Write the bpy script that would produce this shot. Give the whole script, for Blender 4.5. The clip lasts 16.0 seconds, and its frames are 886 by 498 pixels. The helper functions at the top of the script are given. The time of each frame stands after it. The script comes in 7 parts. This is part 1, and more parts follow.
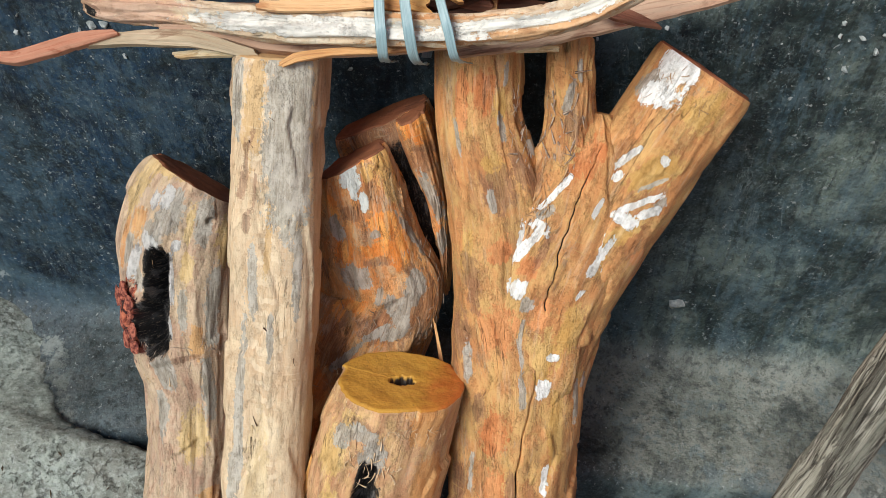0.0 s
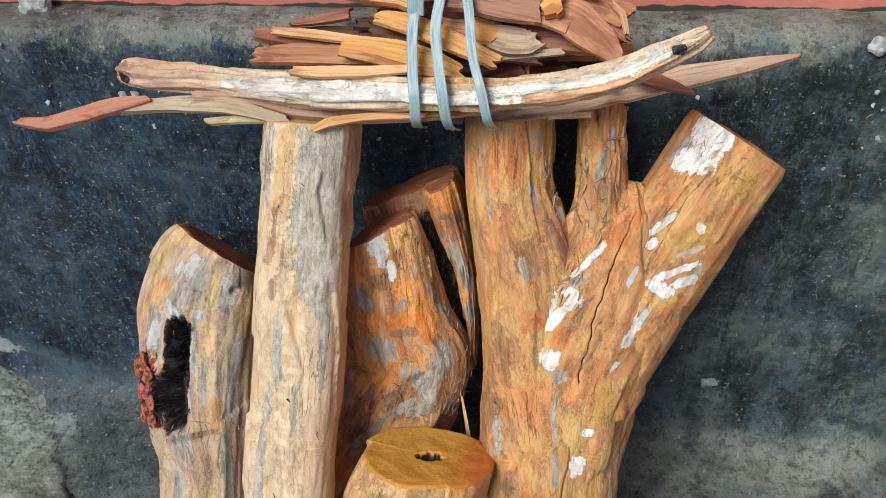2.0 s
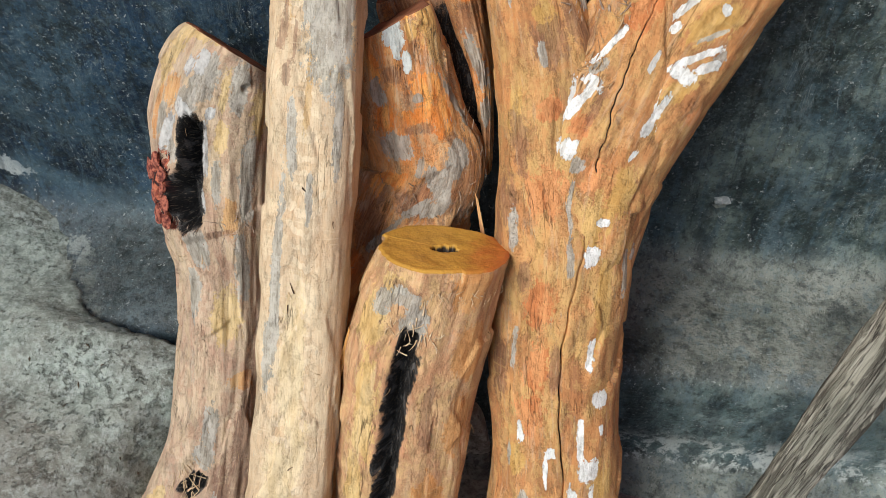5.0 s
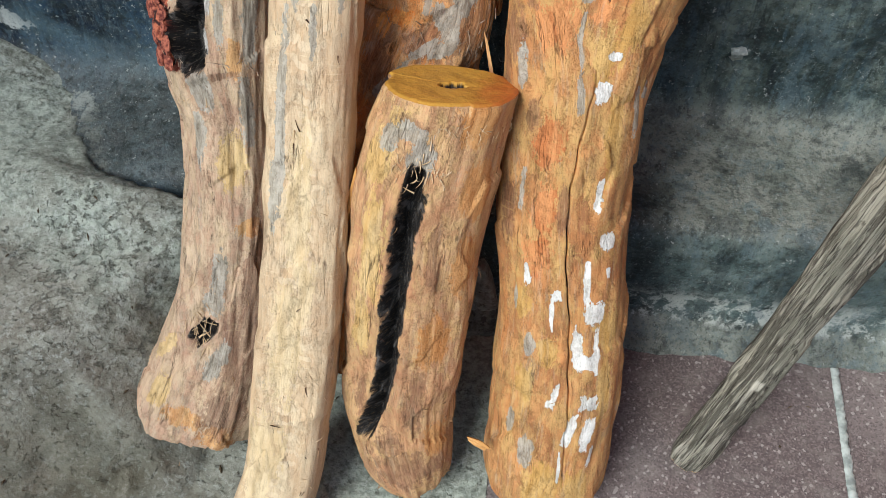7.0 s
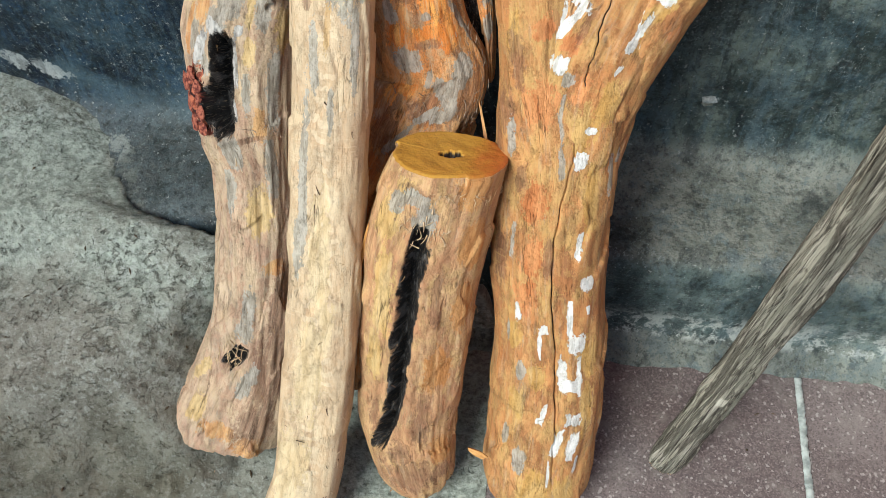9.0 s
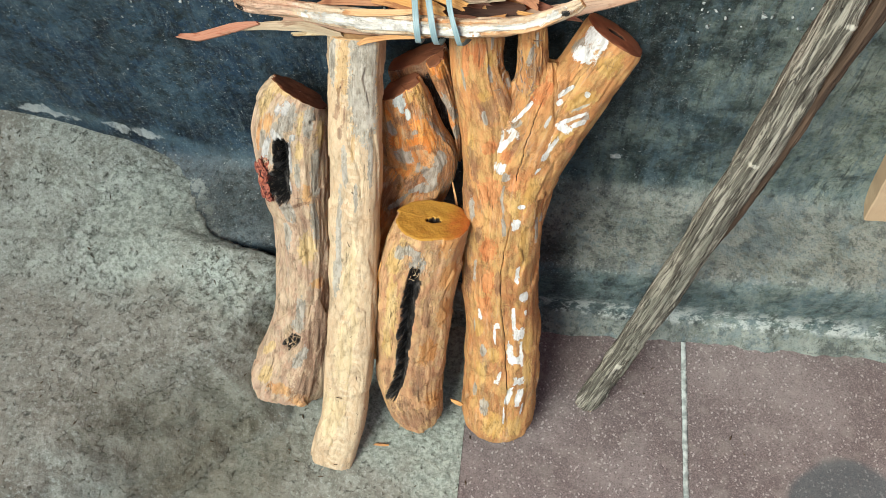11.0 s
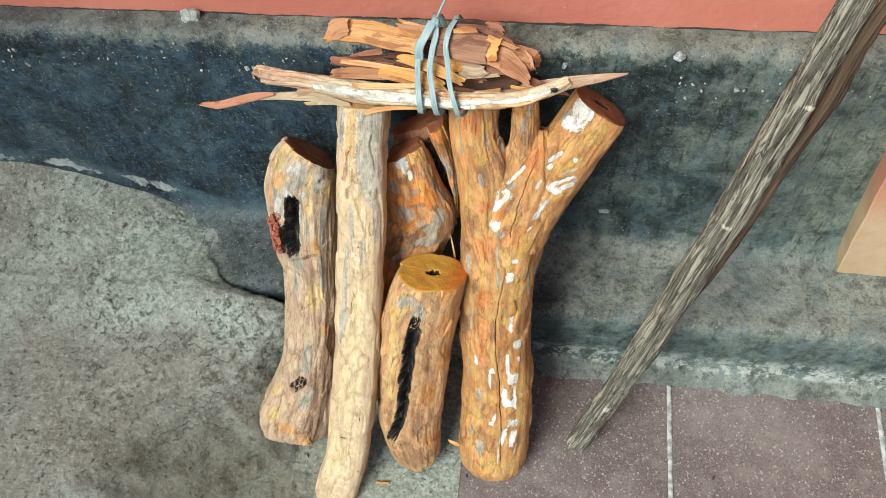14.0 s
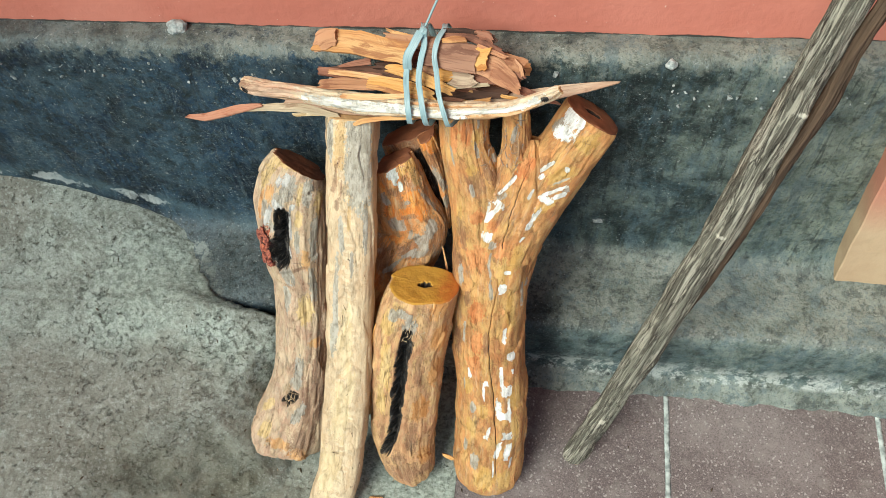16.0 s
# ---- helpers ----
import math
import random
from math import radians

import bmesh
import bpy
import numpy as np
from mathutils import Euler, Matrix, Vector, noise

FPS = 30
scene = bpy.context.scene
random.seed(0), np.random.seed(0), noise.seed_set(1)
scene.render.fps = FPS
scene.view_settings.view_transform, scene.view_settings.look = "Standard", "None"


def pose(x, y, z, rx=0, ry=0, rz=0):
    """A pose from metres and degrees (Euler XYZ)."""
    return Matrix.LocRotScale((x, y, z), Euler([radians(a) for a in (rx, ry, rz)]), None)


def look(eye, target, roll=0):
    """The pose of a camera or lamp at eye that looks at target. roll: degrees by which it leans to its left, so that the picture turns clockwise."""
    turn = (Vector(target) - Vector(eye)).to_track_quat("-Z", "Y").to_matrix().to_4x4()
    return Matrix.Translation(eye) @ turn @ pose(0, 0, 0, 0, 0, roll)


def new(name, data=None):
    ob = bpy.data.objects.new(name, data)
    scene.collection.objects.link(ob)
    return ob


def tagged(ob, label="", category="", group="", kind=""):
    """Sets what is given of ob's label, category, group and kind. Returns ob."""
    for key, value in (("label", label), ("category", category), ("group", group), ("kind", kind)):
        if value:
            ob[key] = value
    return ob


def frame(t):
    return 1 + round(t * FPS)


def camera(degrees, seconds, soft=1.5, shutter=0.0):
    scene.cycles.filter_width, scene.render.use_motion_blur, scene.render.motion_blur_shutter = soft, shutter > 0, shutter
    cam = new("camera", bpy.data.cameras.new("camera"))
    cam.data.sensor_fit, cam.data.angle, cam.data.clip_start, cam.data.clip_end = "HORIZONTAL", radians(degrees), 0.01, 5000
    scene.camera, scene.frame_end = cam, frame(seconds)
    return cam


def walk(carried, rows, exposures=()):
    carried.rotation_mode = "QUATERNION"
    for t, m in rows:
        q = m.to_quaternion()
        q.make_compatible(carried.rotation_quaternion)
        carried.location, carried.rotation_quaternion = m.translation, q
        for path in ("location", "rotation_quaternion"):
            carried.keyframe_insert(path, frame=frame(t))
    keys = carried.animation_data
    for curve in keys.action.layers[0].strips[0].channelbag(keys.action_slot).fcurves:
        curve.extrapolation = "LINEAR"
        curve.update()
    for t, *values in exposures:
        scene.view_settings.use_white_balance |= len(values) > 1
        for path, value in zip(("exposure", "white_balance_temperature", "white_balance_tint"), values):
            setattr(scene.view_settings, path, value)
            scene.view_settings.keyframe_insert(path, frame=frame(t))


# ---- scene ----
cam = camera(54.7, 16.0, soft=0.8)
METRES, EYE, TILT, LEAN, TURN = 1.0, 1.09, -47.0, 0.4, 6.0
ROWS = [
    (0.0, 0.0, 0.0, 0.0, 0.0, 0.0, -0.0),
    (0.5, -0.0035, 0.0166, -0.0004, 0.46, 2.21, 0.07),
    (1.0, -0.0065, 0.0207, -0.0019, 0.7, 4.75, 0.01),
    (1.5, -0.011, 0.0202, -0.0083, 0.71, 6.07, -0.21),
    (2.0, -0.0168, 0.0175, -0.0202, 0.68, 6.17, -0.33),
    (2.5, -0.02, 0.0097, -0.0365, 0.67, 6.09, -0.33),
    (3.0, -0.0226, 0.0135, -0.0598, 0.64, 5.19, -0.36),
    (3.5, -0.0245, 0.0172, -0.0711, 0.62, 3.92, -0.46),
    (4.0, -0.0266, 0.0214, -0.0853, 0.72, 2.4, -0.55),
    (4.5, -0.0274, 0.0282, -0.0978, 0.82, 0.86, -0.58),
    (5.0, -0.0268, 0.0295, -0.1064, 0.92, -1.06, -0.62),
    (7.5, -0.0238, 0.0339, -0.1659, 1.69, -8.38, -0.77),
    (8.0, -0.0272, 0.028, -0.1619, 1.67, -8.71, -0.78),
    (8.5, -0.0256, 0.0145, -0.1586, 1.72, -9.41, -0.73),
    (9.0, -0.0161, -0.0728, -0.0704, 1.96, -9.64, -0.11),
    (9.5, -0.0053, -0.2032, 0.0012, 1.93, -11.66, 0.27),
    (10.0, 0.0072, -0.3317, 0.0808, 1.8, -13.66, 0.8),
    (12.5, 0.0238, -0.5964, 0.2266, 1.59, -15.92, 1.09),
    (13.0, 0.0239, -0.6004, 0.2275, 1.6, -14.85, 1.05),
    (13.5, 0.023, -0.6015, 0.2332, 1.64, -13.87, 0.88),
    (14.0, 0.0235, -0.5954, 0.2423, 1.65, -13.18, 0.73),
    (14.5, 0.0253, -0.5906, 0.2461, 1.63, -12.81, 0.73),
    (15.0, 0.0246, -0.5926, 0.2437, 1.6, -12.71, 0.72),
    (15.5, 0.0321, -0.5886, 0.2386, 1.53, -12.64, 0.86),
    (16.0, 0.0346, -0.5761, 0.2424, 1.46, -12.59, 1.17),
]
walk(cam, [(t, pose(0, 0, EYE, TILT, LEAN, TURN) @ pose(METRES * x, METRES * y, METRES * z, 90 + pitch, roll, yaw)) for t, x, y, z, yaw, pitch, roll in ROWS], [(0, 0.59, 6330, 6), (5.0, 0.61, 6260, 6), (7.5, 0.62, 6150, 4), (10.2, 0.80, 6330, 1), (12.5, 0.83, 6500, 1), (16, 0.84, 6420, -3)])

# ---- world and light ----
world = bpy.data.worlds.new("world")
scene.world = world
world.use_nodes = True
wn = world.node_tree.nodes
sky = wn.new("ShaderNodeTexSky")
sky.sky_type = "NISHITA"
sky.sun_disc = False
sky.sun_elevation, sky.sun_rotation = radians(50), radians(217)
world.node_tree.links.new(sky.outputs[0], wn["Background"].inputs[0])
wn["Background"].inputs[1].default_value = 0.072

sun_data = bpy.data.lights.new("sun", "SUN")
sun_data.energy, sun_data.angle, sun_data.color = 2.85, radians(32), (1.0, 0.96, 0.90)
sun = new("sun", sun_data)
sun.matrix_world = look((-1.9, -2.1, 3.6), (0, 0.4, 0.3))


# ---- node helpers ----
class Nodes:
    """A small builder for procedural materials."""

    def __init__(self, name, rough=0.7):
        self.mat = bpy.data.materials.new(name)
        self.mat.use_nodes = True
        self.t = self.mat.node_tree
        self.bsdf = self.t.nodes["Principled BSDF"]
        self.bsdf.inputs["Roughness"].default_value = rough
        self.bsdf.inputs["Specular IOR Level"].default_value = 0.35

    def put(self, sock, v):
        if isinstance(v, bpy.types.NodeSocket):
            self.t.links.new(v, sock)
        elif isinstance(v, tuple) and len(v) == 3 and sock.type == "RGBA":
            sock.default_value = (*v, 1)
        else:
            sock.default_value = v

    def uv(self, sx=1.0, sy=1.0, sz=1.0, source="UV"):
        n = self.t.nodes.new("ShaderNodeTexCoord")
        m = self.t.nodes.new("ShaderNodeMapping")
        self.put(m.inputs[0], n.outputs[source])
        m.inputs["Scale"].default_value = (sx, sy, sz)
        return m.outputs[0]

    def pos(self, s=1.0):
        n = self.t.nodes.new("ShaderNodeNewGeometry")
        m = self.t.nodes.new("ShaderNodeMapping")
        self.put(m.inputs[0], n.outputs["Position"])
        m.inputs["Scale"].default_value = (s, s, s)
        return m.outputs[0]

    def noise(self, vec, scale=1.0, detail=4.0, rough=0.55, distort=0.0):
        n = self.t.nodes.new("ShaderNodeTexNoise")
        self.put(n.inputs["Vector"], vec)
        n.inputs["Scale"].default_value, n.inputs["Detail"].default_value = scale, detail
        n.inputs["Roughness"].default_value, n.inputs["Distortion"].default_value = rough, distort
        return n.outputs["Fac"]

    def cells(self, vec, scale=1.0, out="Color", feature="F1"):
        n = self.t.nodes.new("ShaderNodeTexVoronoi")
        n.feature = feature
        self.put(n.inputs["Vector"], vec)
        n.inputs["Scale"].default_value = scale
        return n.outputs[out]

    def ramp(self, fac, a, b, lo=0.0, hi=1.0):
        """Smooth step of fac between a and b, to lo..hi."""
        n = self.t.nodes.new("ShaderNodeMapRange")
        n.interpolation_type = "SMOOTHSTEP"
        self.put(n.inputs["Value"], fac)
        n.inputs["From Min"].default_value, n.inputs["From Max"].default_value = a, b
        n.inputs["To Min"].default_value, n.inputs["To Max"].default_value = lo, hi
        return n.outputs[0]

    def math(self, op, a, b=0.0):
        n = self.t.nodes.new("ShaderNodeMath")
        n.operation = op
        self.put(n.inputs[0], a)
        self.put(n.inputs[1], b)
        return n.outputs[0]

    def mix(self, fac, a, b, how="MIX"):
        n = self.t.nodes.new("ShaderNodeMix")
        n.data_type, n.blend_type = "RGBA", how
        self.put(n.inputs[0], fac)
        self.put(n.inputs[6], a)
        self.put(n.inputs[7], b)
        return n.outputs[2]

    def attr(self, name):
        n = self.t.nodes.new("ShaderNodeAttribute")
        n.attribute_name = name
        return n.outputs["Fac"]

    def split(self, vec, axis):
        n = self.t.nodes.new("ShaderNodeSeparateXYZ")
        self.put(n.inputs[0], vec)
        return n.outputs[axis]

    def rand(self):
        n = self.t.nodes.new("ShaderNodeObjectInfo")
        return n.outputs["Random"]

    def done(self, colour, height=None, depth=0.002, rough=None):
        self.put(self.bsdf.inputs["Base Color"], colour)
        if rough is not None:
            self.put(self.bsdf.inputs["Roughness"], rough)
        if height is not None:
            b = self.t.nodes.new("ShaderNodeBump")
            b.inputs["Strength"].default_value, b.inputs["Distance"].default_value = 1.0, depth
            self.put(b.inputs["Height"], height)
            self.put(self.bsdf.inputs["Normal"], b.outputs[0])
        return self.mat


# ---- materials ----
def wood(name, light, mid, dark, residue, residue_at=0.58, chop=0.35, rough=0.72, streak=1.0, warmer=(0.42, 0.145, 0.042), paler=(0.50, 0.29, 0.085),
         warm=((0.40, 0.15, 0.045), (0.58, 0.27, 0.085)), pale=((0.48, 0.30, 0.095), (0.62, 0.43, 0.17)), paint=((0.62, 0.60, 0.56), (0.84, 0.83, 0.80)), ladder=0.0, seed=0.0, speck=1.0, deep=0.0028):
    """Debarked, axe-hewn wood. UV in metres: round the log, along the log."""
    n = Nodes(name, rough)
    fine = n.noise(n.uv(620, 38), 1, 5, 0.7, 0.2)
    hair = n.noise(n.uv(1500, 110), 1, 3, 0.6, 0.3)
    band = n.noise(n.uv(64, 14), 1, 6, 0.68, 0.2)
    wide = n.noise(n.uv(20, 9), 1, 5, 0.65, 0.3)
    grit = n.noise(n.uv(760, 480), 1, 4, 0.72)

    def hewn(su, sv, kink):
        """Flat chips left by the axe: cells with ragged, kinked borders."""
        w = n.t.nodes.new("ShaderNodeVectorMath")
        w.operation = "MULTIPLY_ADD"
        wn3 = n.t.nodes.new("ShaderNodeTexNoise")
        n.put(wn3.inputs["Vector"], n.uv(150, 60))
        wn3.inputs["Detail"].default_value, wn3.inputs["Roughness"].default_value = 5.0, 0.7
        n.put(w.inputs[0], wn3.outputs["Color"])
        w.inputs[1].default_value = (kink, kink, kink)
        n.put(w.inputs[2], n.uv(su, sv))
        return n.cells(w.outputs[0], 1.0, "Color"), n.cells(w.outputs[0], 1.0, "Distance", "DISTANCE_TO_EDGE")

    big, big_edge = hewn(46, 24, 1.3)
    small, small_edge = hewn(120, 46, 1.6)
    hewv, hewt, hews = n.split(big, 0), n.split(big, 1), n.split(small, 0)
    nick = n.noise(n.uv(110, 200), 1, 5, 0.7)
    c = n.mix(n.ramp(band, 0.40, 0.60), mid, light)
    tint = n.noise(n.uv(15, 9), 1, 6, 0.7, 0.4)
    c = n.mix(n.ramp(tint, 0.53, 0.60, 0.0, 0.45), c, warmer)
    c = n.mix(n.ramp(tint, 0.46, 0.39, 0.0, 0.55), c, paler)
    c = n.mix(n.ramp(wide, 0.55, 0.65, 0.0, 0.42), c, dark)
    c = n.mix(n.ramp(hewt, 0.70, 0.74, 0.0, chop), c, warmer)
    c = n.mix(n.ramp(hewt, 0.28, 0.24, 0.0, chop), c, paler)
    c = n.mix(n.ramp(hewv, 0.74, 0.80, 0.0, chop), c, light)
    c = n.mix(n.ramp(hewv, 0.22, 0.16, 0.0, chop * 0.8), c, dark)
    c = n.mix(n.ramp(hews, 0.80, 0.86, 0.0, chop * 0.8), c, light)
    c = n.mix(n.ramp(hews, 0.18, 0.12, 0.0, chop * 0.7), c, dark)
    edge = n.math("ADD", n.noise(n.uv(46, 13), 1, 6, 0.7, 0.3), n.math("MULTIPLY", n.math("SUBTRACT", fine, 0.5), 0.5))
    c = n.mix(n.ramp(edge, residue_at + 0.03, residue_at + 0.07, 0.0, 0.6), c, residue)
    mott = n.noise(n.uv(80, 36), 1, 7, 0.74, 0.25)
    c = n.mix(n.ramp(mott, 0.52, 0.55, 0.0, 0.45), c, warmer)
    c = n.mix(n.ramp(mott, 0.46, 0.43, 0.0, 0.45), c, paler)
    if ladder:
        # cross chatter of the adze down the middle of the face
        u, v = n.split(n.uv(1, 1), 0), n.split(n.uv(1, 1), 1)
        rung = n.math("SINE", n.math("ADD", n.math("MULTIPLY", v, 400.0), n.math("MULTIPLY", n.noise(n.uv(60, 18), 1, 3), 14.0)))
        col = n.ramp(n.math("ABSOLUTE", n.math("ADD", n.math("SUBTRACT", u, seed + 0.002), n.math("MULTIPLY", n.math("SUBTRACT", n.noise(n.uv(30, 24), 1, 4), 0.5), 0.05))), 0.015, 0.008)
        c = n.mix(n.math("MULTIPLY", n.math("MULTIPLY", n.ramp(rung, 0.1, 0.5), col), ladder), c, (0.76, 0.62, 0.43))
    # local patches carried by the mesh, with ragged fibrous edges
    rag = n.math("ADD", n.math("MULTIPLY", n.math("SUBTRACT", n.noise(n.uv(90, 22), 1, 7, 0.72, 0.3), 0.5), 2.6),
                 n.math("ADD", n.math("MULTIPLY", n.math("SUBTRACT", fine, 0.5), 0.5), n.math("MULTIPLY", n.math("SUBTRACT", n.noise(n.uv(190, 130), 1, 6, 0.7, 0.4), 0.5), 2.4)))

    rough_rim = n.math("MULTIPLY", n.math("SUBTRACT", n.noise(n.uv(110, 60), 1, 6, 0.7), 0.5), 1.1)

    def patch(c, key, colour, soft=0.06, most=1.0):
        field = rough_rim if key == "char_shade" else n.math("MULTIPLY", rag, {"white": 1.05, "grey": 0.95}.get(key, 1.0))
        gain = 1.5 if key in ("white", "grey") else 1.2
        m = n.ramp(n.math("ADD", n.math("MULTIPLY", n.attr(key), gain), field), -0.05 if key == "white" else 0.08, (-0.05 if key == "white" else 0.08) + soft, 0.0, most)
        return n.mix(m, c, colour), m

    tex = n.mix(n.ramp(band, 0.42, 0.58), *warm)
    c, _ = patch(c, "warm", tex, 0.10, 0.90)
    tex = n.mix(n.ramp(band, 0.42, 0.58), *pale)
    c, _ = patch(c, "pale", tex, 0.12, 0.86)
    tex = n.mix(n.ramp(fine, 0.40, 0.60), (0.13, 0.058, 0.036), (0.31, 0.155, 0.095))
    c, _ = patch(c, "brown", tex, 0.35, 0.64)
    # grain, checks and cuts lie over wood and stains alike
    c = n.mix(n.math("MULTIPLY", n.ramp(fine, 0.45, 0.39), 0.30 * streak), c, dark)
    c = n.mix(n.math("MULTIPLY", n.ramp(fine, 0.54, 0.60), 0.30 * streak), c, light)
    c = n.mix(n.math("MULTIPLY", n.ramp(hair, 0.45, 0.38), 0.30 * speck), c, dark)
    c = n.mix(n.math("MULTIPLY", n.ramp(nick, 0.61, 0.65), 0.40 * speck), c, dark)
    c = n.mix(n.math("MULTIPLY", n.ramp(n.noise(n.uv(170, 15), 1, 4), 0.58, 0.62), 0.30 * streak), c, (0.66, 0.52, 0.36))
    lines = n.math("MULTIPLY", n.ramp(n.math("MINIMUM", n.math("MULTIPLY", big_edge, 2.0), small_edge), 0.035, 0.008), n.ramp(n.noise(n.uv(60, 30), 1, 4, 0.6), 0.50, 0.57))
    c = n.mix(n.math("MULTIPLY", lines, min(0.6, chop * 1.3) * min(1.0, 0.2 + speck)), c, (0.12, 0.055, 0.03))
    axe = n.math("MULTIPLY", n.ramp(n.noise(n.uv(34, 380), 1, 3, 0.6, 0.3), 0.60, 0.64), n.ramp(n.noise(n.uv(16, 12), 1, 2), 0.5, 0.6))
    c = n.mix(n.math("MULTIPLY", axe, 0.5), c, paler)
    check = n.math("MULTIPLY", n.ramp(n.math("ABSOLUTE", n.math("SUBTRACT", n.noise(n.uv(62, 5), 1, 5, 0.60, 0.1), 0.5)), 0.008, 0.002), n.ramp(n.noise(n.uv(24, 12), 1, 4, 0.6), 0.54, 0.60))
    c = n.mix(n.math("MULTIPLY", check, min(0.7, 0.1 + 1.0 * speck)), c, (0.06, 0.03, 0.018))
    tex = n.mix(n.ramp(fine, 0.36, 0.62), (0.25, 0.225, 0.185), (0.43, 0.405, 0.35))
    tex = n.mix(n.ramp(mott, 0.48, 0.56, 0.0, 0.7), tex, (0.55, 0.53, 0.47))
    tex = n.mix(n.math("MULTIPLY", n.ramp(fine, 0.42, 0.32), 0.6), tex, (0.13, 0.10, 0.08))
    c, _ = patch(c, "grey", tex, 0.08, 0.85)
    scale = n.cells(n.uv(95, 70), 1.0, "Distance", "DISTANCE_TO_EDGE")
    tex = n.mix(n.ramp(n.noise(n.uv(160, 120), 1, 5, 0.7), 0.40, 0.60), (0.20, 0.035, 0.022), (0.56, 0.17, 0.09))
    tex = n.mix(n.ramp(scale, 0.14, 0.03), tex, (0.03, 0.008, 0.01))
    c, _ = patch(c, "red", tex, 0.15)
    white = n.mix(n.ramp(mott, 0.40, 0.52), *paint)
    c, wm = patch(c, "white", white)
    # charred wood, and painted shade in cracks and the split log's gap
    char_shade = n.mix(n.ramp(n.noise(n.uv(170, 60), 1, 6, 0.75, 0.5), 0.50, 0.62), (0.008, 0.0075, 0.008), (0.11, 0.10, 0.095))
    c, cm = patch(c, "char_shade", char_shade, 0.15)
    c = n.mix(n.ramp(grit, 0.56, 0.64, 0.0, 0.20), c, light)
    c = n.mix(n.ramp(grit, 0.44, 0.36, 0.0, 0.18 * speck), c, (0.06, 0.03, 0.02))
    h = n.math("ADD", n.math("MULTIPLY", fine, 0.35), n.math("ADD", n.math("MULTIPLY", band, 0.2), n.math("MULTIPLY", hewv, 0.55)))
    h = n.math("ADD", h, n.math("MULTIPLY", hews, 0.35))
    h = n.math("ADD", h, n.math("MULTIPLY", wm, 0.2))
    h = n.math("ADD", h, n.math("MULTIPLY", nick, 0.6))
    h = n.math("SUBTRACT", h, n.math("MULTIPLY", check, 0.8))
    return n.done(c, h, deep, n.ramp(fine, 0.3, 0.7, rough - 0.12, rough + 0.12))


M_FORK = wood("ochre hewn wood", (0.66, 0.365, 0.145), (0.55, 0.265, 0.095), (0.23, 0.098, 0.046), (0.40, 0.29, 0.19), 0.565, 0.55, warmer=(0.55, 0.220, 0.075), paler=(0.61, 0.385, 0.14),
              warm=((0.54, 0.175, 0.055), (0.70, 0.30, 0.115)), pale=((0.57, 0.33, 0.09), (0.68, 0.44, 0.16)), streak=0.6, speck=0.35)
M_POST = wood("pale squared wood", (0.72, 0.56, 0.365), (0.62, 0.46, 0.30), (0.38, 0.27, 0.185), (0.44, 0.37, 0.29), 0.60, 0.20, warmer=(0.60, 0.40, 0.23), paler=(0.74, 0.60, 0.40),
              warm=((0.58, 0.38, 0.18), (0.68, 0.47, 0.23)), pale=((0.66, 0.50, 0.28), (0.76, 0.61, 0.38)), ladder=0.75, seed=2.6, streak=0.75, speck=0.25, deep=0.0015)
M_SHORT = wood("salmon debarked wood", (0.68, 0.43, 0.225), (0.58, 0.335, 0.17), (0.34, 0.175, 0.10), (0.48, 0.35, 0.25), 0.58, 0.40, warmer=(0.54, 0.25, 0.125), paler=(0.66, 0.44, 0.19),
               warm=((0.56, 0.24, 0.07), (0.66, 0.34, 0.125)), pale=((0.66, 0.43, 0.155), (0.74, 0.53, 0.24)), streak=0.6, speck=0.4)
M_BURNT = wood("pinkish tan wood", (0.68, 0.52, 0.36), (0.57, 0.42, 0.30), (0.33, 0.22, 0.165), (0.42, 0.35, 0.28), 0.56, 0.24, warmer=(0.50, 0.28, 0.185), paler=(0.62, 0.47, 0.29),
               warm=((0.58, 0.27, 0.095), (0.68, 0.39, 0.16)), pale=((0.64, 0.44, 0.18), (0.74, 0.55, 0.27)), paint=((0.36, 0.34, 0.33), (0.62, 0.60, 0.57)), streak=0.7, speck=0.5)
M_SPLIT = wood("dark orange barked wood", (0.80, 0.43, 0.17), (0.65, 0.30, 0.105), (0.27, 0.12, 0.066), (0.60, 0.50, 0.40), 0.55, 0.6, warmer=(0.70, 0.235, 0.055), paler=(0.56, 0.39, 0.24),
               warm=((0.82, 0.25, 0.04), (0.95, 0.44, 0.11)), pale=((0.74, 0.44, 0.14), (0.84, 0.56, 0.22)), paint=((0.50, 0.52, 0.49), (0.70, 0.72, 0.68)), speck=0.9)


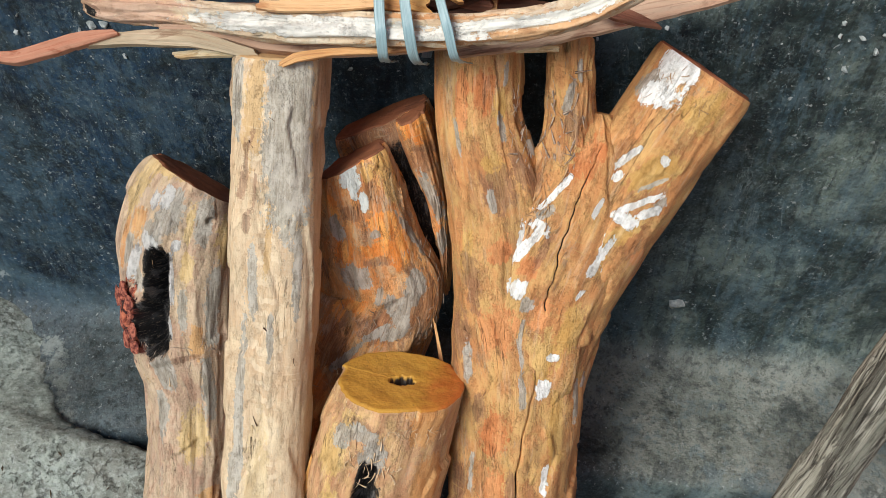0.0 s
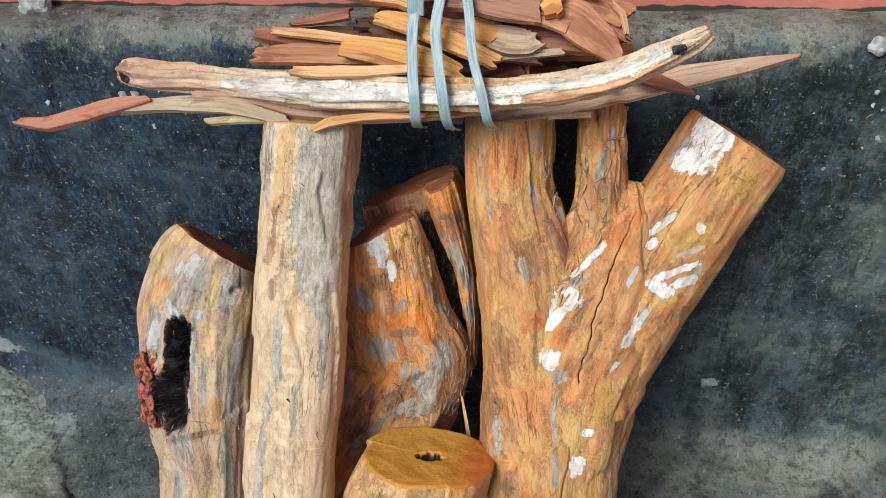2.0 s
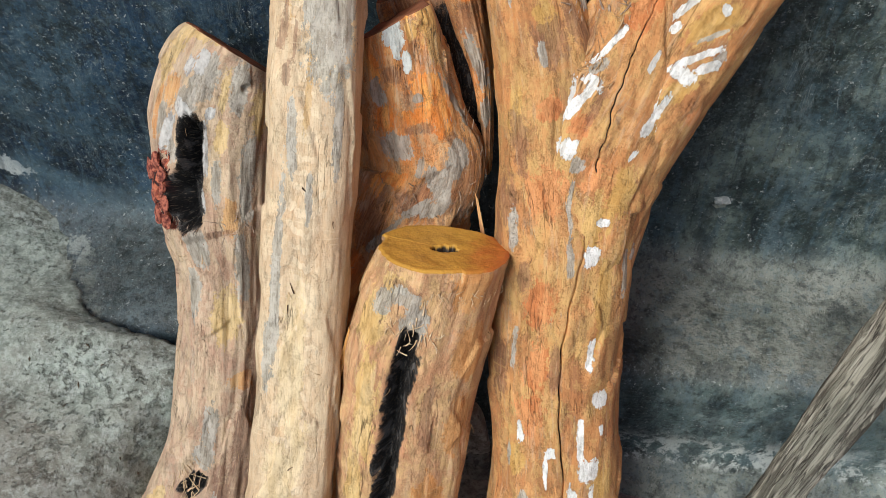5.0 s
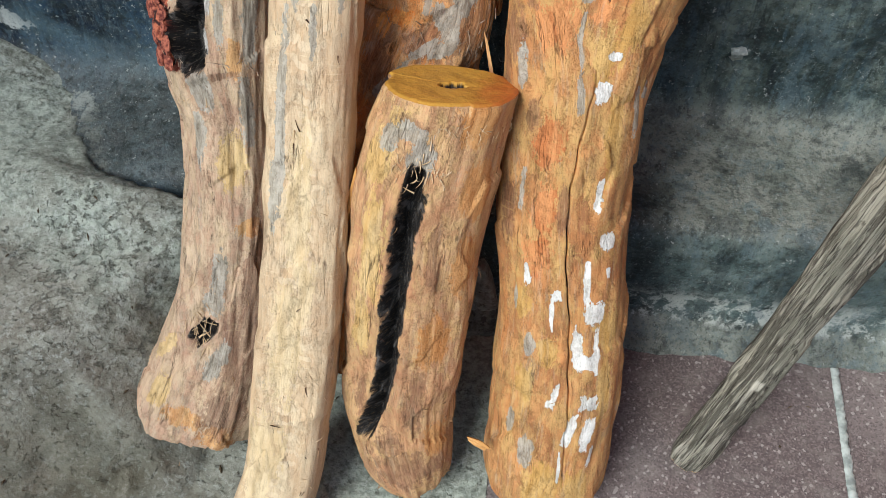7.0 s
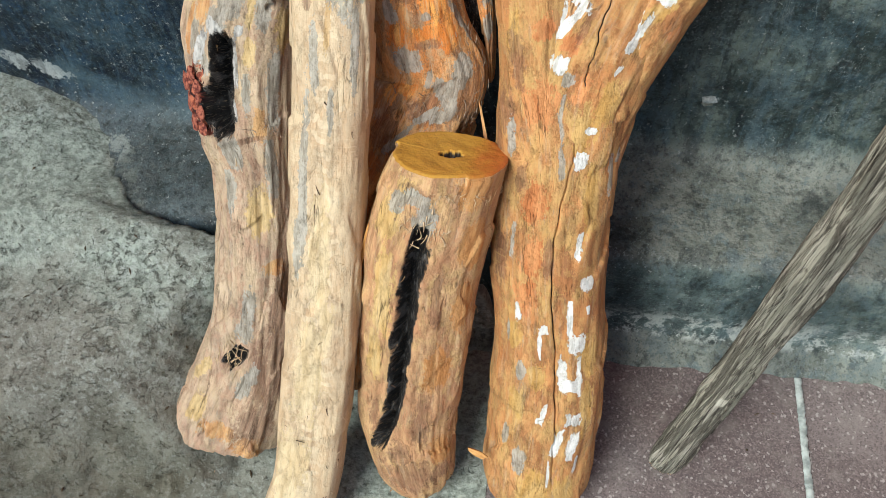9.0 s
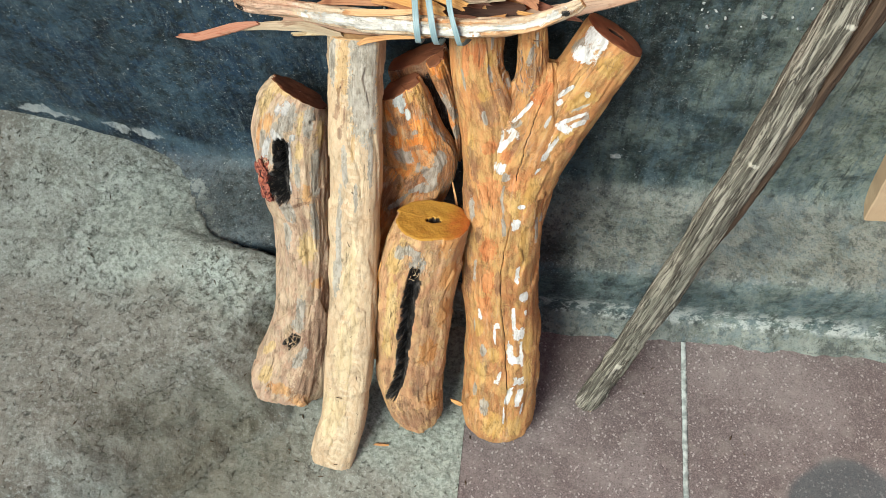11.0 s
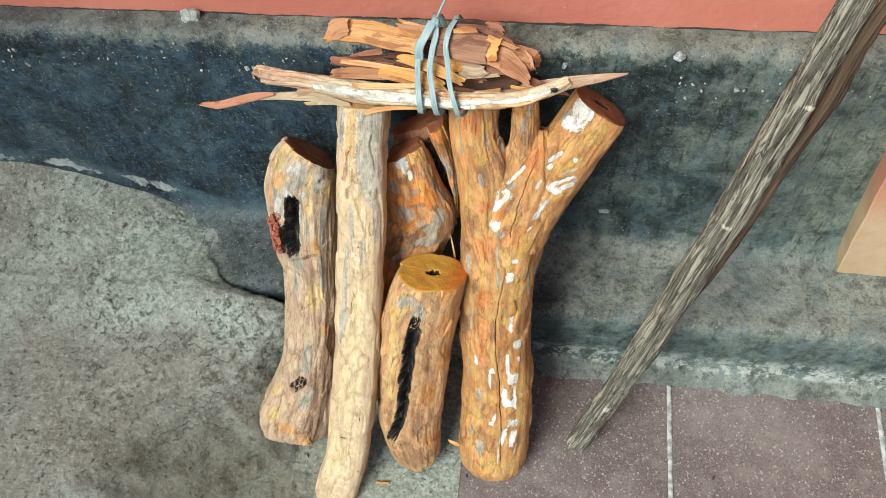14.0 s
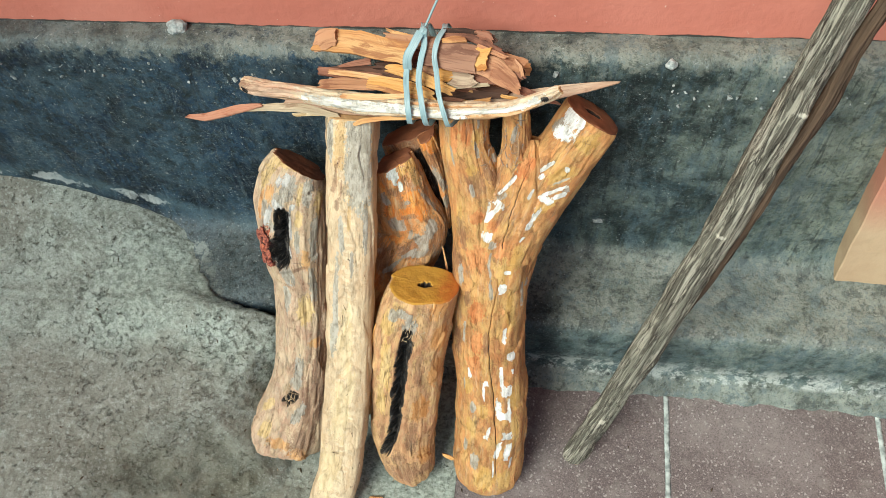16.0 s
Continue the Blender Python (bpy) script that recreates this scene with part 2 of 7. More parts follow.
def cut_wood(name, inner, outer, rim, rough=0.6):
    """Sawn end grain. UV: x and y across the cut, in metres from the pith."""
    n = Nodes(name, rough)
    v = n.uv(1, 1)
    d = n.t.nodes.new("ShaderNodeVectorMath")
    d.operation = "LENGTH"
    n.put(d.inputs[0], v)
    r = n.math("ADD", d.outputs["Value"], n.math("MULTIPLY", n.noise(v, 30, 2), 0.012))
    ring = n.math("SINE", n.math("MULTIPLY", r, 1500.0))
    blot = n.noise(v, 45, 4)
    saw = n.noise(v, 160, 4)
    c = n.mix(n.ramp(blot, 0.3, 0.7), inner, outer)
    c = n.mix(n.math("MULTIPLY", n.ramp(ring, 0.0, 1.0), 0.03), c, rim)
    c = n.mix(n.ramp(n.noise(n.uv(40, 160), 1, 4), 0.5, 0.62, 0.0, 0.12), c, rim)
    c = n.mix(n.ramp(n.math("ADD", n.split(v, 0), n.math("MULTIPLY", n.math("SUBTRACT", blot, 0.5), 0.05)), 0.012, 0.055), c, rim)
    c = n.mix(n.math("MULTIPLY", n.ramp(n.noise(v, 240, 2), 0.62, 0.72), 0.5), c, (0.2, 0.09, 0.03))
    # shade inside the hollow, put into the colour
    c = n.mix(n.ramp(n.attr("char_shade"), 0.1, 0.5), c, (0.02, 0.012, 0.008))
    return n.done(c, saw, 0.0012)


M_CUT = cut_wood("sawn ochre end grain", (0.56, 0.31, 0.05), (0.48, 0.26, 0.045), (0.46, 0.13, 0.025))
M_CUTDARK = cut_wood("weathered end grain", (0.20, 0.075, 0.035), (0.30, 0.11, 0.05), (0.12, 0.045, 0.025), 0.8)
M_CUTPALE = cut_wood("pale end grain", (0.55, 0.36, 0.18), (0.48, 0.28, 0.13), (0.35, 0.2, 0.1), 0.75)


def stick_bark():
    n = Nodes("grey weathered bark", 0.8)
    f = n.noise(n.uv(420, 14), 1, 5, 0.68, 0.2)
    b = n.noise(n.uv(150, 7.5), 1, 6, 0.70, 0.9)
    k = n.noise(n.uv(60, 11), 1, 5, 0.7, 1.2)
    c = n.mix(n.ramp(b, 0.47, 0.54), (0.090, 0.084, 0.066), (0.33, 0.31, 0.250))
    c = n.mix(n.ramp(n.noise(n.uv(18, 5), 1, 4, 0.65), 0.5, 0.66, 0.0, 0.8), c, (0.180, 0.175, 0.138))
    c = n.mix(n.ramp(k, 0.55, 0.59, 0.0, 0.8), c, (0.052, 0.044, 0.034))
    c = n.mix(n.ramp(n.noise(n.uv(85, 9), 1, 6, 0.7, 0.8), 0.57, 0.61, 0.0, 0.7), c, (0.40, 0.375, 0.315))
    c = n.mix(n.math("MULTIPLY", n.ramp(f, 0.46, 0.38), 0.65), c, (0.05, 0.042, 0.032))
    crack = n.ramp(n.math("ABSOLUTE", n.math("SUBTRACT", n.noise(n.uv(85, 4.5), 1, 5, 0.62, 0.6), 0.5)), 0.014, 0.004)
    c = n.mix(n.math("MULTIPLY", crack, 0.8), c, (0.025, 0.02, 0.016))
    c = n.mix(n.ramp(n.noise(n.uv(900, 500), 1, 3, 0.7), 0.56, 0.64, 0.0, 0.3), c, (0.46, 0.43, 0.36))
    c = n.mix(n.ramp(n.math("ADD", n.attr("white"), n.math("MULTIPLY", n.math("SUBTRACT", f, 0.5), 1.2)), 0.2, 0.6, 0.0, 0.8), c, (0.58, 0.55, 0.46))
    return n.done(c, n.math("SUBTRACT", n.math("ADD", b, n.math("MULTIPLY", f, 0.6)), n.math("MULTIPLY", crack, 0.8)), 0.003)


def brown_bark():
    n = Nodes("dark brown peeling bark", 0.85)
    f = n.noise(n.uv(260, 12), 1, 4, 0.6)
    b = n.noise(n.uv(50, 5), 1, 3)
    c = n.mix(n.ramp(b, 0.35, 0.65), (0.035, 0.022, 0.015), (0.11, 0.07, 0.045))
    c = n.mix(n.ramp(f, 0.6, 0.75, 0.0, 0.6), c, (0.3, 0.22, 0.15))
    return n.done(c, n.math("ADD", b, f), 0.003)


M_STICK, M_STICK2 = stick_bark(), brown_bark()


def chip_wood(name, a, b, c2):
    """Split kindling, its tint varied from piece to piece."""
    n = Nodes(name, 0.75)
    f = n.noise(n.uv(14, 420), 1, 4, 0.65)
    w = n.noise(n.uv(7, 45), 1, 4, 0.6, 0.5)
    k = n.math("ADD", w, n.math("MULTIPLY", n.math("SUBTRACT", n.rand(), 0.5), 0.25))
    c = n.mix(n.ramp(k, 0.38, 0.62), a, b)
    c = n.mix(n.ramp(n.noise(n.uv(16, 40), 1, 5, 0.65, 0.6), 0.53, 0.62, 0.0, 0.8), c, c2)
    c = n.mix(n.math("MULTIPLY", n.ramp(f, 0.47, 0.36), 0.5), c, c2)
    c = n.mix(n.math("MULTIPLY", n.ramp(f, 0.55, 0.66), 0.4), c, b)
    return n.done(c, n.math("ADD", f, w), 0.0016)


M_TAN = chip_wood("tan kindling", (0.52, 0.25, 0.09), (0.64, 0.37, 0.16), (0.30, 0.12, 0.05))
M_TANLIGHT = chip_wood("pale orange kindling", (0.62, 0.34, 0.15), (0.72, 0.46, 0.24), (0.44, 0.20, 0.08))
M_TANPINK = chip_wood("pinkish tan kindling", (0.50, 0.25, 0.135), (0.60, 0.35, 0.20), (0.30, 0.125, 0.07))
M_ORANGE = chip_wood("orange kindling", (0.58, 0.275, 0.07), (0.68, 0.38, 0.135), (0.38, 0.14, 0.03))
M_BROWN = chip_wood("brown split wood", (0.38, 0.18, 0.09), (0.48, 0.25, 0.135), (0.22, 0.085, 0.045))
M_REDBARK = chip_wood("red-brown split bark", (0.22, 0.09, 0.055), (0.32, 0.145, 0.09), (0.11, 0.045, 0.03))
M_REDPLANK = chip_wood("red-brown split plank", (0.27, 0.135, 0.085), (0.37, 0.20, 0.13), (0.15, 0.065, 0.042))
M_PINKBARK = chip_wood("pinkish brown bark", (0.42, 0.27, 0.185), (0.54, 0.38, 0.27), (0.25, 0.135, 0.085))
M_DARK = chip_wood("dark brown bark and gap shade", (0.06, 0.028, 0.018), (0.13, 0.06, 0.038), (0.03, 0.014, 0.010))
M_CREAM = chip_wood("cream split wood", (0.60, 0.46, 0.26), (0.72, 0.60, 0.40), (0.40, 0.25, 0.11))
M_CREAMCHIP = chip_wood("cream grey split wood", (0.42, 0.33, 0.22), (0.58, 0.47, 0.33), (0.24, 0.15, 0.09))
M_SALMON = chip_wood("salmon split wood", (0.46, 0.215, 0.135), (0.57, 0.33, 0.22), (0.30, 0.09, 0.045))
M_GREYCHIP = chip_wood("grey brown bark", (0.36, 0.25, 0.17), (0.50, 0.38, 0.27), (0.22, 0.14, 0.095))


def ribbon_mat():
    n = Nodes("pale blue plastic tie", 0.35)
    f = n.noise(n.uv(900, 20), 1, 2)
    c = n.mix(n.ramp(f, 0.3, 0.7), (0.23, 0.34, 0.37), (0.31, 0.43, 0.46))
    return n.done(c, f, 0.0006)


M_TIE = ribbon_mat()


def plinth_mat():
    """Old blue-black and green oil paint on rough plaster, worn to cement on the ledge."""
    n = Nodes("worn dark green wall paint", 0.6)
    p = n.pos()
    x, y, z = (n.split(p, i) for i in range(3))
    big, mid = n.noise(p, 3.2, 4, 0.6, 0.6), n.noise(p, 11, 5, 0.62, 0.4)
    fine, grit = n.noise(p, 70, 4, 0.6), n.noise(p, 260, 3, 0.6)
    brush = n.noise(n.uv(95, 95, 9, "Object"), 1, 3, 0.6, 0.5)
    blue = n.mix(n.ramp(mid, 0.40, 0.60), (0.003, 0.011, 0.026), (0.014, 0.042, 0.080))
    green = n.mix(n.ramp(mid, 0.40, 0.62), (0.008, 0.017, 0.019), (0.030, 0.052, 0.054))
    side = n.math("ADD", x, n.math("MULTIPLY", n.math("SUBTRACT", big, 0.5), 0.7))
    c = n.mix(n.ramp(side, -0.35, 0.1), blue, green)
    # to the right the coat is thin and faded
    fade = n.ramp(n.math("ADD", side, n.math("MULTIPLY", n.math("SUBTRACT", mid, 0.5), 0.6)), 0.08, 0.55)
    c = n.mix(n.math("MULTIPLY", fade, 0.85), c, n.mix(n.ramp(mid, 0.40, 0.60), (0.082, 0.112, 0.096), (0.205, 0.245, 0.205)))
    thin = n.ramp(n.math("ADD", side, n.math("MULTIPLY", n.math("SUBTRACT", n.noise(p, 7, 6, 0.7), 0.5), 0.5)), 0.32, 0.66, 0.0, 0.6)
    c = n.mix(thin, c, n.mix(n.ramp(mid, 0.42, 0.58), (0.17, 0.20, 0.150), (0.29, 0.32, 0.25)))
    c = n.mix(n.math("MULTIPLY", n.ramp(brush, 0.54, 0.64), 0.45), c, (0.045, 0.085, 0.115))
    c = n.mix(n.math("MULTIPLY", n.ramp(brush, 0.44, 0.36), 0.6), c, (0.003, 0.006, 0.010))
    c = n.mix(n.math("MULTIPLY", n.ramp(n.noise(p, 5, 7, 0.72, 0.8), 0.50, 0.62), 0.45), c, (0.055, 0.098, 0.125))
    cement = n.mix(n.ramp(mid, 0.38, 0.62), (0.12, 0.135, 0.118), (0.225, 0.235, 0.20))
    # bare cement band along the top edge, coloured lighter as its lit top
    zt = n.math("ADD", n.math("SUBTRACT", z, n.math("MULTIPLY", x, 0.034)), n.math("MULTIPLY", n.math("SUBTRACT", n.noise(p, 22, 9, 0.80), 0.5), 0.20))
    band = n.math("MULTIPLY", n.ramp(zt, 0.694, 0.712, 0.0, 0.9), n.ramp(x, -1.0, -0.2, 0.5, 1.0))
    c = n.mix(band, c, cement)
    # the ledge: walked bare towards the right, painted riser, cement lip on the floor
    up = n.math("MULTIPLY", n.ramp(z, 0.235, 0.19), n.ramp(y, 0.495, 0.515))
    # bare grey, also carrying the light on the upward face in its colour
    ledge_grey = n.mix(n.ramp(mid, 0.40, 0.60), (0.150, 0.160, 0.138), (0.225, 0.232, 0.203))
    c = n.mix(n.math("MULTIPLY", n.math("MULTIPLY", up, n.ramp(n.math("ADD", x, n.math("MULTIPLY", n.math("SUBTRACT", mid, 0.5), 0.5)), -0.02, 0.30, 0.42, 1.0)), 0.9), c, ledge_grey)
    ris = n.math("MULTIPLY", n.ramp(y, 0.510, 0.495), n.ramp(z, 0.02, 0.04))
    rblue = n.mix(n.ramp(mid, 0.42, 0.60), (0.075, 0.112, 0.110), (0.17, 0.22, 0.212))
    c = n.mix(n.math("MULTIPLY", n.math("MULTIPLY", ris, n.ramp(n.noise(p, 14, 6, 0.7, 0.5), 0.40, 0.58, 0.25, 1.0)), n.ramp(x, -0.1, 0.25)), c, rblue)
    lip = n.math("ADD", z, n.math("MULTIPLY", n.math("SUBTRACT", n.noise(p, 24, 5, 0.7), 0.5), 0.05))
    c = n.mix(n.ramp(lip, 0.036, 0.024, 0.0, 0.8), c, n.mix(n.ramp(mid, 0.42, 0.6), (0.15, 0.165, 0.14), (0.25, 0.27, 0.235)))
    c = n.mix(n.math("MULTIPLY", n.ramp(fine, 0.47, 0.36), n.math("MULTIPLY", n.math("SUBTRACT", 0.65, n.math("MULTIPLY", fade, 0.5)), n.math("SUBTRACT", 1.0, band))), c, (0.008, 0.013, 0.013))
    c = n.mix(n.math("MULTIPLY", n.ramp(n.noise(p, 120, 5, 0.7), 0.54, 0.60), 0.32), c, (0.095, 0.14, 0.16))
    # gritty, blotched skin of the old coat
    skin = n.noise(p, 36, 7, 0.78, 0.2)
    c = n.mix(n.math("MULTIPLY", n.ramp(skin, 0.51, 0.56), n.math("ADD", 0.07, n.math("MULTIPLY", fade, 0.36))), c, (0.20, 0.235, 0.21))
    c = n.mix(n.math("MULTIPLY", n.ramp(skin, 0.47, 0.42), n.math("ADD", 0.5, n.math("MULTIPLY", fade, 0.05))), c, (0.018, 0.026, 0.024))
    c = n.mix(n.math("MULTIPLY", n.ramp(n.noise(p, 190, 5, 0.75), 0.44, 0.38), 0.5), c, (0.015, 0.02, 0.018))
    # bare scuffs: nose of the ledge, flakes and specks
    nose = n.math("MULTIPLY", n.math("MULTIPLY", n.ramp(z, 0.165, 0.175), n.ramp(z, 0.19, 0.183)), n.ramp(n.noise(p, 60, 5, 0.75), 0.56, 0.64, 0.0, 0.6))
    c = n.mix(n.math("MULTIPLY", nose, n.ramp(y, 0.53, 0.51)), c, (0.38, 0.39, 0.36))
    speck = n.math("MULTIPLY", n.ramp(n.noise(p, 165, 4, 0.7, 0.3), 0.635, 0.65), n.math("SUBTRACT", 1.0, n.math("MULTIPLY", fade, 0.6)))
    c = n.mix(n.math("MULTIPLY", speck, 0.75), c, (0.34, 0.36, 0.35))
    c = n.mix(n.math("MULTIPLY", n.math("MULTIPLY", n.ramp(grit, 0.57, 0.65), n.ramp(n.noise(p, 13, 4, 0.65), 0.48, 0.62)), 0.6), c, (0.17, 0.205, 0.21))
    lipline = n.math("MULTIPLY", n.math("MULTIPLY", n.ramp(z, 0.020, 0.028), n.ramp(z, 0.085, 0.050)), n.ramp(n.noise(p, 30, 8, 0.80), 0.47, 0.53, 0.0, 0.85))
    c = n.mix(n.math("MULTIPLY", lipline, n.ramp(x, 0.0, 0.12)), c, (0.44, 0.47, 0.44))
    # a flaked, whitish line where paint meets the mound
    w = n.math("ADD", n.attr("white"), n.math("MULTIPLY", n.math("SUBTRACT", n.noise(p, 30, 6, 0.72), 0.5), 2.6))
    c = n.mix(n.math("MULTIPLY", n.ramp(w, 0.25, 0.4), 0.9), c, (0.46, 0.49, 0.48))
    w = n.math("ADD", n.attr("pale"), n.math("MULTIPLY", n.math("SUBTRACT", mid, 0.5), 1.8))
    c = n.mix(n.math("MULTIPLY", n.ramp(w, 0.1, 0.8), 0.5), c, (0.10, 0.155, 0.18))
    w = n.math("ADD", n.attr("dust"), n.math("MULTIPLY", n.math("SUBTRACT", n.noise(p, 34, 8, 0.78), 0.5), 4.0))
    c = n.mix(n.ramp(w, 0.20, 0.55, 0.0, 0.85), c, n.mix(n.ramp(mid, 0.42, 0.58), (0.15, 0.165, 0.15), (0.29, 0.32, 0.30)))
    # trowel marks and worn film, sand grains, thin scratches
    film = n.noise(n.uv(17, 17, 8, "Object"), 1, 10, 0.80, 0.25)
    c = n.mix(n.math("MULTIPLY", n.ramp(film, 0.52, 0.57, 0.0, 0.42), n.ramp(x, -0.6, 0.1, 0.45, 1.0)), c, (0.085, 0.125, 0.145))
    c = n.mix(n.ramp(film, 0.47, 0.40, 0.0, 0.45), c, (0.006, 0.012, 0.018))
    sand = n.noise(p, 230, 5, 0.75)
    c = n.mix(n.ramp(sand, 0.58, 0.64, 0.0, 0.30), c, (0.19, 0.225, 0.225))
    c = n.mix(n.ramp(sand, 0.43, 0.36, 0.0, 0.5), c, (0.006, 0.008, 0.008))
    scratch = n.math("MULTIPLY", n.ramp(n.math("ABSOLUTE", n.math("SUBTRACT", n.noise(n.uv(26, 26, 6, "Object"), 1, 6, 0.7, 0.9), 0.5)), 0.007, 0.002), n.ramp(n.noise(p, 9, 4, 0.65), 0.52, 0.60))
    c = n.mix(n.math("MULTIPLY", scratch, 0.45), c, (0.22, 0.25, 0.25))
    h = n.math("ADD", n.math("MULTIPLY", mid, 0.7), n.math("ADD", n.math("MULTIPLY", fine, 0.5), n.math("ADD", n.math("MULTIPLY", film, 0.5), n.math("MULTIPLY", sand, 0.12))))
    return n.done(c, h, 0.0055, n.ramp(mid, 0.3, 0.7, 0.42, 0.68))


def cement_mat():
    n = Nodes("rough grey cement", 0.85)
    p = n.pos()
    big, mid = n.noise(p, 4.5, 4, 0.6, 0.5), n.noise(p, 18, 6, 0.68, 0.4)
    fine, grit = n.noise(p, 90, 5, 0.68), n.noise(p, 330, 3, 0.6)
    c = n.mix(n.ramp(big, 0.40, 0.60), (0.185, 0.200, 0.174), (0.275, 0.303, 0.272))
    c = n.mix(n.ramp(mid, 0.48, 0.60, 0.0, 0.7), c, (0.335, 0.375, 0.338))
    c = n.mix(n.ramp(n.noise(p, 40, 4, 0.7, 0.6), 0.53, 0.58, 0.0, 0.55), c, (0.37, 0.41, 0.36))
    c = n.mix(n.ramp(n.noise(p, 30, 6, 0.75, 1.0), 0.43, 0.36, 0.0, 0.35), c, (0.10, 0.102, 0.076))
    c = n.mix(n.math("MULTIPLY", n.ramp(fine, 0.46, 0.40), 0.45), c, (0.085, 0.09, 0.07))
    c = n.mix(n.math("MULTIPLY", n.ramp(fine, 0.54, 0.60), 0.5), c, (0.36, 0.39, 0.35))
    c = n.mix(n.math("MULTIPLY", n.ramp(grit, 0.57, 0.68), 0.5), c, (0.38, 0.40, 0.36))
    c = n.mix(n.math("MULTIPLY", n.ramp(grit, 0.43, 0.34), 0.4), c, (0.05, 0.05, 0.04))
    c = n.mix(n.math("MULTIPLY", n.ramp(n.noise(p, 7, 6, 0.7, 1.0), 0.55, 0.68), 0.35), c, (0.12, 0.11, 0.08))
    # small flaked scabs in the skin of the cement
    scab = n.cells(p, 75, "Distance", "DISTANCE_TO_EDGE")
    c = n.mix(n.math("MULTIPLY", n.math("MULTIPLY", n.ramp(scab, 0.04, 0.01), n.ramp(mid, 0.54, 0.62)), 0.3), c, (0.06, 0.062, 0.05))
    new_coat = n.ramp(n.math("ADD", n.attr("pale"), n.math("MULTIPLY", n.math("SUBTRACT", mid, 0.5), 1.2)), 0.0, 0.08)
    c = n.mix(n.math("MULTIPLY", new_coat, 0.75), c, n.mix(n.ramp(fine, 0.42, 0.6), (0.21, 0.245, 0.215), (0.38, 0.43, 0.38)))
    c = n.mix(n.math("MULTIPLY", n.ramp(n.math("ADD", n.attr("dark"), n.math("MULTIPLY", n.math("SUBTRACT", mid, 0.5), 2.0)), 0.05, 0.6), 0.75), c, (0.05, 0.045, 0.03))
    flaky = n.ramp(n.math("ADD", n.attr("pale"), n.math("MULTIPLY", n.math("SUBTRACT", n.noise(p, 10, 3), 0.5), 0.8)), -0.14, -0.02)
    flaky = n.math("MULTIPLY", flaky, n.ramp(n.attr("pale"), 0.35, 0.15))
    line = n.math("MULTIPLY", n.ramp(n.noise(p, 60, 6, 0.74, 0.3), 0.45, 0.41), flaky)
    c = n.mix(n.math("MULTIPLY", line, 0.55), c, (0.075, 0.08, 0.066))
    c = n.mix(n.math("MULTIPLY", n.ramp(n.noise(p, 48, 6, 0.76, 0.3), 0.515, 0.56), n.math("MULTIPLY", flaky, 0.55)), c, (0.43, 0.47, 0.44))
    c = n.mix(n.ramp(n.noise(p, 150, 4, 0.7), 0.41, 0.36, 0.0, 0.5), c, (0.06, 0.062, 0.052))
    c = n.mix(n.ramp(n.noise(p, 2.6, 5, 0.62, 0.4), 0.46, 0.58, 0.0, 0.55), c, n.mix(n.ramp(mid, 0.42, 0.58), (0.165, 0.152, 0.125), (0.235, 0.222, 0.19)))
    # pits, sand grains and olive dirt trodden in along the foot of the mound
    pit = n.math("MULTIPLY", n.ramp(n.noise(p, 95, 7, 0.78, 0.3), 0.42, 0.38), n.ramp(n.noise(p, 14, 4, 0.65), 0.44, 0.56, 0.25, 1.0))
    c = n.mix(n.math("MULTIPLY", pit, 0.6), c, (0.055, 0.055, 0.046))
    c = n.mix(n.ramp(n.noise(p, 130, 6, 0.78), 0.54, 0.58, 0.0, 0.45), c, (0.45, 0.49, 0.46))
    c = n.mix(n.ramp(n.noise(p, 260, 4, 0.75), 0.42, 0.37, 0.0, 0.25), c, (0.07, 0.07, 0.058))
    dirt = n.ramp(n.math("ADD", n.attr("dirt"), n.math("MULTIPLY", n.math("SUBTRACT", n.noise(p, 9, 6, 0.7, 0.6), 0.5), 1.6)), -0.1, 0.7)
    c = n.mix(n.math("MULTIPLY", dirt, 0.62), c, n.mix(n.ramp(mid, 0.42, 0.58), (0.070, 0.066, 0.042), (0.145, 0.138, 0.10)))
    h = n.math("ADD", n.math("MULTIPLY", mid, 0.8), n.math("ADD", n.math("MULTIPLY", fine, 0.5), n.math("MULTIPLY", grit, 0.12)))
    h = n.math("SUBTRACT", h, n.math("ADD", n.math("MULTIPLY", line, 0.5), n.math("MULTIPLY", pit, 0.5)))
    return n.done(c, h, 0.0045)


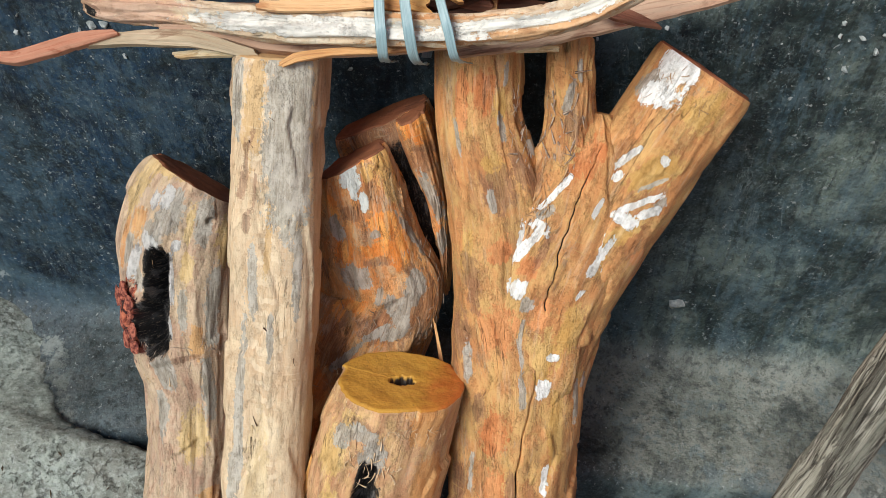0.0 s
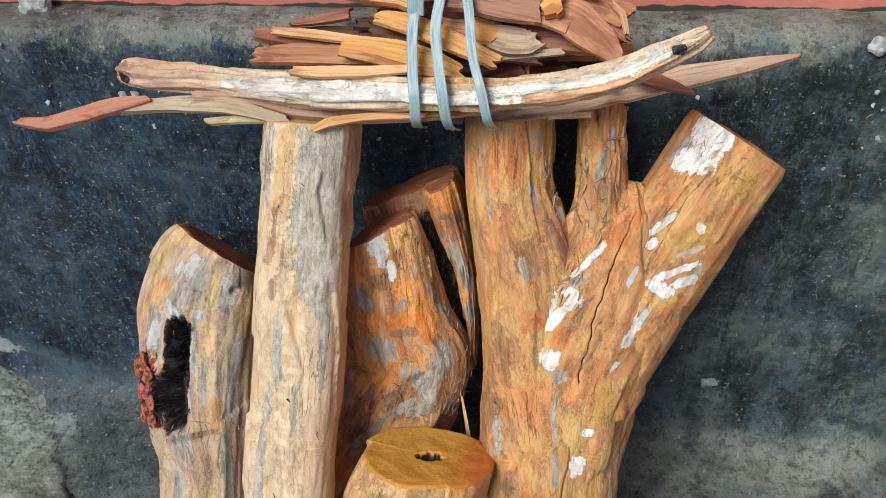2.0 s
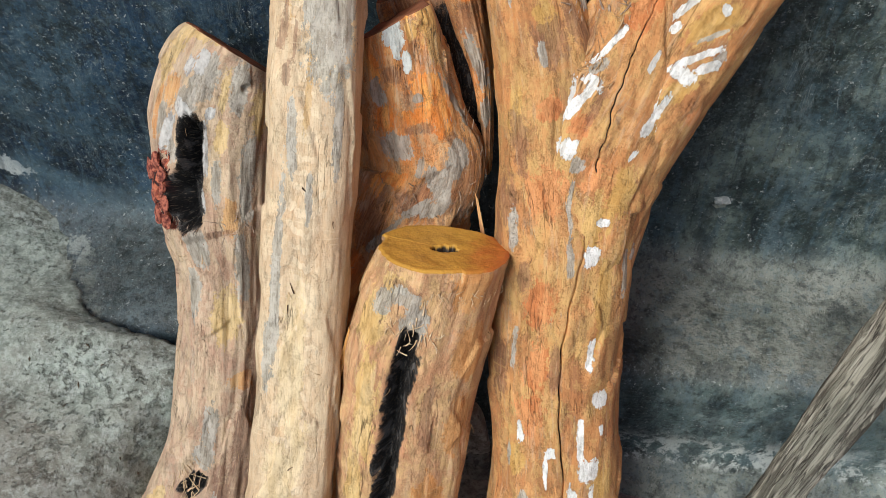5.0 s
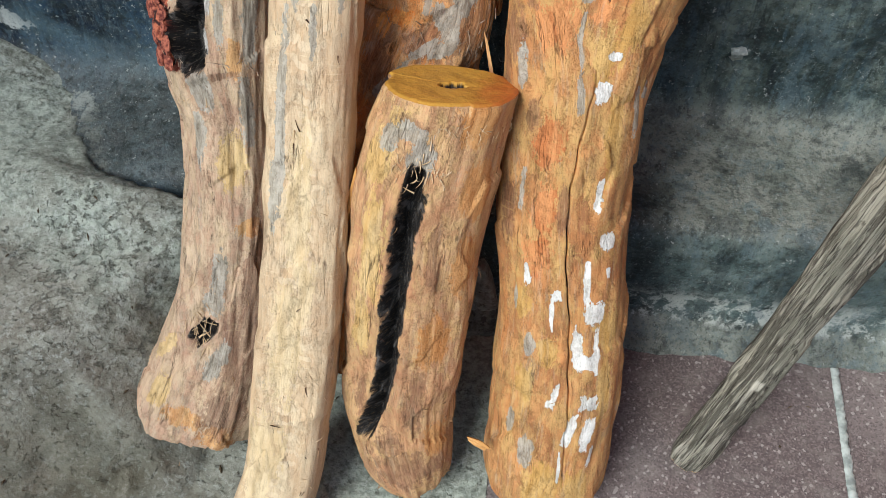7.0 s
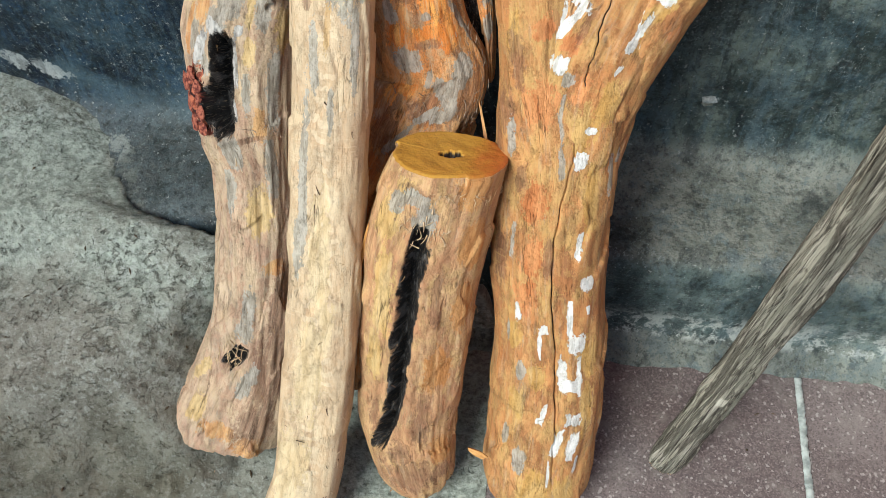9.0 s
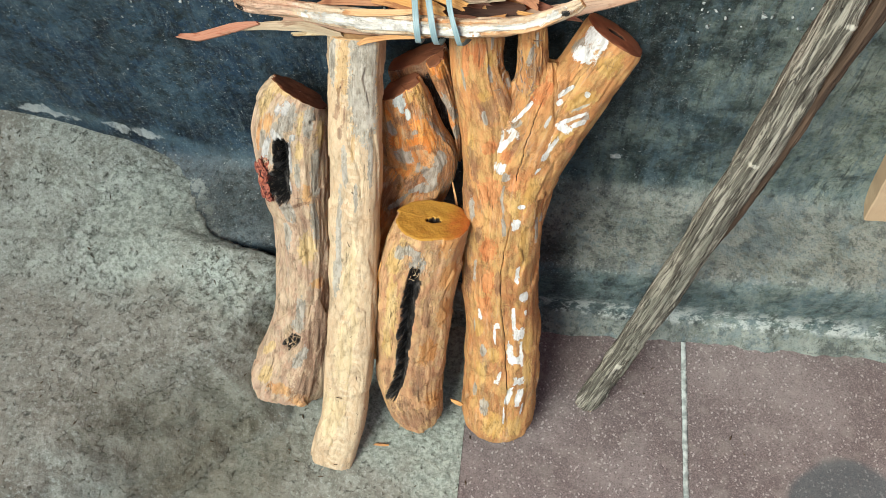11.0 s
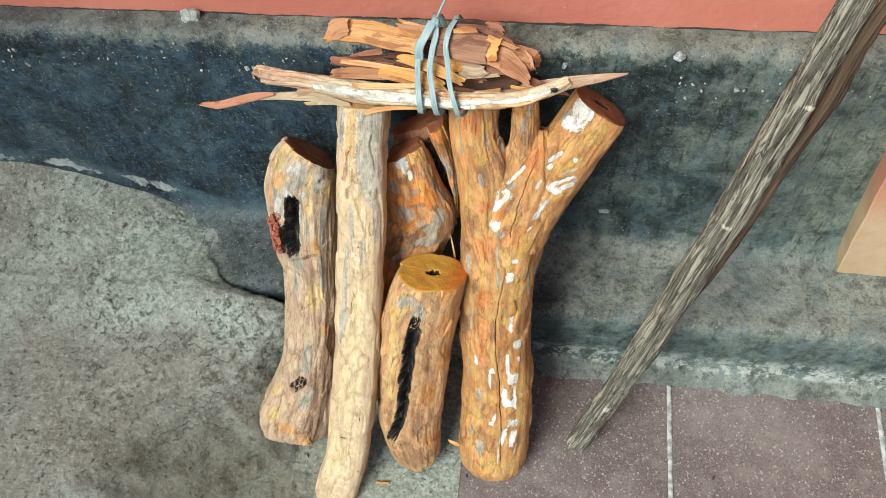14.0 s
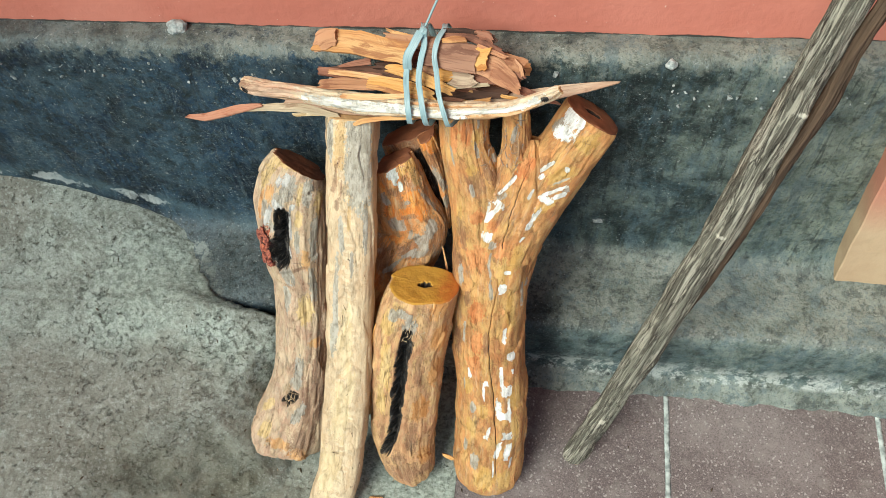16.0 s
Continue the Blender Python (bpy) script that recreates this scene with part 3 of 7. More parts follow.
def terrazzo_mat():
    n = Nodes("worn maroon terrazzo", 0.55)
    p = n.pos()
    big = n.noise(p, 4, 4, 0.6, 0.4)
    mid = n.noise(p, 26, 4, 0.65)
    cell = n.split(n.cells(p, 560), 0)
    cell2 = n.split(n.cells(p, 330), 1)
    c = n.mix(n.ramp(big, 0.4, 0.6), (0.132, 0.107, 0.106), (0.200, 0.170, 0.166))
    c = n.mix(n.ramp(cell, 0.60, 0.90, 0.0, 0.6), c, (0.255, 0.215, 0.21))
    c = n.mix(n.ramp(cell, 0.40, 0.05, 0.0, 0.55), c, (0.068, 0.054, 0.056))
    c = n.mix(n.ramp(cell2, 0.93, 0.96, 0.0, 0.6), c, (0.46, 0.43, 0.41))
    c = n.mix(n.ramp(mid, 0.5, 0.64, 0.0, 0.3), c, (0.28, 0.255, 0.235))
    # a round, darker blue-grey patch
    d = n.t.nodes.new("ShaderNodeVectorMath")
    d.operation = "DISTANCE"
    n.put(d.inputs[0], p)
    d.inputs[1].default_value = (0.665, 0.145, 0.0)
    s = n.math("ADD", d.outputs["Value"], n.math("MULTIPLY", n.math("SUBTRACT", n.noise(p, 14, 3), 0.5), 0.02))
    c = n.mix(n.ramp(s, 0.115, 0.098, 0.0, 0.62), c, (0.05, 0.075, 0.085))
    return n.done(c, n.math("ADD", mid, n.math("MULTIPLY", cell, 0.15)), 0.0012, n.ramp(big, 0.3, 0.7, 0.42, 0.62))


def pink_mat():
    n = Nodes("salmon pink limewash", 0.75)
    p = n.pos()
    a, b = n.noise(p, 5, 4), n.noise(p, 60, 4, 0.6)
    c = n.mix(n.ramp(a, 0.3, 0.7), (0.50, 0.165, 0.12), (0.58, 0.215, 0.16))
    c = n.mix(n.ramp(n.noise(p, 120, 2), 0.74, 0.78, 0.0, 0.7), c, (0.7, 0.55, 0.48))
    # near-black below a ragged line just above the ledge
    zz = n.math("ADD", n.math("SUBTRACT", n.split(p, 2), n.math("MULTIPLY", n.split(p, 0), 0.034)), n.math("MULTIPLY", n.math("SUBTRACT", n.noise(p, 20, 4, 0.6), 0.5), 0.012))
    c = n.mix(n.ramp(zz, 0.7250, 0.7235), c, (0.05, 0.045, 0.04))
    return n.done(c, b, 0.0015)


def pillar_mat():
    n = Nodes("tan orange limewash", 0.75)
    p = n.pos()
    a, z = n.noise(p, 9, 4), n.split(p, 2)
    c = n.mix(n.ramp(a, 0.3, 0.7), (0.46, 0.32, 0.20), (0.53, 0.39, 0.25))
    c = n.mix(n.ramp(n.math("ADD", z, n.math("MULTIPLY", a, 0.1)), 0.42, 0.56), c, (0.50, 0.22, 0.15))
    return n.done(c, n.noise(p, 60, 4), 0.0015)


def plain(name, a, b, scale=60.0, rough=0.8, depth=0.001):
    n = Nodes(name, rough)
    f = n.noise(n.pos(), scale, 4, 0.6)
    return n.done(n.mix(n.ramp(f, 0.35, 0.65), a, b), f, depth)


M_PLINTH, M_CEMENT, M_TERRAZZO, M_PINK, M_PILLAR = plinth_mat(), cement_mat(), terrazzo_mat(), pink_mat(), pillar_mat()
M_GROUT = plain("pale cement grout", (0.22, 0.25, 0.24), (0.50, 0.55, 0.53), 60)
M_CEIL = plain("whitewashed ceiling", (0.55, 0.53, 0.48), (0.65, 0.63, 0.58), 6)
M_LUMP = plain("pale mortar", (0.22, 0.245, 0.245), (0.44, 0.47, 0.46), 110, 0.85, 0.003)
M_STRAW = plain("dry plant fibre", (0.05, 0.035, 0.02), (0.12, 0.085, 0.05), 200)
M_FIBRE = plain("pale wood fibre", (0.55, 0.38, 0.22), (0.72, 0.55, 0.36), 200)


# ---- mesh helpers ----
def link(name, verts, faces, mat, parent=None, label="", uv=None, smooth=True, attrs=None):
    """One mesh object from arrays of corners and faces; uv and attrs hold a value for each vertex."""
    me = bpy.data.meshes.new(name)
    me.from_pydata([tuple(v) for v in np.asarray(verts, float).tolist()], [], [tuple(f) for f in faces])
    me.materials.append(mat)
    if smooth:
        me.polygons.foreach_set("use_smooth", [True] * len(me.polygons))
    loops = np.empty(len(me.loops), int)
    me.loops.foreach_get("vertex_index", loops)
    if uv is not None:
        layer = me.uv_layers.new(name="UVMap")
        layer.data.foreach_set("uv", np.asarray(uv, float)[loops].ravel())
    for key, val in (attrs or {}).items():
        me.attributes.new(key, "FLOAT", "POINT").data.foreach_set("value", np.asarray(val, float).ravel())
    me.update()
    ob = new(name, me)
    if parent:
        ob.parent = parent
    if label:
        tagged(ob, label)
    return ob


def part(name, bm, material, parent, label=""):
    me = bpy.data.meshes.new(name)
    bm.to_mesh(me)
    bm.free()
    me.materials.append(material)
    ob = new(name, me)
    ob.parent = parent
    return tagged(ob, label)


def grid_faces(nr, nc, closed=False):
    k = nc if closed else nc - 1
    r, c = np.meshgrid(np.arange(nr - 1), np.arange(k), indexing="ij")
    d = (c + 1) % nc
    return np.stack([r * nc + c, r * nc + d, (r + 1) * nc + d, (r + 1) * nc + c], -1).reshape(-1, 4).tolist()


def n3(p, scale, seed=0.0):
    """Noise, about -1 to 1, at each of an array of points."""
    q = np.asarray(p, float).reshape(-1, 3) * scale + seed
    return np.array([noise.noise(v) for v in q.tolist()]).reshape(np.asarray(p).shape[:-1])


def smooth01(x, a, b):
    t = np.clip((x - a) / (b - a), 0, 1)
    return t * t * (3 - 2 * t)


def spline(rows, s):
    """Rows of numbers, as a smooth curve through them, at s from 0 to 1 of its length. First three columns: the place."""
    rows = np.asarray(rows, float)
    k = np.concatenate([[0], np.cumsum(np.linalg.norm(np.diff(rows[:, :3], axis=0), axis=1))])
    slope = np.gradient(rows, k, axis=0)
    u = np.clip(np.asarray(s, float), 0, 1) * k[-1]
    i = np.clip(np.searchsorted(k, u, "right") - 1, 0, len(k) - 2)
    h = (k[i + 1] - k[i])
    t = (u - k[i]) / h
    t, h = t[..., None], h[..., None]
    return ((2 * t**3 - 3 * t**2 + 1) * rows[i] + (t**3 - 2 * t**2 + t) * h * slope[i]
            + (-2 * t**3 + 3 * t**2) * rows[i + 1] + (t**3 - t**2) * h * slope[i + 1]), k[-1]


FACING = np.array([0.0, -0.87, 0.5])


def tube_at(rows, s, th, square=2.0):
    """Points of a log's skin, before its relief: s along (0 to 1), th round (0 faces the open side, to the right positive)."""
    c, length = spline(rows, s)
    e = 1e-3
    a, _ = spline(rows, np.clip(s - e, 0, 1))
    b, _ = spline(rows, np.clip(s + e, 0, 1))
    t = (b - a)[..., :3]
    t /= np.linalg.norm(t, axis=-1, keepdims=True)
    f = FACING - (t @ FACING)[..., None] * t
    f /= np.linalg.norm(f, axis=-1, keepdims=True)
    r = np.cross(t, f)
    sn, cs = np.sin(th), np.cos(th)
    m = (np.abs(sn) ** square + np.abs(cs) ** square) ** (-1 / square)
    out = r * (sn * m * c[..., 3] / 2)[..., None] + f * (cs * m * c[..., 4] / 2)[..., None]
    return c[..., :3], out, t, length


def blob(s, th, w, length, spots, power=2.6):
    """A smooth field over a log's skin, above 0 inside the spots (s, degrees round, half length, half width, slant), in metres."""
    out = np.full(s.shape, -2.0)
    for s0, t0, hl, hw, slant in spots:
        dl = (s - s0) * length
        dt = (th - radians(t0) + math.pi) % (2 * math.pi) - math.pi
        dg = dt * w / 2
        ca, sa = math.cos(radians(slant)), math.sin(radians(slant))
        a, b = dl * ca + dg * sa, -dl * sa + dg * ca
        out = np.maximum(out, 1 - (np.abs(a / hl) ** power + np.abs(b / hw) ** power) ** (1 / power))
    return out


FIELDS = ("grey", "warm", "pale", "brown", "red", "white", "char_shade")


def log_part(name, rows, mat, parent, seed, square=2.0, tops=(), bottoms=(), relief=0.0008, lumps=0.004, dents=(), crack=None,
             spots=None, label="", nt=176, step=0.0038, cap_top=None, cap_bottom=None, facet=0.0018, hollow=None):
    """A log's skin as one mesh, and its cut ends. tops and bottoms: planes (point, normal) that cut it off."""
    _, _, _, length = tube_at(rows, np.array([0.0]), np.array([0.0]))
    ns = max(12, int(length / step))
    th = np.linspace(-math.pi, math.pi, nt, endpoint=False)
    lo, hi = np.zeros(nt), np.ones(nt)
    probe = np.linspace(0, 1, 240)
    S, T = np.meshgrid(probe, th, indexing="ij")
    c, o, _, _ = tube_at(rows, S, T, square)
    P = c + o
    for p0, nrm in tops:
        f = (P - np.array(p0)) @ np.array(nrm, float)
        i = np.where((f > 0).any(0), np.maximum((f > 0).argmax(0), 1), 239)
        f0, f1 = f[i - 1, np.arange(nt)], f[i, np.arange(nt)]
        cross = probe[i - 1] + (probe[i] - probe[i - 1]) * np.clip(-f0 / np.where(np.abs(f1 - f0) < 1e-9, 1e-9, f1 - f0), 0, 1)
        hi = np.minimum(hi, np.where((f > 0).any(0), cross, 1.0))
    for p0, nrm in bottoms:
        out = (P - np.array(p0)) @ np.array(nrm, float) > 0
        last = np.where(out.any(0), 239 - out[::-1].argmax(0), 0)
        lo = np.maximum(lo, probe[last])
    k = np.linspace(0, 1, ns)[:, None]
    s = lo + (hi - lo) * k
    tt = np.broadcast_to(th, s.shape).copy()
    if crack:
        # one column of the grid follows the crack
        cs, ca = np.array(crack["at"], float).T
        j = int(np.argmin(np.abs(th - radians(ca.mean()))))
        want = np.radians(np.interp(s[:, j], cs, ca)) + 0.012 * np.sin(s[:, j] * 47) + 0.008 * np.sin(s[:, j] * 131)
        tt += (want - th[j])[:, None]
        for dj, gap in ((1, 0.018), (2, 0.050)):
            tt[:, (j + dj) % nt] = want + gap
            tt[:, (j - dj) % nt] = want - gap
    c, o, tan, _ = tube_at(rows, s, tt, square)
    w = spline(rows, s)[0][..., 3]
    q = np.stack([np.cos(tt) * 3.0, np.sin(tt) * 3.0, s * length * 9], -1)
    d = lumps * n3(q, 0.8, seed) + 0.5 * lumps * n3(q, 2.1, seed + 7)
    fib = np.stack([np.cos(tt) * 13, np.sin(tt) * 13, s * length * 18], -1)
    d += relief * n3(fib, 1.0, seed + 3) + 0.5 * relief * n3(fib, 2.7, seed + 5)
    if facet:
        # hewn facets: the lowest of many tilted planes
        rng = np.random.RandomState(int(seed * 10) + 5)
        fa, fs = rng.uniform(-math.pi, math.pi, 70), rng.uniform(0, 1, 70)
        ft, fz = rng.normal(0, 0.10, 70), rng.normal(0, 0.10, 70)
        da = (tt[..., None] - fa + math.pi) % (2 * math.pi) - math.pi
        dist = (da * 0.05) ** 2 + ((s[..., None] - fs) * length * 0.5) ** 2
        near = dist.argmin(-1)
        ia = np.take_along_axis(da, near[..., None], -1)[..., 0] * 0.05
        iz = (s - fs[near]) * length
        d += np.clip(ft[near] * ia + fz[near] * iz, -facet, facet)
    attrs = {key: np.full(s.shape, -2.0) for key in FIELDS}
    for key, val in (spots or {}).items():
        attrs[key] = blob(s, tt, w, length, val, {"char_shade": 4.0, "white": 3.6}.get(key, 2.6))
    cut = np.zeros(s.shape)
    rag = 0.16 * n3(q, 4.0, seed + 11) + 0.14 * n3(q, 9.0, seed + 12)
    for s0, t0, hl, hw, slant, deep in dents:
        f = smooth01(blob(s, tt, w, length, [(s0, t0, hl, hw, slant)], 4.0 if deep > 0.01 else 2.4) + rag, 0.0, 0.5 if deep > 0 else 0.9)
        if deep > 0:
            cut = np.maximum(cut, deep * f)
        else:
            d -= deep * f
    d -= cut
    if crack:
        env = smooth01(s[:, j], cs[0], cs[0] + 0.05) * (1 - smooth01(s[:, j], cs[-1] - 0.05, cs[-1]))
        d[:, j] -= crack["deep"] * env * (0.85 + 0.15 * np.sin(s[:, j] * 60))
        # darkens the crack line: the groove's shade put into the colour
        attrs["char_shade"][:, j] = np.maximum(attrs["char_shade"][:, j], -2.0 + 3.0 * np.clip(env * 3, 0, 1))
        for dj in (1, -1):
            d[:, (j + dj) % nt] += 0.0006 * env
            attrs["char_shade"][:, (j + dj) % nt] = np.maximum(attrs["char_shade"][:, (j + dj) % nt], -0.8)
    ro = np.linalg.norm(o, axis=-1, keepdims=True)
    round_end = np.minimum(k, 1 - k) * ns
    bevel = 0.0014 * np.clip(1 - round_end / 2.0, 0, 1)
    P = c + o * (1 + (d - bevel)[..., None] / ro)
    uv = np.stack([tt * w / 2 + seed, s * length + seed], -1)
    # the seam at the back is closed by one more column
    P2 = np.concatenate([P, P[:, :1]], 1).reshape(-1, 3)
    first = uv[:, :1].copy()
    first[..., 0] += (2 * math.pi * w[:, :1] / 2)
    U2 = np.concatenate([uv, first], 1).reshape(-1, 2)
    A2 = {key: np.concatenate([v, v[:, :1]], 1).ravel() for key, v in attrs.items()}
    ob = link(name, P2, grid_faces(ns, nt + 1), mat, parent, label, U2, True, A2)
    for row, cmat in ((-1, cap_top), (0, cap_bottom)):
        if cmat:
            end_cap(P[row], cmat, parent, row == -1, seed, hollow if row == -1 else None)
    return ob


def end_cap(ring, mat, parent, top, seed, hollow=None, nr=44):
    """A sawn end: rings from the rim to the pith, lightly uneven, with a rotted hollow where there is one."""
    nt = len(ring)
    mid = ring.mean(0)
    u = ring[nt // 4 * 3] - ring[nt // 4]
    u /= np.linalg.norm(u)
    nrm = np.cross(ring[nt // 2] - mid, ring[nt // 4] - mid)
    nrm /= np.linalg.norm(nrm)
    if (nrm[2] < 0) == top:
        nrm = -nrm
    v = np.cross(nrm, u)
    out, uvs, pit_shade = [], [], []
    for i in range(nr):
        f = 1 - i / (nr - 1) * 0.985
        p = mid + (ring - mid) * f
        h = 0.0012 * n3(p, 60, seed) + 0.0015 * n3(p, 14, seed + 2)
        h = h * min(1.0, i / 2) + 0.0015 * min(1.0, i / 2)
        if hollow:
            r, ecc, deep = hollow
            a, b = (p - mid) @ u, (p - mid) @ v
            rr = np.sqrt((a / ecc) ** 2 + b ** 2) * (1 + 0.28 * n3(p, 210, seed) + 0.15 * n3(p, 90, seed + 4))
            h = h - deep * smooth01(rr, r, r * 0.72)
        # field that paints the hollow dark within its rim, as shade
        pit_shade.append(smooth01(rr, r * 1.02, r * 0.85) if hollow else np.full(nt, 0.0))
        out.append(p + h[:, None] * nrm)
        uvs.append(np.stack([(p - mid) @ u, (p - mid) @ v], -1))
    return link("cut_face", np.concatenate(out), grid_faces(nr, nt, True), mat, parent, "", np.concatenate(uvs), True, {"char_shade": np.concatenate(pit_shade)})


def thing(name, label, category, at=(0, 0, 0), group="", kind=""):
    ob = new(name)
    ob.empty_display_size = 0.05
    ob.location = at
    return tagged(ob, label, category, group, kind)


# ---- the setting: plinth wall with ledge, pink wall, pillar, floor ----
def lay_structure(name, label, category):
    return tagged(new(name), label, category, "", "structure")


def build_plinth():
    prof = np.array([(0.736, 0.721), (0.715, 0.722), (0.698, 0.721), (0.688, 0.717), (0.681, 0.708), (0.679, 0.69), (0.680, 0.55), (0.681, 0.40), (0.680, 0.27), (0.676, 0.235), (0.667, 0.212),
                     (0.648, 0.198), (0.615, 0.190), (0.565, 0.186), (0.525, 0.183), (0.510, 0.178), (0.502, 0.168), (0.498, 0.15),
                     (0.495, 0.09), (0.491, 0.045), (0.484, 0.028), (0.468, 0.013), (0.450, 0.004), (0.443, -0.012)])
    seg = np.concatenate([[0], np.cumsum(np.linalg.norm(np.diff(prof, axis=0), axis=1))])
    v = np.linspace(0, seg[-1], 190)
    yz = np.stack([np.interp(v, seg, prof[:, 0]), np.interp(v, seg, prof[:, 1])], -1)
    xs = np.concatenate([np.arange(-2.6, -1.05, 0.03), np.arange(-1.05, 1.0, 0.0065), np.arange(1.0, 2.6, 0.03)])
    nx, nv = len(xs), len(v)
    P = np.zeros((nv, nx, 3))
    P[..., 0] = xs
    P[..., 1], P[..., 2] = yz[:, :1], yz[:, 1:]
    d = 0.0035 * n3(P, 7, 3.1) + 0.002 * n3(P, 23, 9.7) + 0.0012 * n3(P, 60, 5.2)
    tn = np.gradient(yz, axis=0)
    tn /= np.linalg.norm(tn, axis=1, keepdims=True)
    # outward: away from the wall and up
    P[..., 1] += d * (tn[:, 1])[:, None] * 1.0
    P[..., 2] += d * (-tn[:, 0])[:, None]
    lip = smooth01(P[..., 2], 0.03, 0.0)
    P[..., 1] -= lip * (0.010 * n3(P * [1, 0, 0], 14, 2.2) + 0.006 * n3(P * [1, 0, 0], 45, 8.2))
    edge = smooth01(P[..., 2], 0.62, 0.71)
    P[..., 2] += edge * 0.034 * np.clip(P[..., 0], -0.9, 0.9)
    P[..., 1] -= smooth01(P[..., 2], 0.68, 0.70) * (P[..., 1] < 0.70) * (0.004 * n3(P * [1, 0, 0], 13, 4.4) + 0.003 * n3(P * [1, 0, 0], 45, 1.4))
    # a small drilled hole
    h = np.sqrt((P[..., 0] - 0.206) ** 2 + (P[..., 2] - 0.276) ** 2)
    P[..., 1] += 0.022 * smooth01(h, 0.011, 0.005)
    line = np.interp(P[..., 0], [-1.2, -0.93, -0.74, -0.62, -0.5], [0.295, 0.31, 0.268, 0.225, 0.19])
    dz = np.abs(P[..., 2] - line - 0.012)
    white = np.where((P[..., 0] < -0.6) & (P[..., 1] > 0.6), 0.5 - dz / 0.03 - 0.25 * np.cos((P[..., 0] + 0.78) * 40), -2.0)
    pale = np.where((P[..., 0] < -0.3), 0.55 - np.abs(P[..., 2] - line - 0.02) / 0.07 - smooth01(P[..., 0], -0.5, -0.3), -2.0)
    over = np.interp(P[..., 1], [0.44, 0.475, 0.513, 0.576, 0.68, 0.75], [-0.33, -0.40, -0.530, -0.562, -0.61, -0.63])
    dust = np.where((P[..., 2] < 0.24) & (P[..., 0] < -0.2), 0.45 - np.abs(P[..., 0] - over) / 0.08 - 2.5 * smooth01(P[..., 2], 0.188, 0.225), -3.0)
    wall = lay_structure("wall_plinth", "lower wall and ledge in worn blue-black and green paint", "wall")
    ob = link("painted_plaster", P.reshape(-1, 3), grid_faces(nv, nx), M_PLINTH, wall, "worn dark green paint on rough plaster", None, True,
              {"white": white.ravel(), "pale": pale.ravel(), "dust": dust.ravel()})
    # solid back of the plinth
    bm = bmesh.new()
    for y0, y1, z0, z1 in ((0.69, 0.85, -0.02, 0.675), (0.52, 0.69, -0.02, 0.165)):
        bmesh.ops.create_cube(bm, size=1, matrix=Matrix.Translation((0, (y0 + y1) / 2, (z0 + z1) / 2)) @ Matrix.Diagonal((5.2, y1 - y0, z1 - z0, 1)))
    part("core", bm, M_CEMENT, wall)
    return wall


def box(name, lo, hi, mat, parent=None, bevel=0.0):
    bm = bmesh.new()
    c = [(a + b) / 2 for a, b in zip(lo, hi)]
    bmesh.ops.create_cube(bm, size=1, matrix=Matrix.Translation(c) @ Matrix.Diagonal((*[b - a for a, b in zip(lo, hi)], 1)))
    if bevel:
        bmesh.ops.bevel(bm, geom=bm.edges[:], offset=bevel, segments=2, affect="EDGES")
    return part(name, bm, mat, parent)


build_plinth()


def build_pink():
    xs, zs = np.linspace(-2.6, 2.6, 300), np.concatenate([np.linspace(0.67, 0.80, 30), np.linspace(0.82, 3.22, 30)])
    Z, X = np.meshgrid(zs, xs, indexing="ij")
    P = np.stack([X, np.full_like(X, 0.729), Z], -1)
    P[..., 1] += 0.002 * n3(P, 4, 1.0)
    wall = lay_structure("wall_north", "salmon pink limewashed upper wall", "wall")
    link("limewashed_plaster", P.reshape(-1, 3), grid_faces(60, 300), M_PINK, wall)
    box("core", (-2.6, 0.735, 0.70), (2.6, 0.85, 3.22), M_PINK, wall)


build_pink()


def build_pillar():
    pil = lay_structure("pillar", "tan and pink limewashed pilaster standing on the ledge", "pillar")
    ns = 40
    zs = np.concatenate([np.linspace(0.180, 0.8, ns), [3.2]])
    out = []
    for z in zs:
        x0 = 0.669 - 0.105 * min(z - 0.18, 0.6)
        w = 0.0022 * noise.noise((z * 14, 3, 1))
        out.append([(x0 - 0.002, 0.70, z), (x0 - 0.001 + w, 0.66, z), (x0 - 0.0005 + w, 0.6425, z), (x0 + 0.002 + w, 0.6403, z), (x0 + 0.05, 0.640, z), (1.3, 0.640, z), (1.3, 0.70, z)])
    P = np.array(out).reshape(-1, 3)
    link("limewashed_plaster", P, grid_faces(len(zs), 7), M_PILLAR, pil, "", None, False)


build_pillar()


GROUND = []


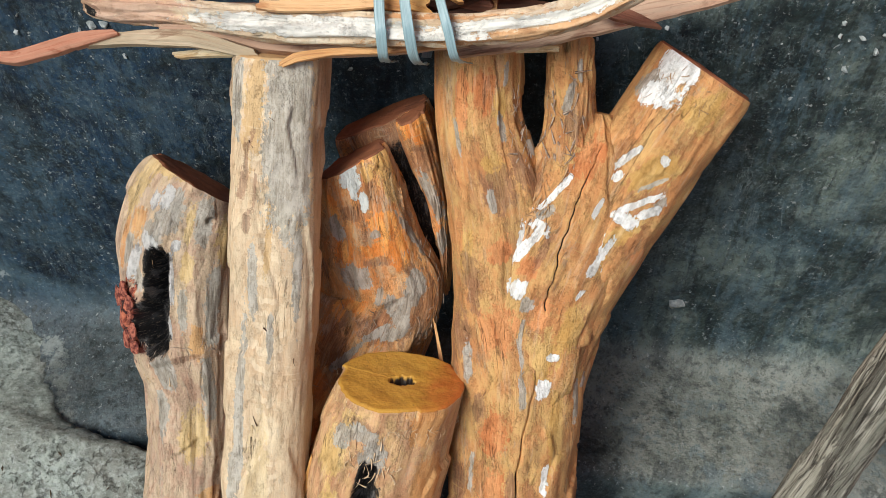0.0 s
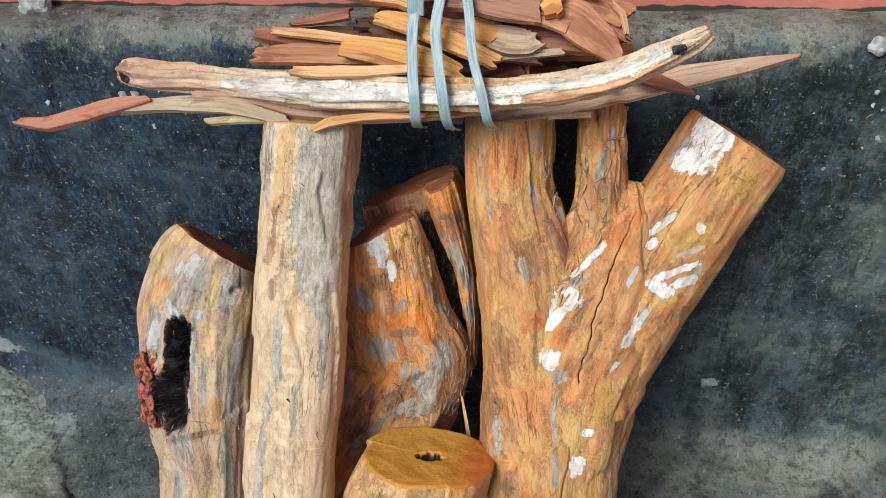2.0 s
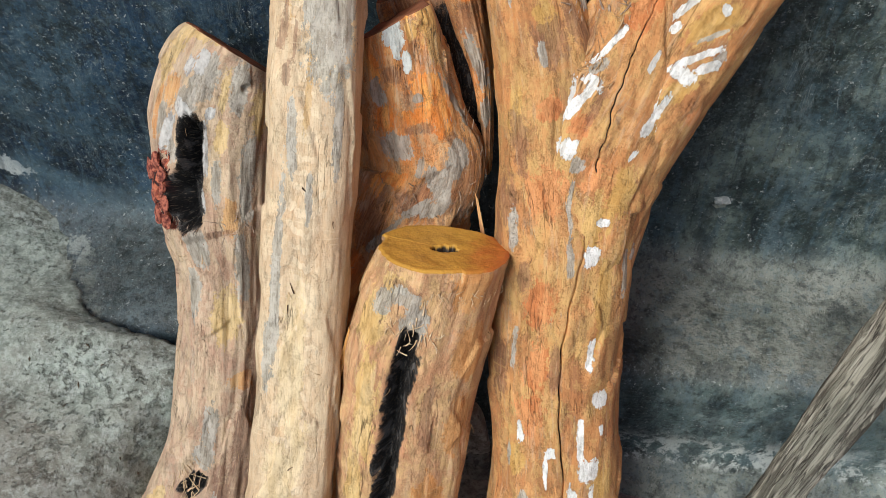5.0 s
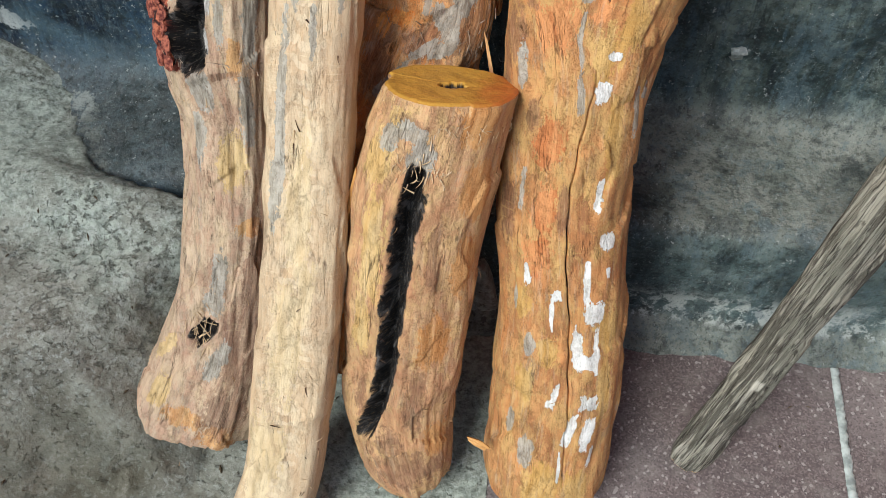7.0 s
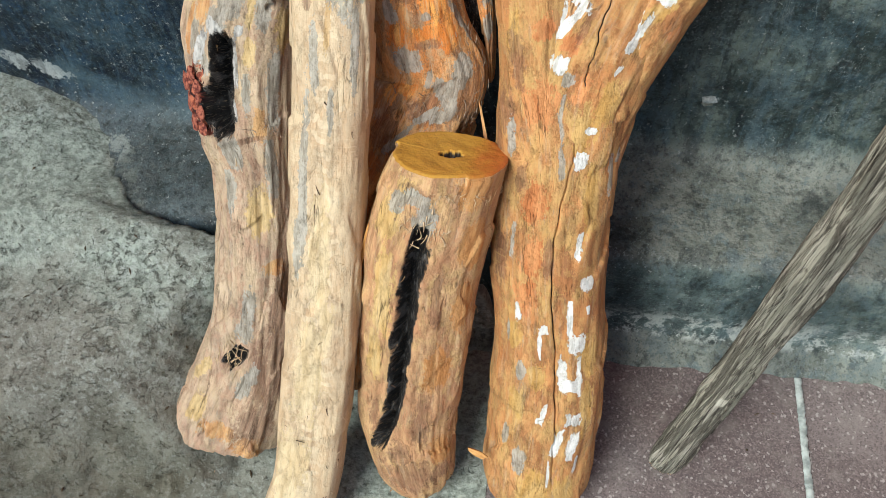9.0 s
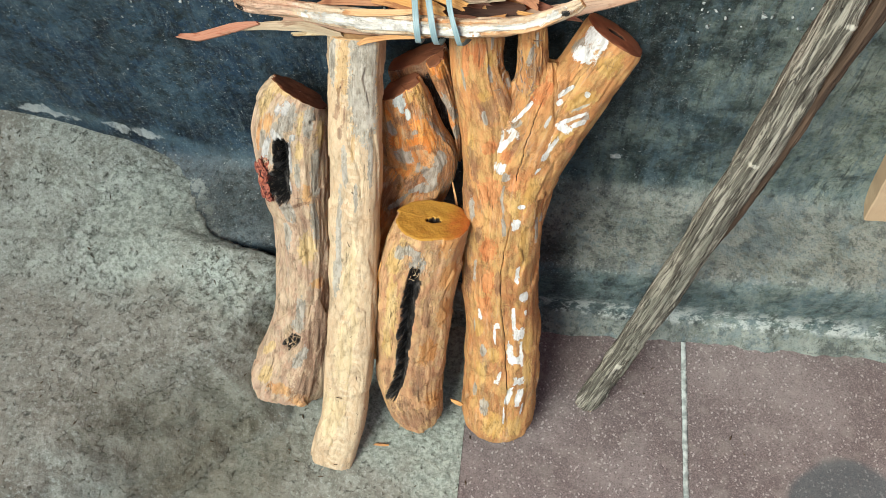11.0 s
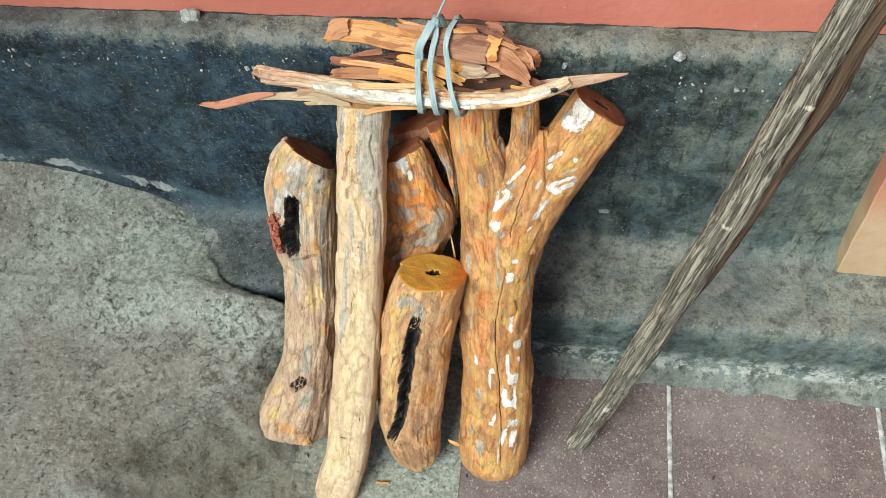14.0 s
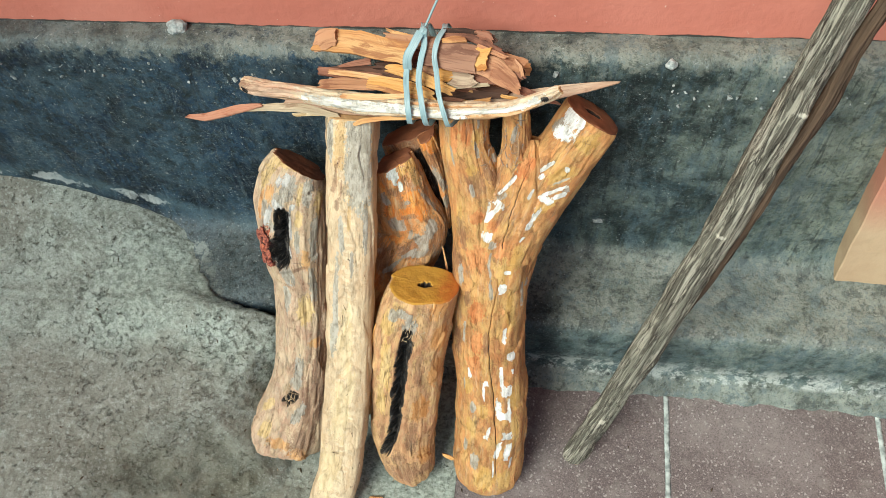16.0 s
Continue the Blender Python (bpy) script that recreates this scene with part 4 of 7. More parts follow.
def build_ground():
    """Cement: a mound banked over the left of the ledge, and the low floor in front of it."""
    xs = np.concatenate([np.arange(-2.6, -1.15, 0.04), np.arange(-1.15, -0.033, 0.0058), [-0.0287]])
    ys = np.concatenate([np.arange(-3.0, -0.25, 0.05), np.arange(-0.25, 0.70, 0.0058)])
    X, Y = np.meshgrid(xs, ys)
    toe = np.array([(-0.335, 0.60), (-0.345, 0.47), (-0.36, 0.30), (-0.375, 0.20), (-0.46, 0.155), (-0.55, 0.03), (-0.75, -0.25), (-1.1, -0.7), (-2.6, -2.4)])
    best = np.full(X.shape, 9.0)
    for a, b in zip(toe[:-1], toe[1:]):
        ab = b - a
        t = np.clip(((X - a[0]) * ab[0] + (Y - a[1]) * ab[1]) / (ab @ ab), 0, 1)
        best = np.minimum(best, np.hypot(X - a[0] - t * ab[0], Y - a[1] - t * ab[1]))
    edge_x = np.interp(Y, toe[::-1, 1], toe[::-1, 0])
    d = np.where(X < edge_x, best, -best)
    q = np.stack([X, Y, 0 * X], -1)
    d = d + 0.012 * n3(q, 11, 2.0) + 0.006 * n3(q, 40, 6.0)
    run = np.interp(Y, [0.18, 0.30, 0.42], [0.20, 0.15, 0.06])
    H = 0.160 * smooth01(d / run, -0.025, 1.0) + 0.012 * smooth01(d, -0.004, 0.004)
    # it banks up against the wall
    H += smooth01(Y, 0.35, 0.72) * smooth01(X, -0.50, -1.0) * 0.10
    # over the ledge the coat ends in a broken edge
    over = np.interp(Y, [0.44, 0.475, 0.513, 0.576, 0.68, 0.75], [-0.33, -0.40, -0.530, -0.562, -0.61, -0.63]) + 0.018 * n3(q, 20, 5.0) + 0.011 * n3(q, 60, 5.0) + 0.006 * n3(q, 140, 6.0)
    on = smooth01(X, over + 0.004, over - 0.010)
    coat = np.maximum(H, 0.1885 + 0.0155 * smooth01(over - X, 0, 0.12) + smooth01(Y, 0.5, 0.72) * smooth01(X, -0.55, -1.0) * 0.11)
    H = np.where(Y > 0.47, np.where(on > 0, 0.13 * (1 - on) + coat * on, 0.10), np.where(Y > 0.40, H + (coat * 0.98 - H) * smooth01(Y, 0.40, 0.47) * on, H))
    H += 0.004 * n3(q, 8, 1.0) * smooth01(d, 0, 0.05) + 0.0022 * n3(q, 30, 4.0) + 0.0012 * n3(q, 90, 4.5)
    # a hollow seam at the foot of the mound
    a, b = np.array((-1.0, 0.115)), np.array((-0.72, -0.04))
    ab = b - a
    t = np.clip(((X - a[0]) * ab[0] + (Y - a[1]) * ab[1]) / (ab @ ab), -0.6, 1.4)
    g = np.hypot(X - a[0] - t * ab[0], Y - a[1] - t * ab[1] + 0.012 * np.sin(t * 9))
    H -= 0.030 * smooth01(g, 0.028, 0.004)
    H += 0.008 * smooth01(Y, 0.06, -0.02) * smooth01(X, -0.7, -0.8)
    # hairline cracks
    for pts in (((-0.33, 0.20), (-0.30, 0.13), (-0.24, 0.05), (-0.2, 0.02)), ((-0.375, 0.2), (-0.33, 0.20), (-0.30, 0.24)), ((-0.60, 0.40), (-0.52, 0.36), (-0.45, 0.35))):
        for a, b in zip(pts[:-1], pts[1:]):
            a, b = np.array(a), np.array(b)
            ab = b - a
            t = np.clip(((X - a[0]) * ab[0] + (Y - a[1]) * ab[1]) / (ab @ ab), 0, 1)
            g = np.hypot(X - a[0] - t * ab[0] + 0.01 * n3(q, 30, 3.0), Y - a[1] - t * ab[1])
            H -= 0.004 * smooth01(g, 0.006, 0.001)
    H = np.where(X > -0.06, H * smooth01(X, -0.030, -0.06) + 0.001, H)
    P = np.stack([X, Y, H], -1)
    GROUND.extend([xs, ys, H])
    pale = np.where(d < 0, 0.5, -0.6 + 0 * d) + 0.25 * smooth01(d, 0.02, -0.05)
    pale = np.where((d > 0.03) & (X > -0.75) & (Y > 0.16), -0.10 + 0.30 * smooth01(np.hypot(X + 0.5, (Y - 0.40) * 1.2), 0.22, 0.0), pale)
    pale = np.maximum(pale, -0.35 + 0.75 * smooth01(np.hypot(X + 0.63, Y - 0.50), 0.26, 0.05))
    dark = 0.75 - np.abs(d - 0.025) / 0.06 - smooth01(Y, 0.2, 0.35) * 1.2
    # the hollow seam's shade, painted as a dark line along it
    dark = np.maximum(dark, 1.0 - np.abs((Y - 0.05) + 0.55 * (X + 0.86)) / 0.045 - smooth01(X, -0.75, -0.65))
    dirt = 1.1 - np.hypot((X + 0.50) / 0.22, (Y - 0.13) / 0.15)
    g0 = lay_structure("floor", "cement floor with a banked mound beside maroon terrazzo tiles", "floor")
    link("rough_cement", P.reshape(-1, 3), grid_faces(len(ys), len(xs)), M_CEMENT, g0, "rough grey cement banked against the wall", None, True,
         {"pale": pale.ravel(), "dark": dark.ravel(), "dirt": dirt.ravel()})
    return g0


FLOOR = build_ground()


def build_tiles():
    size, gap = 0.415, 0.010
    bm = bmesh.new()
    bmesh.ops.create_cube(bm, size=1, matrix=Matrix.Translation((size / 2, -size / 2, -0.012)) @ Matrix.Diagonal((size - gap, size - gap, 0.024, 1)))
    bmesh.ops.bevel(bm, geom=[e for e in bm.edges if all(v.co.z > -0.001 for v in e.verts)], offset=0.0012, segments=2, affect="EDGES")
    me = bpy.data.meshes.new("tile")
    bm.to_mesh(me)
    bm.free()
    me.materials.append(M_TERRAZZO)
    for i in range(6):
        for j in range(8):
            t = new("tile", me)
            t.parent = FLOOR
            t.location = (-0.034 + i * size, 0.4635 - j * size, 0.0012 * noise.noise((i * 3.1, j * 2.3, 0)))
    # grout: a bed, with smears that stand a little proud along each joint
    box("grout_bed", (-0.036, -3.0, -0.03), (2.6, 0.50, -0.004), M_GROUT, FLOOR)
    ys = np.linspace(-0.5, 0.452, 300)
    for k in (1, 2):
        x0 = -0.034 + k * size
        q = np.stack([ys, 0 * ys + k, 0 * ys], -1)
        l, r = 0.0042 + 0.0016 * n3(q, 30, 1) + 0.0028 * n3(q, 170, 3), 0.0042 + 0.0016 * n3(q, 35, 7) + 0.0028 * n3(q, 180, 9)
        P = np.stack([np.stack([x0 - l - 0.001, ys, 0 * ys - 0.004], -1), np.stack([x0 - l, ys, 0 * ys + 0.0007], -1), np.stack([x0 + 0 * r, ys, 0.0010 + 0.0005 * n3(q, 90, 2)], -1),
                      np.stack([x0 + r, ys, 0 * ys + 0.0007], -1), np.stack([x0 + r + 0.001, ys, 0 * ys - 0.004], -1)], 1)
        link("grout_line", P.reshape(-1, 3), grid_faces(300, 5), M_GROUT, FLOOR)


build_tiles()
# added out of view: slab and side walls that close off the light
ceiling = box("ceiling", (-2.6, -0.2, 3.2), (2.6, 0.85, 3.3), M_CEIL)
tagged(ceiling, "unseen plain ceiling slab added to limit the sky light", "ceiling", "", "structure")
box_w = box("wall_west", (-2.75, -1.9, -0.05), (-2.6, 0.85, 3.3), M_PINK)
tagged(box_w, "unseen plain pink side wall added to close the place", "wall", "", "structure")
box_e = box("wall_east", (2.6, -1.9, -0.05), (2.75, 0.85, 3.3), M_PINK)
tagged(box_e, "unseen plain pink side wall added to close the place", "wall", "", "structure")


def build_yard():
    # added ground, out of view
    yard = lay_structure("ground", "unseen bare earth ground added around the place", "ground")
    k = np.linspace(-1, 1, 41)
    side = 300 * np.sign(k) * np.abs(k) ** 2.2
    Y, X = np.meshgrid(side, side, indexing="ij")
    P = np.stack([X, Y, np.full_like(X, -0.052)], -1).reshape(-1, 3)
    link("earth", P, grid_faces(41, 41), plain("dry earth", (0.20, 0.15, 0.10), (0.28, 0.22, 0.15), 3), yard)


build_yard()

# ---- firewood ----
UP = (0, 0.5, 0.866)


def on_plane(rows, y0, slope):
    """Rows (x, z, width, depth) of a log whose axis leans in the plane y = y0 + slope z."""
    return [(x, y0 + slope * z, z, w, d) for x, z, w, d in rows]


def bend_low(rows, z0, y0, slope):
    """Below z0 the axis leaves its plane: it leans less and stands farther back."""
    return [(x, y0 + slope * z if z < z0 else y, z, w, d) for x, y, z, w, d in rows]


FORK = bend_low(on_plane([(0.032, 0.024, 0.118, 0.112), (0.032, 0.038, 0.127, 0.117), (0.033, 0.065, 0.131, 0.120), (0.033, 0.105, 0.131, 0.120), (0.033, 0.155, 0.131, 0.120), (0.030, 0.21, 0.129, 0.119), (0.024, 0.27, 0.126, 0.118),
                          (0.018, 0.318, 0.127, 0.117), (0.018, 0.375, 0.123, 0.114), (0.017, 0.415, 0.124, 0.112), (0.010, 0.450, 0.115, 0.107), (-0.001, 0.495, 0.104, 0.098), (-0.011, 0.539, 0.093, 0.090), (-0.024, 0.581, 0.082, 0.080),
                          (-0.034, 0.616, 0.073, 0.072), (-0.0365, 0.655, 0.075, 0.068), (-0.038, 0.700, 0.078, 0.066)], 0.22, 0.62), 0.45, 0.24, 0.575)
FORK_R = on_plane([(0.030, 0.30, 0.080, 0.080), (0.038, 0.40, 0.086, 0.09), (0.055, 0.470, 0.090, 0.090), (0.094, 0.550, 0.096, 0.092), (0.128, 0.606, 0.096, 0.092), (0.156, 0.650, 0.095, 0.09),
                   (0.176, 0.685, 0.094, 0.09)], 0.233, 0.62)
FORK_M = on_plane([(0.018, 0.40, 0.06, 0.07), (0.030, 0.48, 0.066, 0.075), (0.042, 0.54, 0.060, 0.07), (0.046, 0.597, 0.050, 0.06), (0.044, 0.640, 0.040, 0.05), (0.041, 0.680, 0.036, 0.044), (0.041, 0.71, 0.034, 0.04)], 0.222, 0.62)
FORK_W = on_plane([(0.020, 0.36, 0.085, 0.10), (0.019, 0.42, 0.118, 0.109), (0.022, 0.47, 0.136, 0.107), (0.035, 0.51, 0.146, 0.100), (0.054, 0.55, 0.118, 0.090), (0.062, 0.585, 0.090, 0.070), (0.065, 0.608, 0.06, 0.045), (0.067, 0.622, 0.03, 0.02)], 0.224, 0.62)
POST = on_plane([(-0.270, -0.01, 0.0783, 0.066), (-0.262, 0.02, 0.0802, 0.068), (-0.247, 0.072, 0.0802, 0.068), (-0.2325, 0.166, 0.0793, 0.068), (-0.221, 0.274, 0.0793, 0.068), (-0.216, 0.374, 0.0774, 0.068),
                 (-0.211, 0.467, 0.0764, 0.066), (-0.208, 0.545, 0.0764, 0.066), (-0.207, 0.594, 0.0764, 0.066), (-0.203, 0.665, 0.0764, 0.066), (-0.200, 0.73, 0.0764, 0.066)], 0.17, 0.637)
BURNT = on_plane([(-0.395, -0.020, 0.156, 0.114), (-0.380, 0.020, 0.152, 0.112), (-0.366, 0.055, 0.146, 0.108), (-0.346, 0.108, 0.122, 0.102), (-0.334, 0.164, 0.100, 0.096), (-0.328, 0.217, 0.096, 0.094), (-0.325, 0.288, 0.094, 0.094), (-0.325, 0.330, 0.096, 0.098),
                  (-0.332, 0.364, 0.110, 0.106), (-0.336, 0.410, 0.122, 0.110), (-0.336, 0.455, 0.122, 0.108), (-0.327, 0.492, 0.110, 0.104), (-0.313, 0.520, 0.080, 0.10), (-0.302, 0.545, 0.052, 0.09), (-0.300, 0.575, 0.04, 0.08)], 0.27, 0.68)
SHORT = on_plane([(-0.110, 0.021, 0.070, 0.072), (-0.113, 0.032, 0.083, 0.080), (-0.120, 0.055, 0.098, 0.086), (-0.127, 0.090, 0.110, 0.094), (-0.129, 0.13, 0.115, 0.100), (-0.126, 0.18, 0.120, 0.106), (-0.122, 0.23, 0.125, 0.110), (-0.118, 0.29, 0.128, 0.114),
                  (-0.1145, 0.335, 0.129, 0.114), (-0.104, 0.375, 0.124, 0.113), (-0.098, 0.40, 0.120, 0.112), (-0.090, 0.432, 0.117, 0.112), (-0.087, 0.455, 0.118, 0.112)], 0.235, 0.465)
SPLIT_F = [(-0.205, 0.37, 0.06, 0.08, 0.08), (-0.200, 0.43, 0.20, 0.085, 0.085), (-0.186, 0.49, 0.285, 0.09, 0.085), (-0.160, 0.527, 0.338, 0.096, 0.085), (-0.139, 0.546, 0.393, 0.122, 0.085), (-0.127, 0.556, 0.430, 0.132, 0.080),
           (-0.133, 0.566, 0.470, 0.106, 0.075), (-0.139, 0.575, 0.507, 0.090, 0.070), (-0.144, 0.587, 0.550, 0.073, 0.068), (-0.151, 0.598, 0.590, 0.056, 0.060), (-0.155, 0.604, 0.625, 0.050, 0.06)]
SPLIT_B = [(-0.165, 0.55, 0.20, 0.08, 0.06), (-0.130, 0.586, 0.33, 0.10, 0.06), (-0.112, 0.615, 0.44, 0.096, 0.055), (-0.114, 0.628, 0.50, 0.096, 0.05), (-0.126, 0.638, 0.56, 0.098, 0.05), (-0.136, 0.645, 0.60, 0.096, 0.05), (-0.140, 0.650, 0.64, 0.094, 0.05)]
SPLIT_E = [(-0.061, 0.580, 0.405, 0.006, 0.03), (-0.063, 0.590, 0.435, 0.010, 0.05), (-0.067, 0.600, 0.47, 0.014, 0.06), (-0.0735, 0.610, 0.51, 0.020, 0.065), (-0.085, 0.621, 0.55, 0.027, 0.07), (-0.095, 0.629, 0.585, 0.031, 0.07), (-0.102, 0.635, 0.61, 0.034, 0.07), (-0.106, 0.641, 0.64, 0.034, 0.07)]

SPOTS = {}
SPOTS["fork"] = {}
SPOTS["fork"]["white"] = [(0.733, 26, 0.02, 0.0063, 15), (0.749, 49, 0.0071, 0.0177, 10), (0.689, 12, 0.0089, 0.0085, 0), (0.603, 33, 0.0036, 0.0062, 0), (0.573, 22, 0.0084, 0.0063, 10), (0.607, 34, 0.003, 0.007, 0), (0.459, 28, 0.019, 0.0031, 3), (0.397, 39, 0.0078, 0.0082, 0), (0.359, -31, 0.0107, 0.0034, 0), (0.333, -4, 0.006, 0.0043, 0), (0.309, -9, 0.0175, 0.0022, 0), (0.349, 21, 0.0238, 0.0031, 0), (0.309, 28, 0.0108, 0.0092, 0), (0.359, 40, 0.006, 0.0028, 0), (0.263, 14, 0.0206, 0.0046, 0), (0.244, 24, 0.0083, 0.0115, 0), (0.255, 31, 0.0235, 0.0026, 0), (0.194, -3, 0.0155, 0.0031, 10)]
SPOTS["fork"]["white"] += [(0.182, -7, 0.0049, 0.0035, 0), (0.186, 28, 0.0086, 0.0084, 0), (0.14, 29, 0.0214, 0.0053, 8), (0.142, 14, 0.02, 0.0042, 12), (0.088, 9, 0.0192, 0.0018, 0), (0.1, 37, 0.0141, 0.003, 0)]
SPOTS["fork"]["grey"] = [(0.83, 87, 0.0085, 0.0118, 0), (0.924, 40, 0.0122, 0.0031, 0), (0.86, -32, 0.0154, 0.0028, 0), (0.788, 0, 0.0112, 0.0038, 0), (0.629, 6, 0.0256, 0.0024, 0), (0.603, -45, 0.0212, 0.0042, 0), (0.667, 18, 0.0072, 0.006, 0), (0.76, 63, 0.0125, 0.0097, 20), (0.864, 33, 0.0152, 0.0045, 0), (0.104, -22, 0.0205, 0.0083, 0), (0.263, -27, 0.0144, 0.0056, 0), (0.457, -38, 0.0223, 0.0039, 0), (0.571, 4, 0.0187, 0.0034, 0), (0.138, -42, 0.0153, 0.0056, 0), (0.321, -44, 0.0131, 0.0038, 0), (0.553, 60, 0.0269, 0.005, 0)]
SPOTS["fork"]["pale"] = [(0.257, -11, 0.0204, 0.0107, 0), (0.21, -28, 0.0246, 0.0103, 0), (0.052, -5, 0.0299, 0.0205, 0), (0.283, 42, 0.0274, 0.0149, 0), (0.198, 41, 0.037, 0.0106, 0), (0.321, -37, 0.0178, 0.011, 0), (0.05, 29, 0.0235, 0.0166, 0), (0.527, 36, 0.0482, 0.0098, 0), (0.607, 24, 0.0308, 0.0104, 0), (0.888, 32, 0.0203, 0.0078, 0), (0.623, 62, 0.0317, 0.0196, 0), (0.733, -36, 0.0259, 0.0083, 0), (0.822, 11, 0.0152, 0.0105, 0)]
SPOTS["fork"]["brown"] = [(0.798, 11, 0.0233, 0.0191, 0), (0.703, -33, 0.0311, 0.0092, 0), (0.818, 42, 0.0184, 0.0089, 0), (0.639, -52, 0.0265, 0.0112, 0), (0.723, 47, 0.0207, 0.007, 0), (0.798, 59, 0.0155, 0.0186, 0), (0.565, -69, 0.0495, 0.0183, 0), (0.441, 0, 0.0276, 0.0072, 0), (0.427, -53, 0.0345, 0.0124, 0), (0.547, -33, 0.0214, 0.0071, 0)]
SPOTS["fork"]["warm"] = [(0.643, -12, 0.0206, 0.0204, 0), (0.709, 28, 0.0102, 0.0107, 0), (0.906, 12, 0.0202, 0.0105, 0), (0.651, 32, 0.0154, 0.0079, 0), (0.894, -21, 0.0254, 0.007, 0), (0.733, 0, 0.0122, 0.0123, 0), (0.515, -18, 0.0247, 0.0136, 0), (0.439, -16, 0.0222, 0.0139, 0), (0.383, -23, 0.0229, 0.0138, 0)]
SPOTS["branch"] = {}
SPOTS["branch"]["white"] = [(0.89, -36, 0.0197, 0.017, -35), (0.834, -37, 0.011, 0.0173, -20), (0.713, -28, 0.0171, 0.0032, 22), (0.681, -25, 0.0051, 0.0036, 20), (0.745, 7, 0.0035, 0.0042, 40), (0.655, 8, 0.0212, 0.0033, 40), (0.621, 6, 0.0061, 0.0104, 10), (0.653, 24, 0.0111, 0.0041, 50), (0.615, -24, 0.0092, 0.0031, 15), (0.559, 5, 0.0143, 0.0038, 5), (0.513, 7, 0.0093, 0.0043, 10), (0.461, 8, 0.0057, 0.0024, 15), (0.409, -82, 0.0082, 0.0132, 0), (0.325, 1, 0.0032, 0.0039, 0), (0.269, 2, 0.0075, 0.0044, 10), (0.335, 1, 0.0026, 0.0044, 0), (0.068, 24, 0.0169, 0.0023, 3)]
SPOTS["branch"]["grey"] = [(0.844, -55, 0.0172, 0.0098, 30), (0.331, -41, 0.0267, 0.0033, 0), (0.399, -47, 0.0074, 0.0087, 0), (0.675, 31, 0.0071, 0.0044, 30), (0.699, 11, 0.0151, 0.0024, 40), (0.251, -23, 0.0193, 0.0038, 0), (0.246, 54, 0.0273, 0.0043, 0)]
SPOTS["branch"]["pale"] = [(0.19, 29, 0.0492, 0.0093, 0), (0.329, -11, 0.0314, 0.0099, 0), (0.848, 12, 0.0197, 0.0187, 35), (0.717, 7, 0.025, 0.014, 35), (0.593, 10, 0.0305, 0.0086, 25), (0.385, 11, 0.0314, 0.0099, 0)]
SPOTS["branch"]["brown"] = [(0.497, -56, 0.0212, 0.0088, 0), (0.032, -17, 0.0286, 0.0077, 0)]
SPOTS["branch"]["warm"] = [(0.457, -67, 0.0108, 0.0199, 0), (0.673, -65, 0.024, 0.0232, 20), (0.397, -24, 0.0157, 0.0074, 0), (0.569, 42, 0.0093, 0.0077, 0), (0.148, -52, 0.0259, 0.022, 0), (0.018, -45, 0.0232, 0.0198, 0)]
SPOTS["prong"] = {}
SPOTS["prong"]["white"] = [(0.527, -21, 0.0215, 0.0031, 22), (0.385, -50, 0.0179, 0.0068, 15), (0.445, -32, 0.0062, 0.0102, 10), (0.281, -41, 0.0079, 0.0084, 0), (0.116, 48, 0.0032, 0.0059, 0), (0.046, 48, 0.0076, 0.0067, 10), (0.138, 45, 0.0026, 0.0062, 0)]
SPOTS["prong"]["grey"] = [(0.758, -6, 0.0182, 0.0038, 14), (0.816, 21, 0.0101, 0.003, 0), (0.152, -17, 0.0263, 0.0026, 0), (0.251, -18, 0.0073, 0.0061, 0), (0.481, -31, 0.0124, 0.0056, 20), (0.034, 4, 0.0193, 0.0035, 0)]
SPOTS["prong"]["pale"] = [(0.134, 24, 0.0315, 0.0106, 0)]
SPOTS["prong"]["brown"] = [(0.703, 1, 0.0152, 0.0085, 0), (0.389, -16, 0.0207, 0.005, 0), (0.547, -79, 0.0159, 0.0196, 0)]
SPOTS["prong"]["warm"] = [(0.146, -67, 0.0217, 0.0422, 0), (0.341, -30, 0.0104, 0.0111, 0), (0.615, 41, 0.0236, 0.0151, 20), (0.232, 10, 0.0156, 0.0069, 0)]
SPOTS["web"] = {}
SPOTS["web"]["white"] = [(0.898, 48, 0.0174, 0.0043, 22), (0.856, 33, 0.0051, 0.0039, 20), (0.784, 75, 0.022, 0.0068, 40), (0.754, 48, 0.0061, 0.0156, 10), (0.764, 17, 0.0091, 0.0029, 15), (0.683, 33, 0.0143, 0.0045, 5), (0.615, 31, 0.0092, 0.005, 10), (0.529, 29, 0.0056, 0.0027, 15), (0.764, -24, 0.0213, 0.0031, 22), (0.595, -22, 0.0173, 0.0046, 15), (0.659, -21, 0.0061, 0.0091, 10), (0.487, -15, 0.0077, 0.0064, 0), (0.305, 23, 0.0031, 0.0041, 0), (0.21, 21, 0.0073, 0.0047, 10), (0.311, 23, 0.0026, 0.0046, 0)]
SPOTS["web"]["grey"] = [(0.637, -76, 0.0117, 0.0079, 0), (0.345, -4, 0.0257, 0.0024, 0), (0.244, -50, 0.0213, 0.0046, 0), (0.453, -5, 0.0072, 0.0057, 0), (0.701, -24, 0.0122, 0.0051, 20), (0.196, 2, 0.0188, 0.0034, 0), (0.148, 75, 0.0275, 0.0051, 0)]
SPOTS["web"]["pale"] = [(0.078, 46, 0.0488, 0.0116, 0), (0.307, 15, 0.0307, 0.0098, 0), (0.719, 44, 0.0307, 0.0119, 25), (0.399, 32, 0.0309, 0.0112, 0), (0.507, -70, 0.0267, 0.0139, 0)]
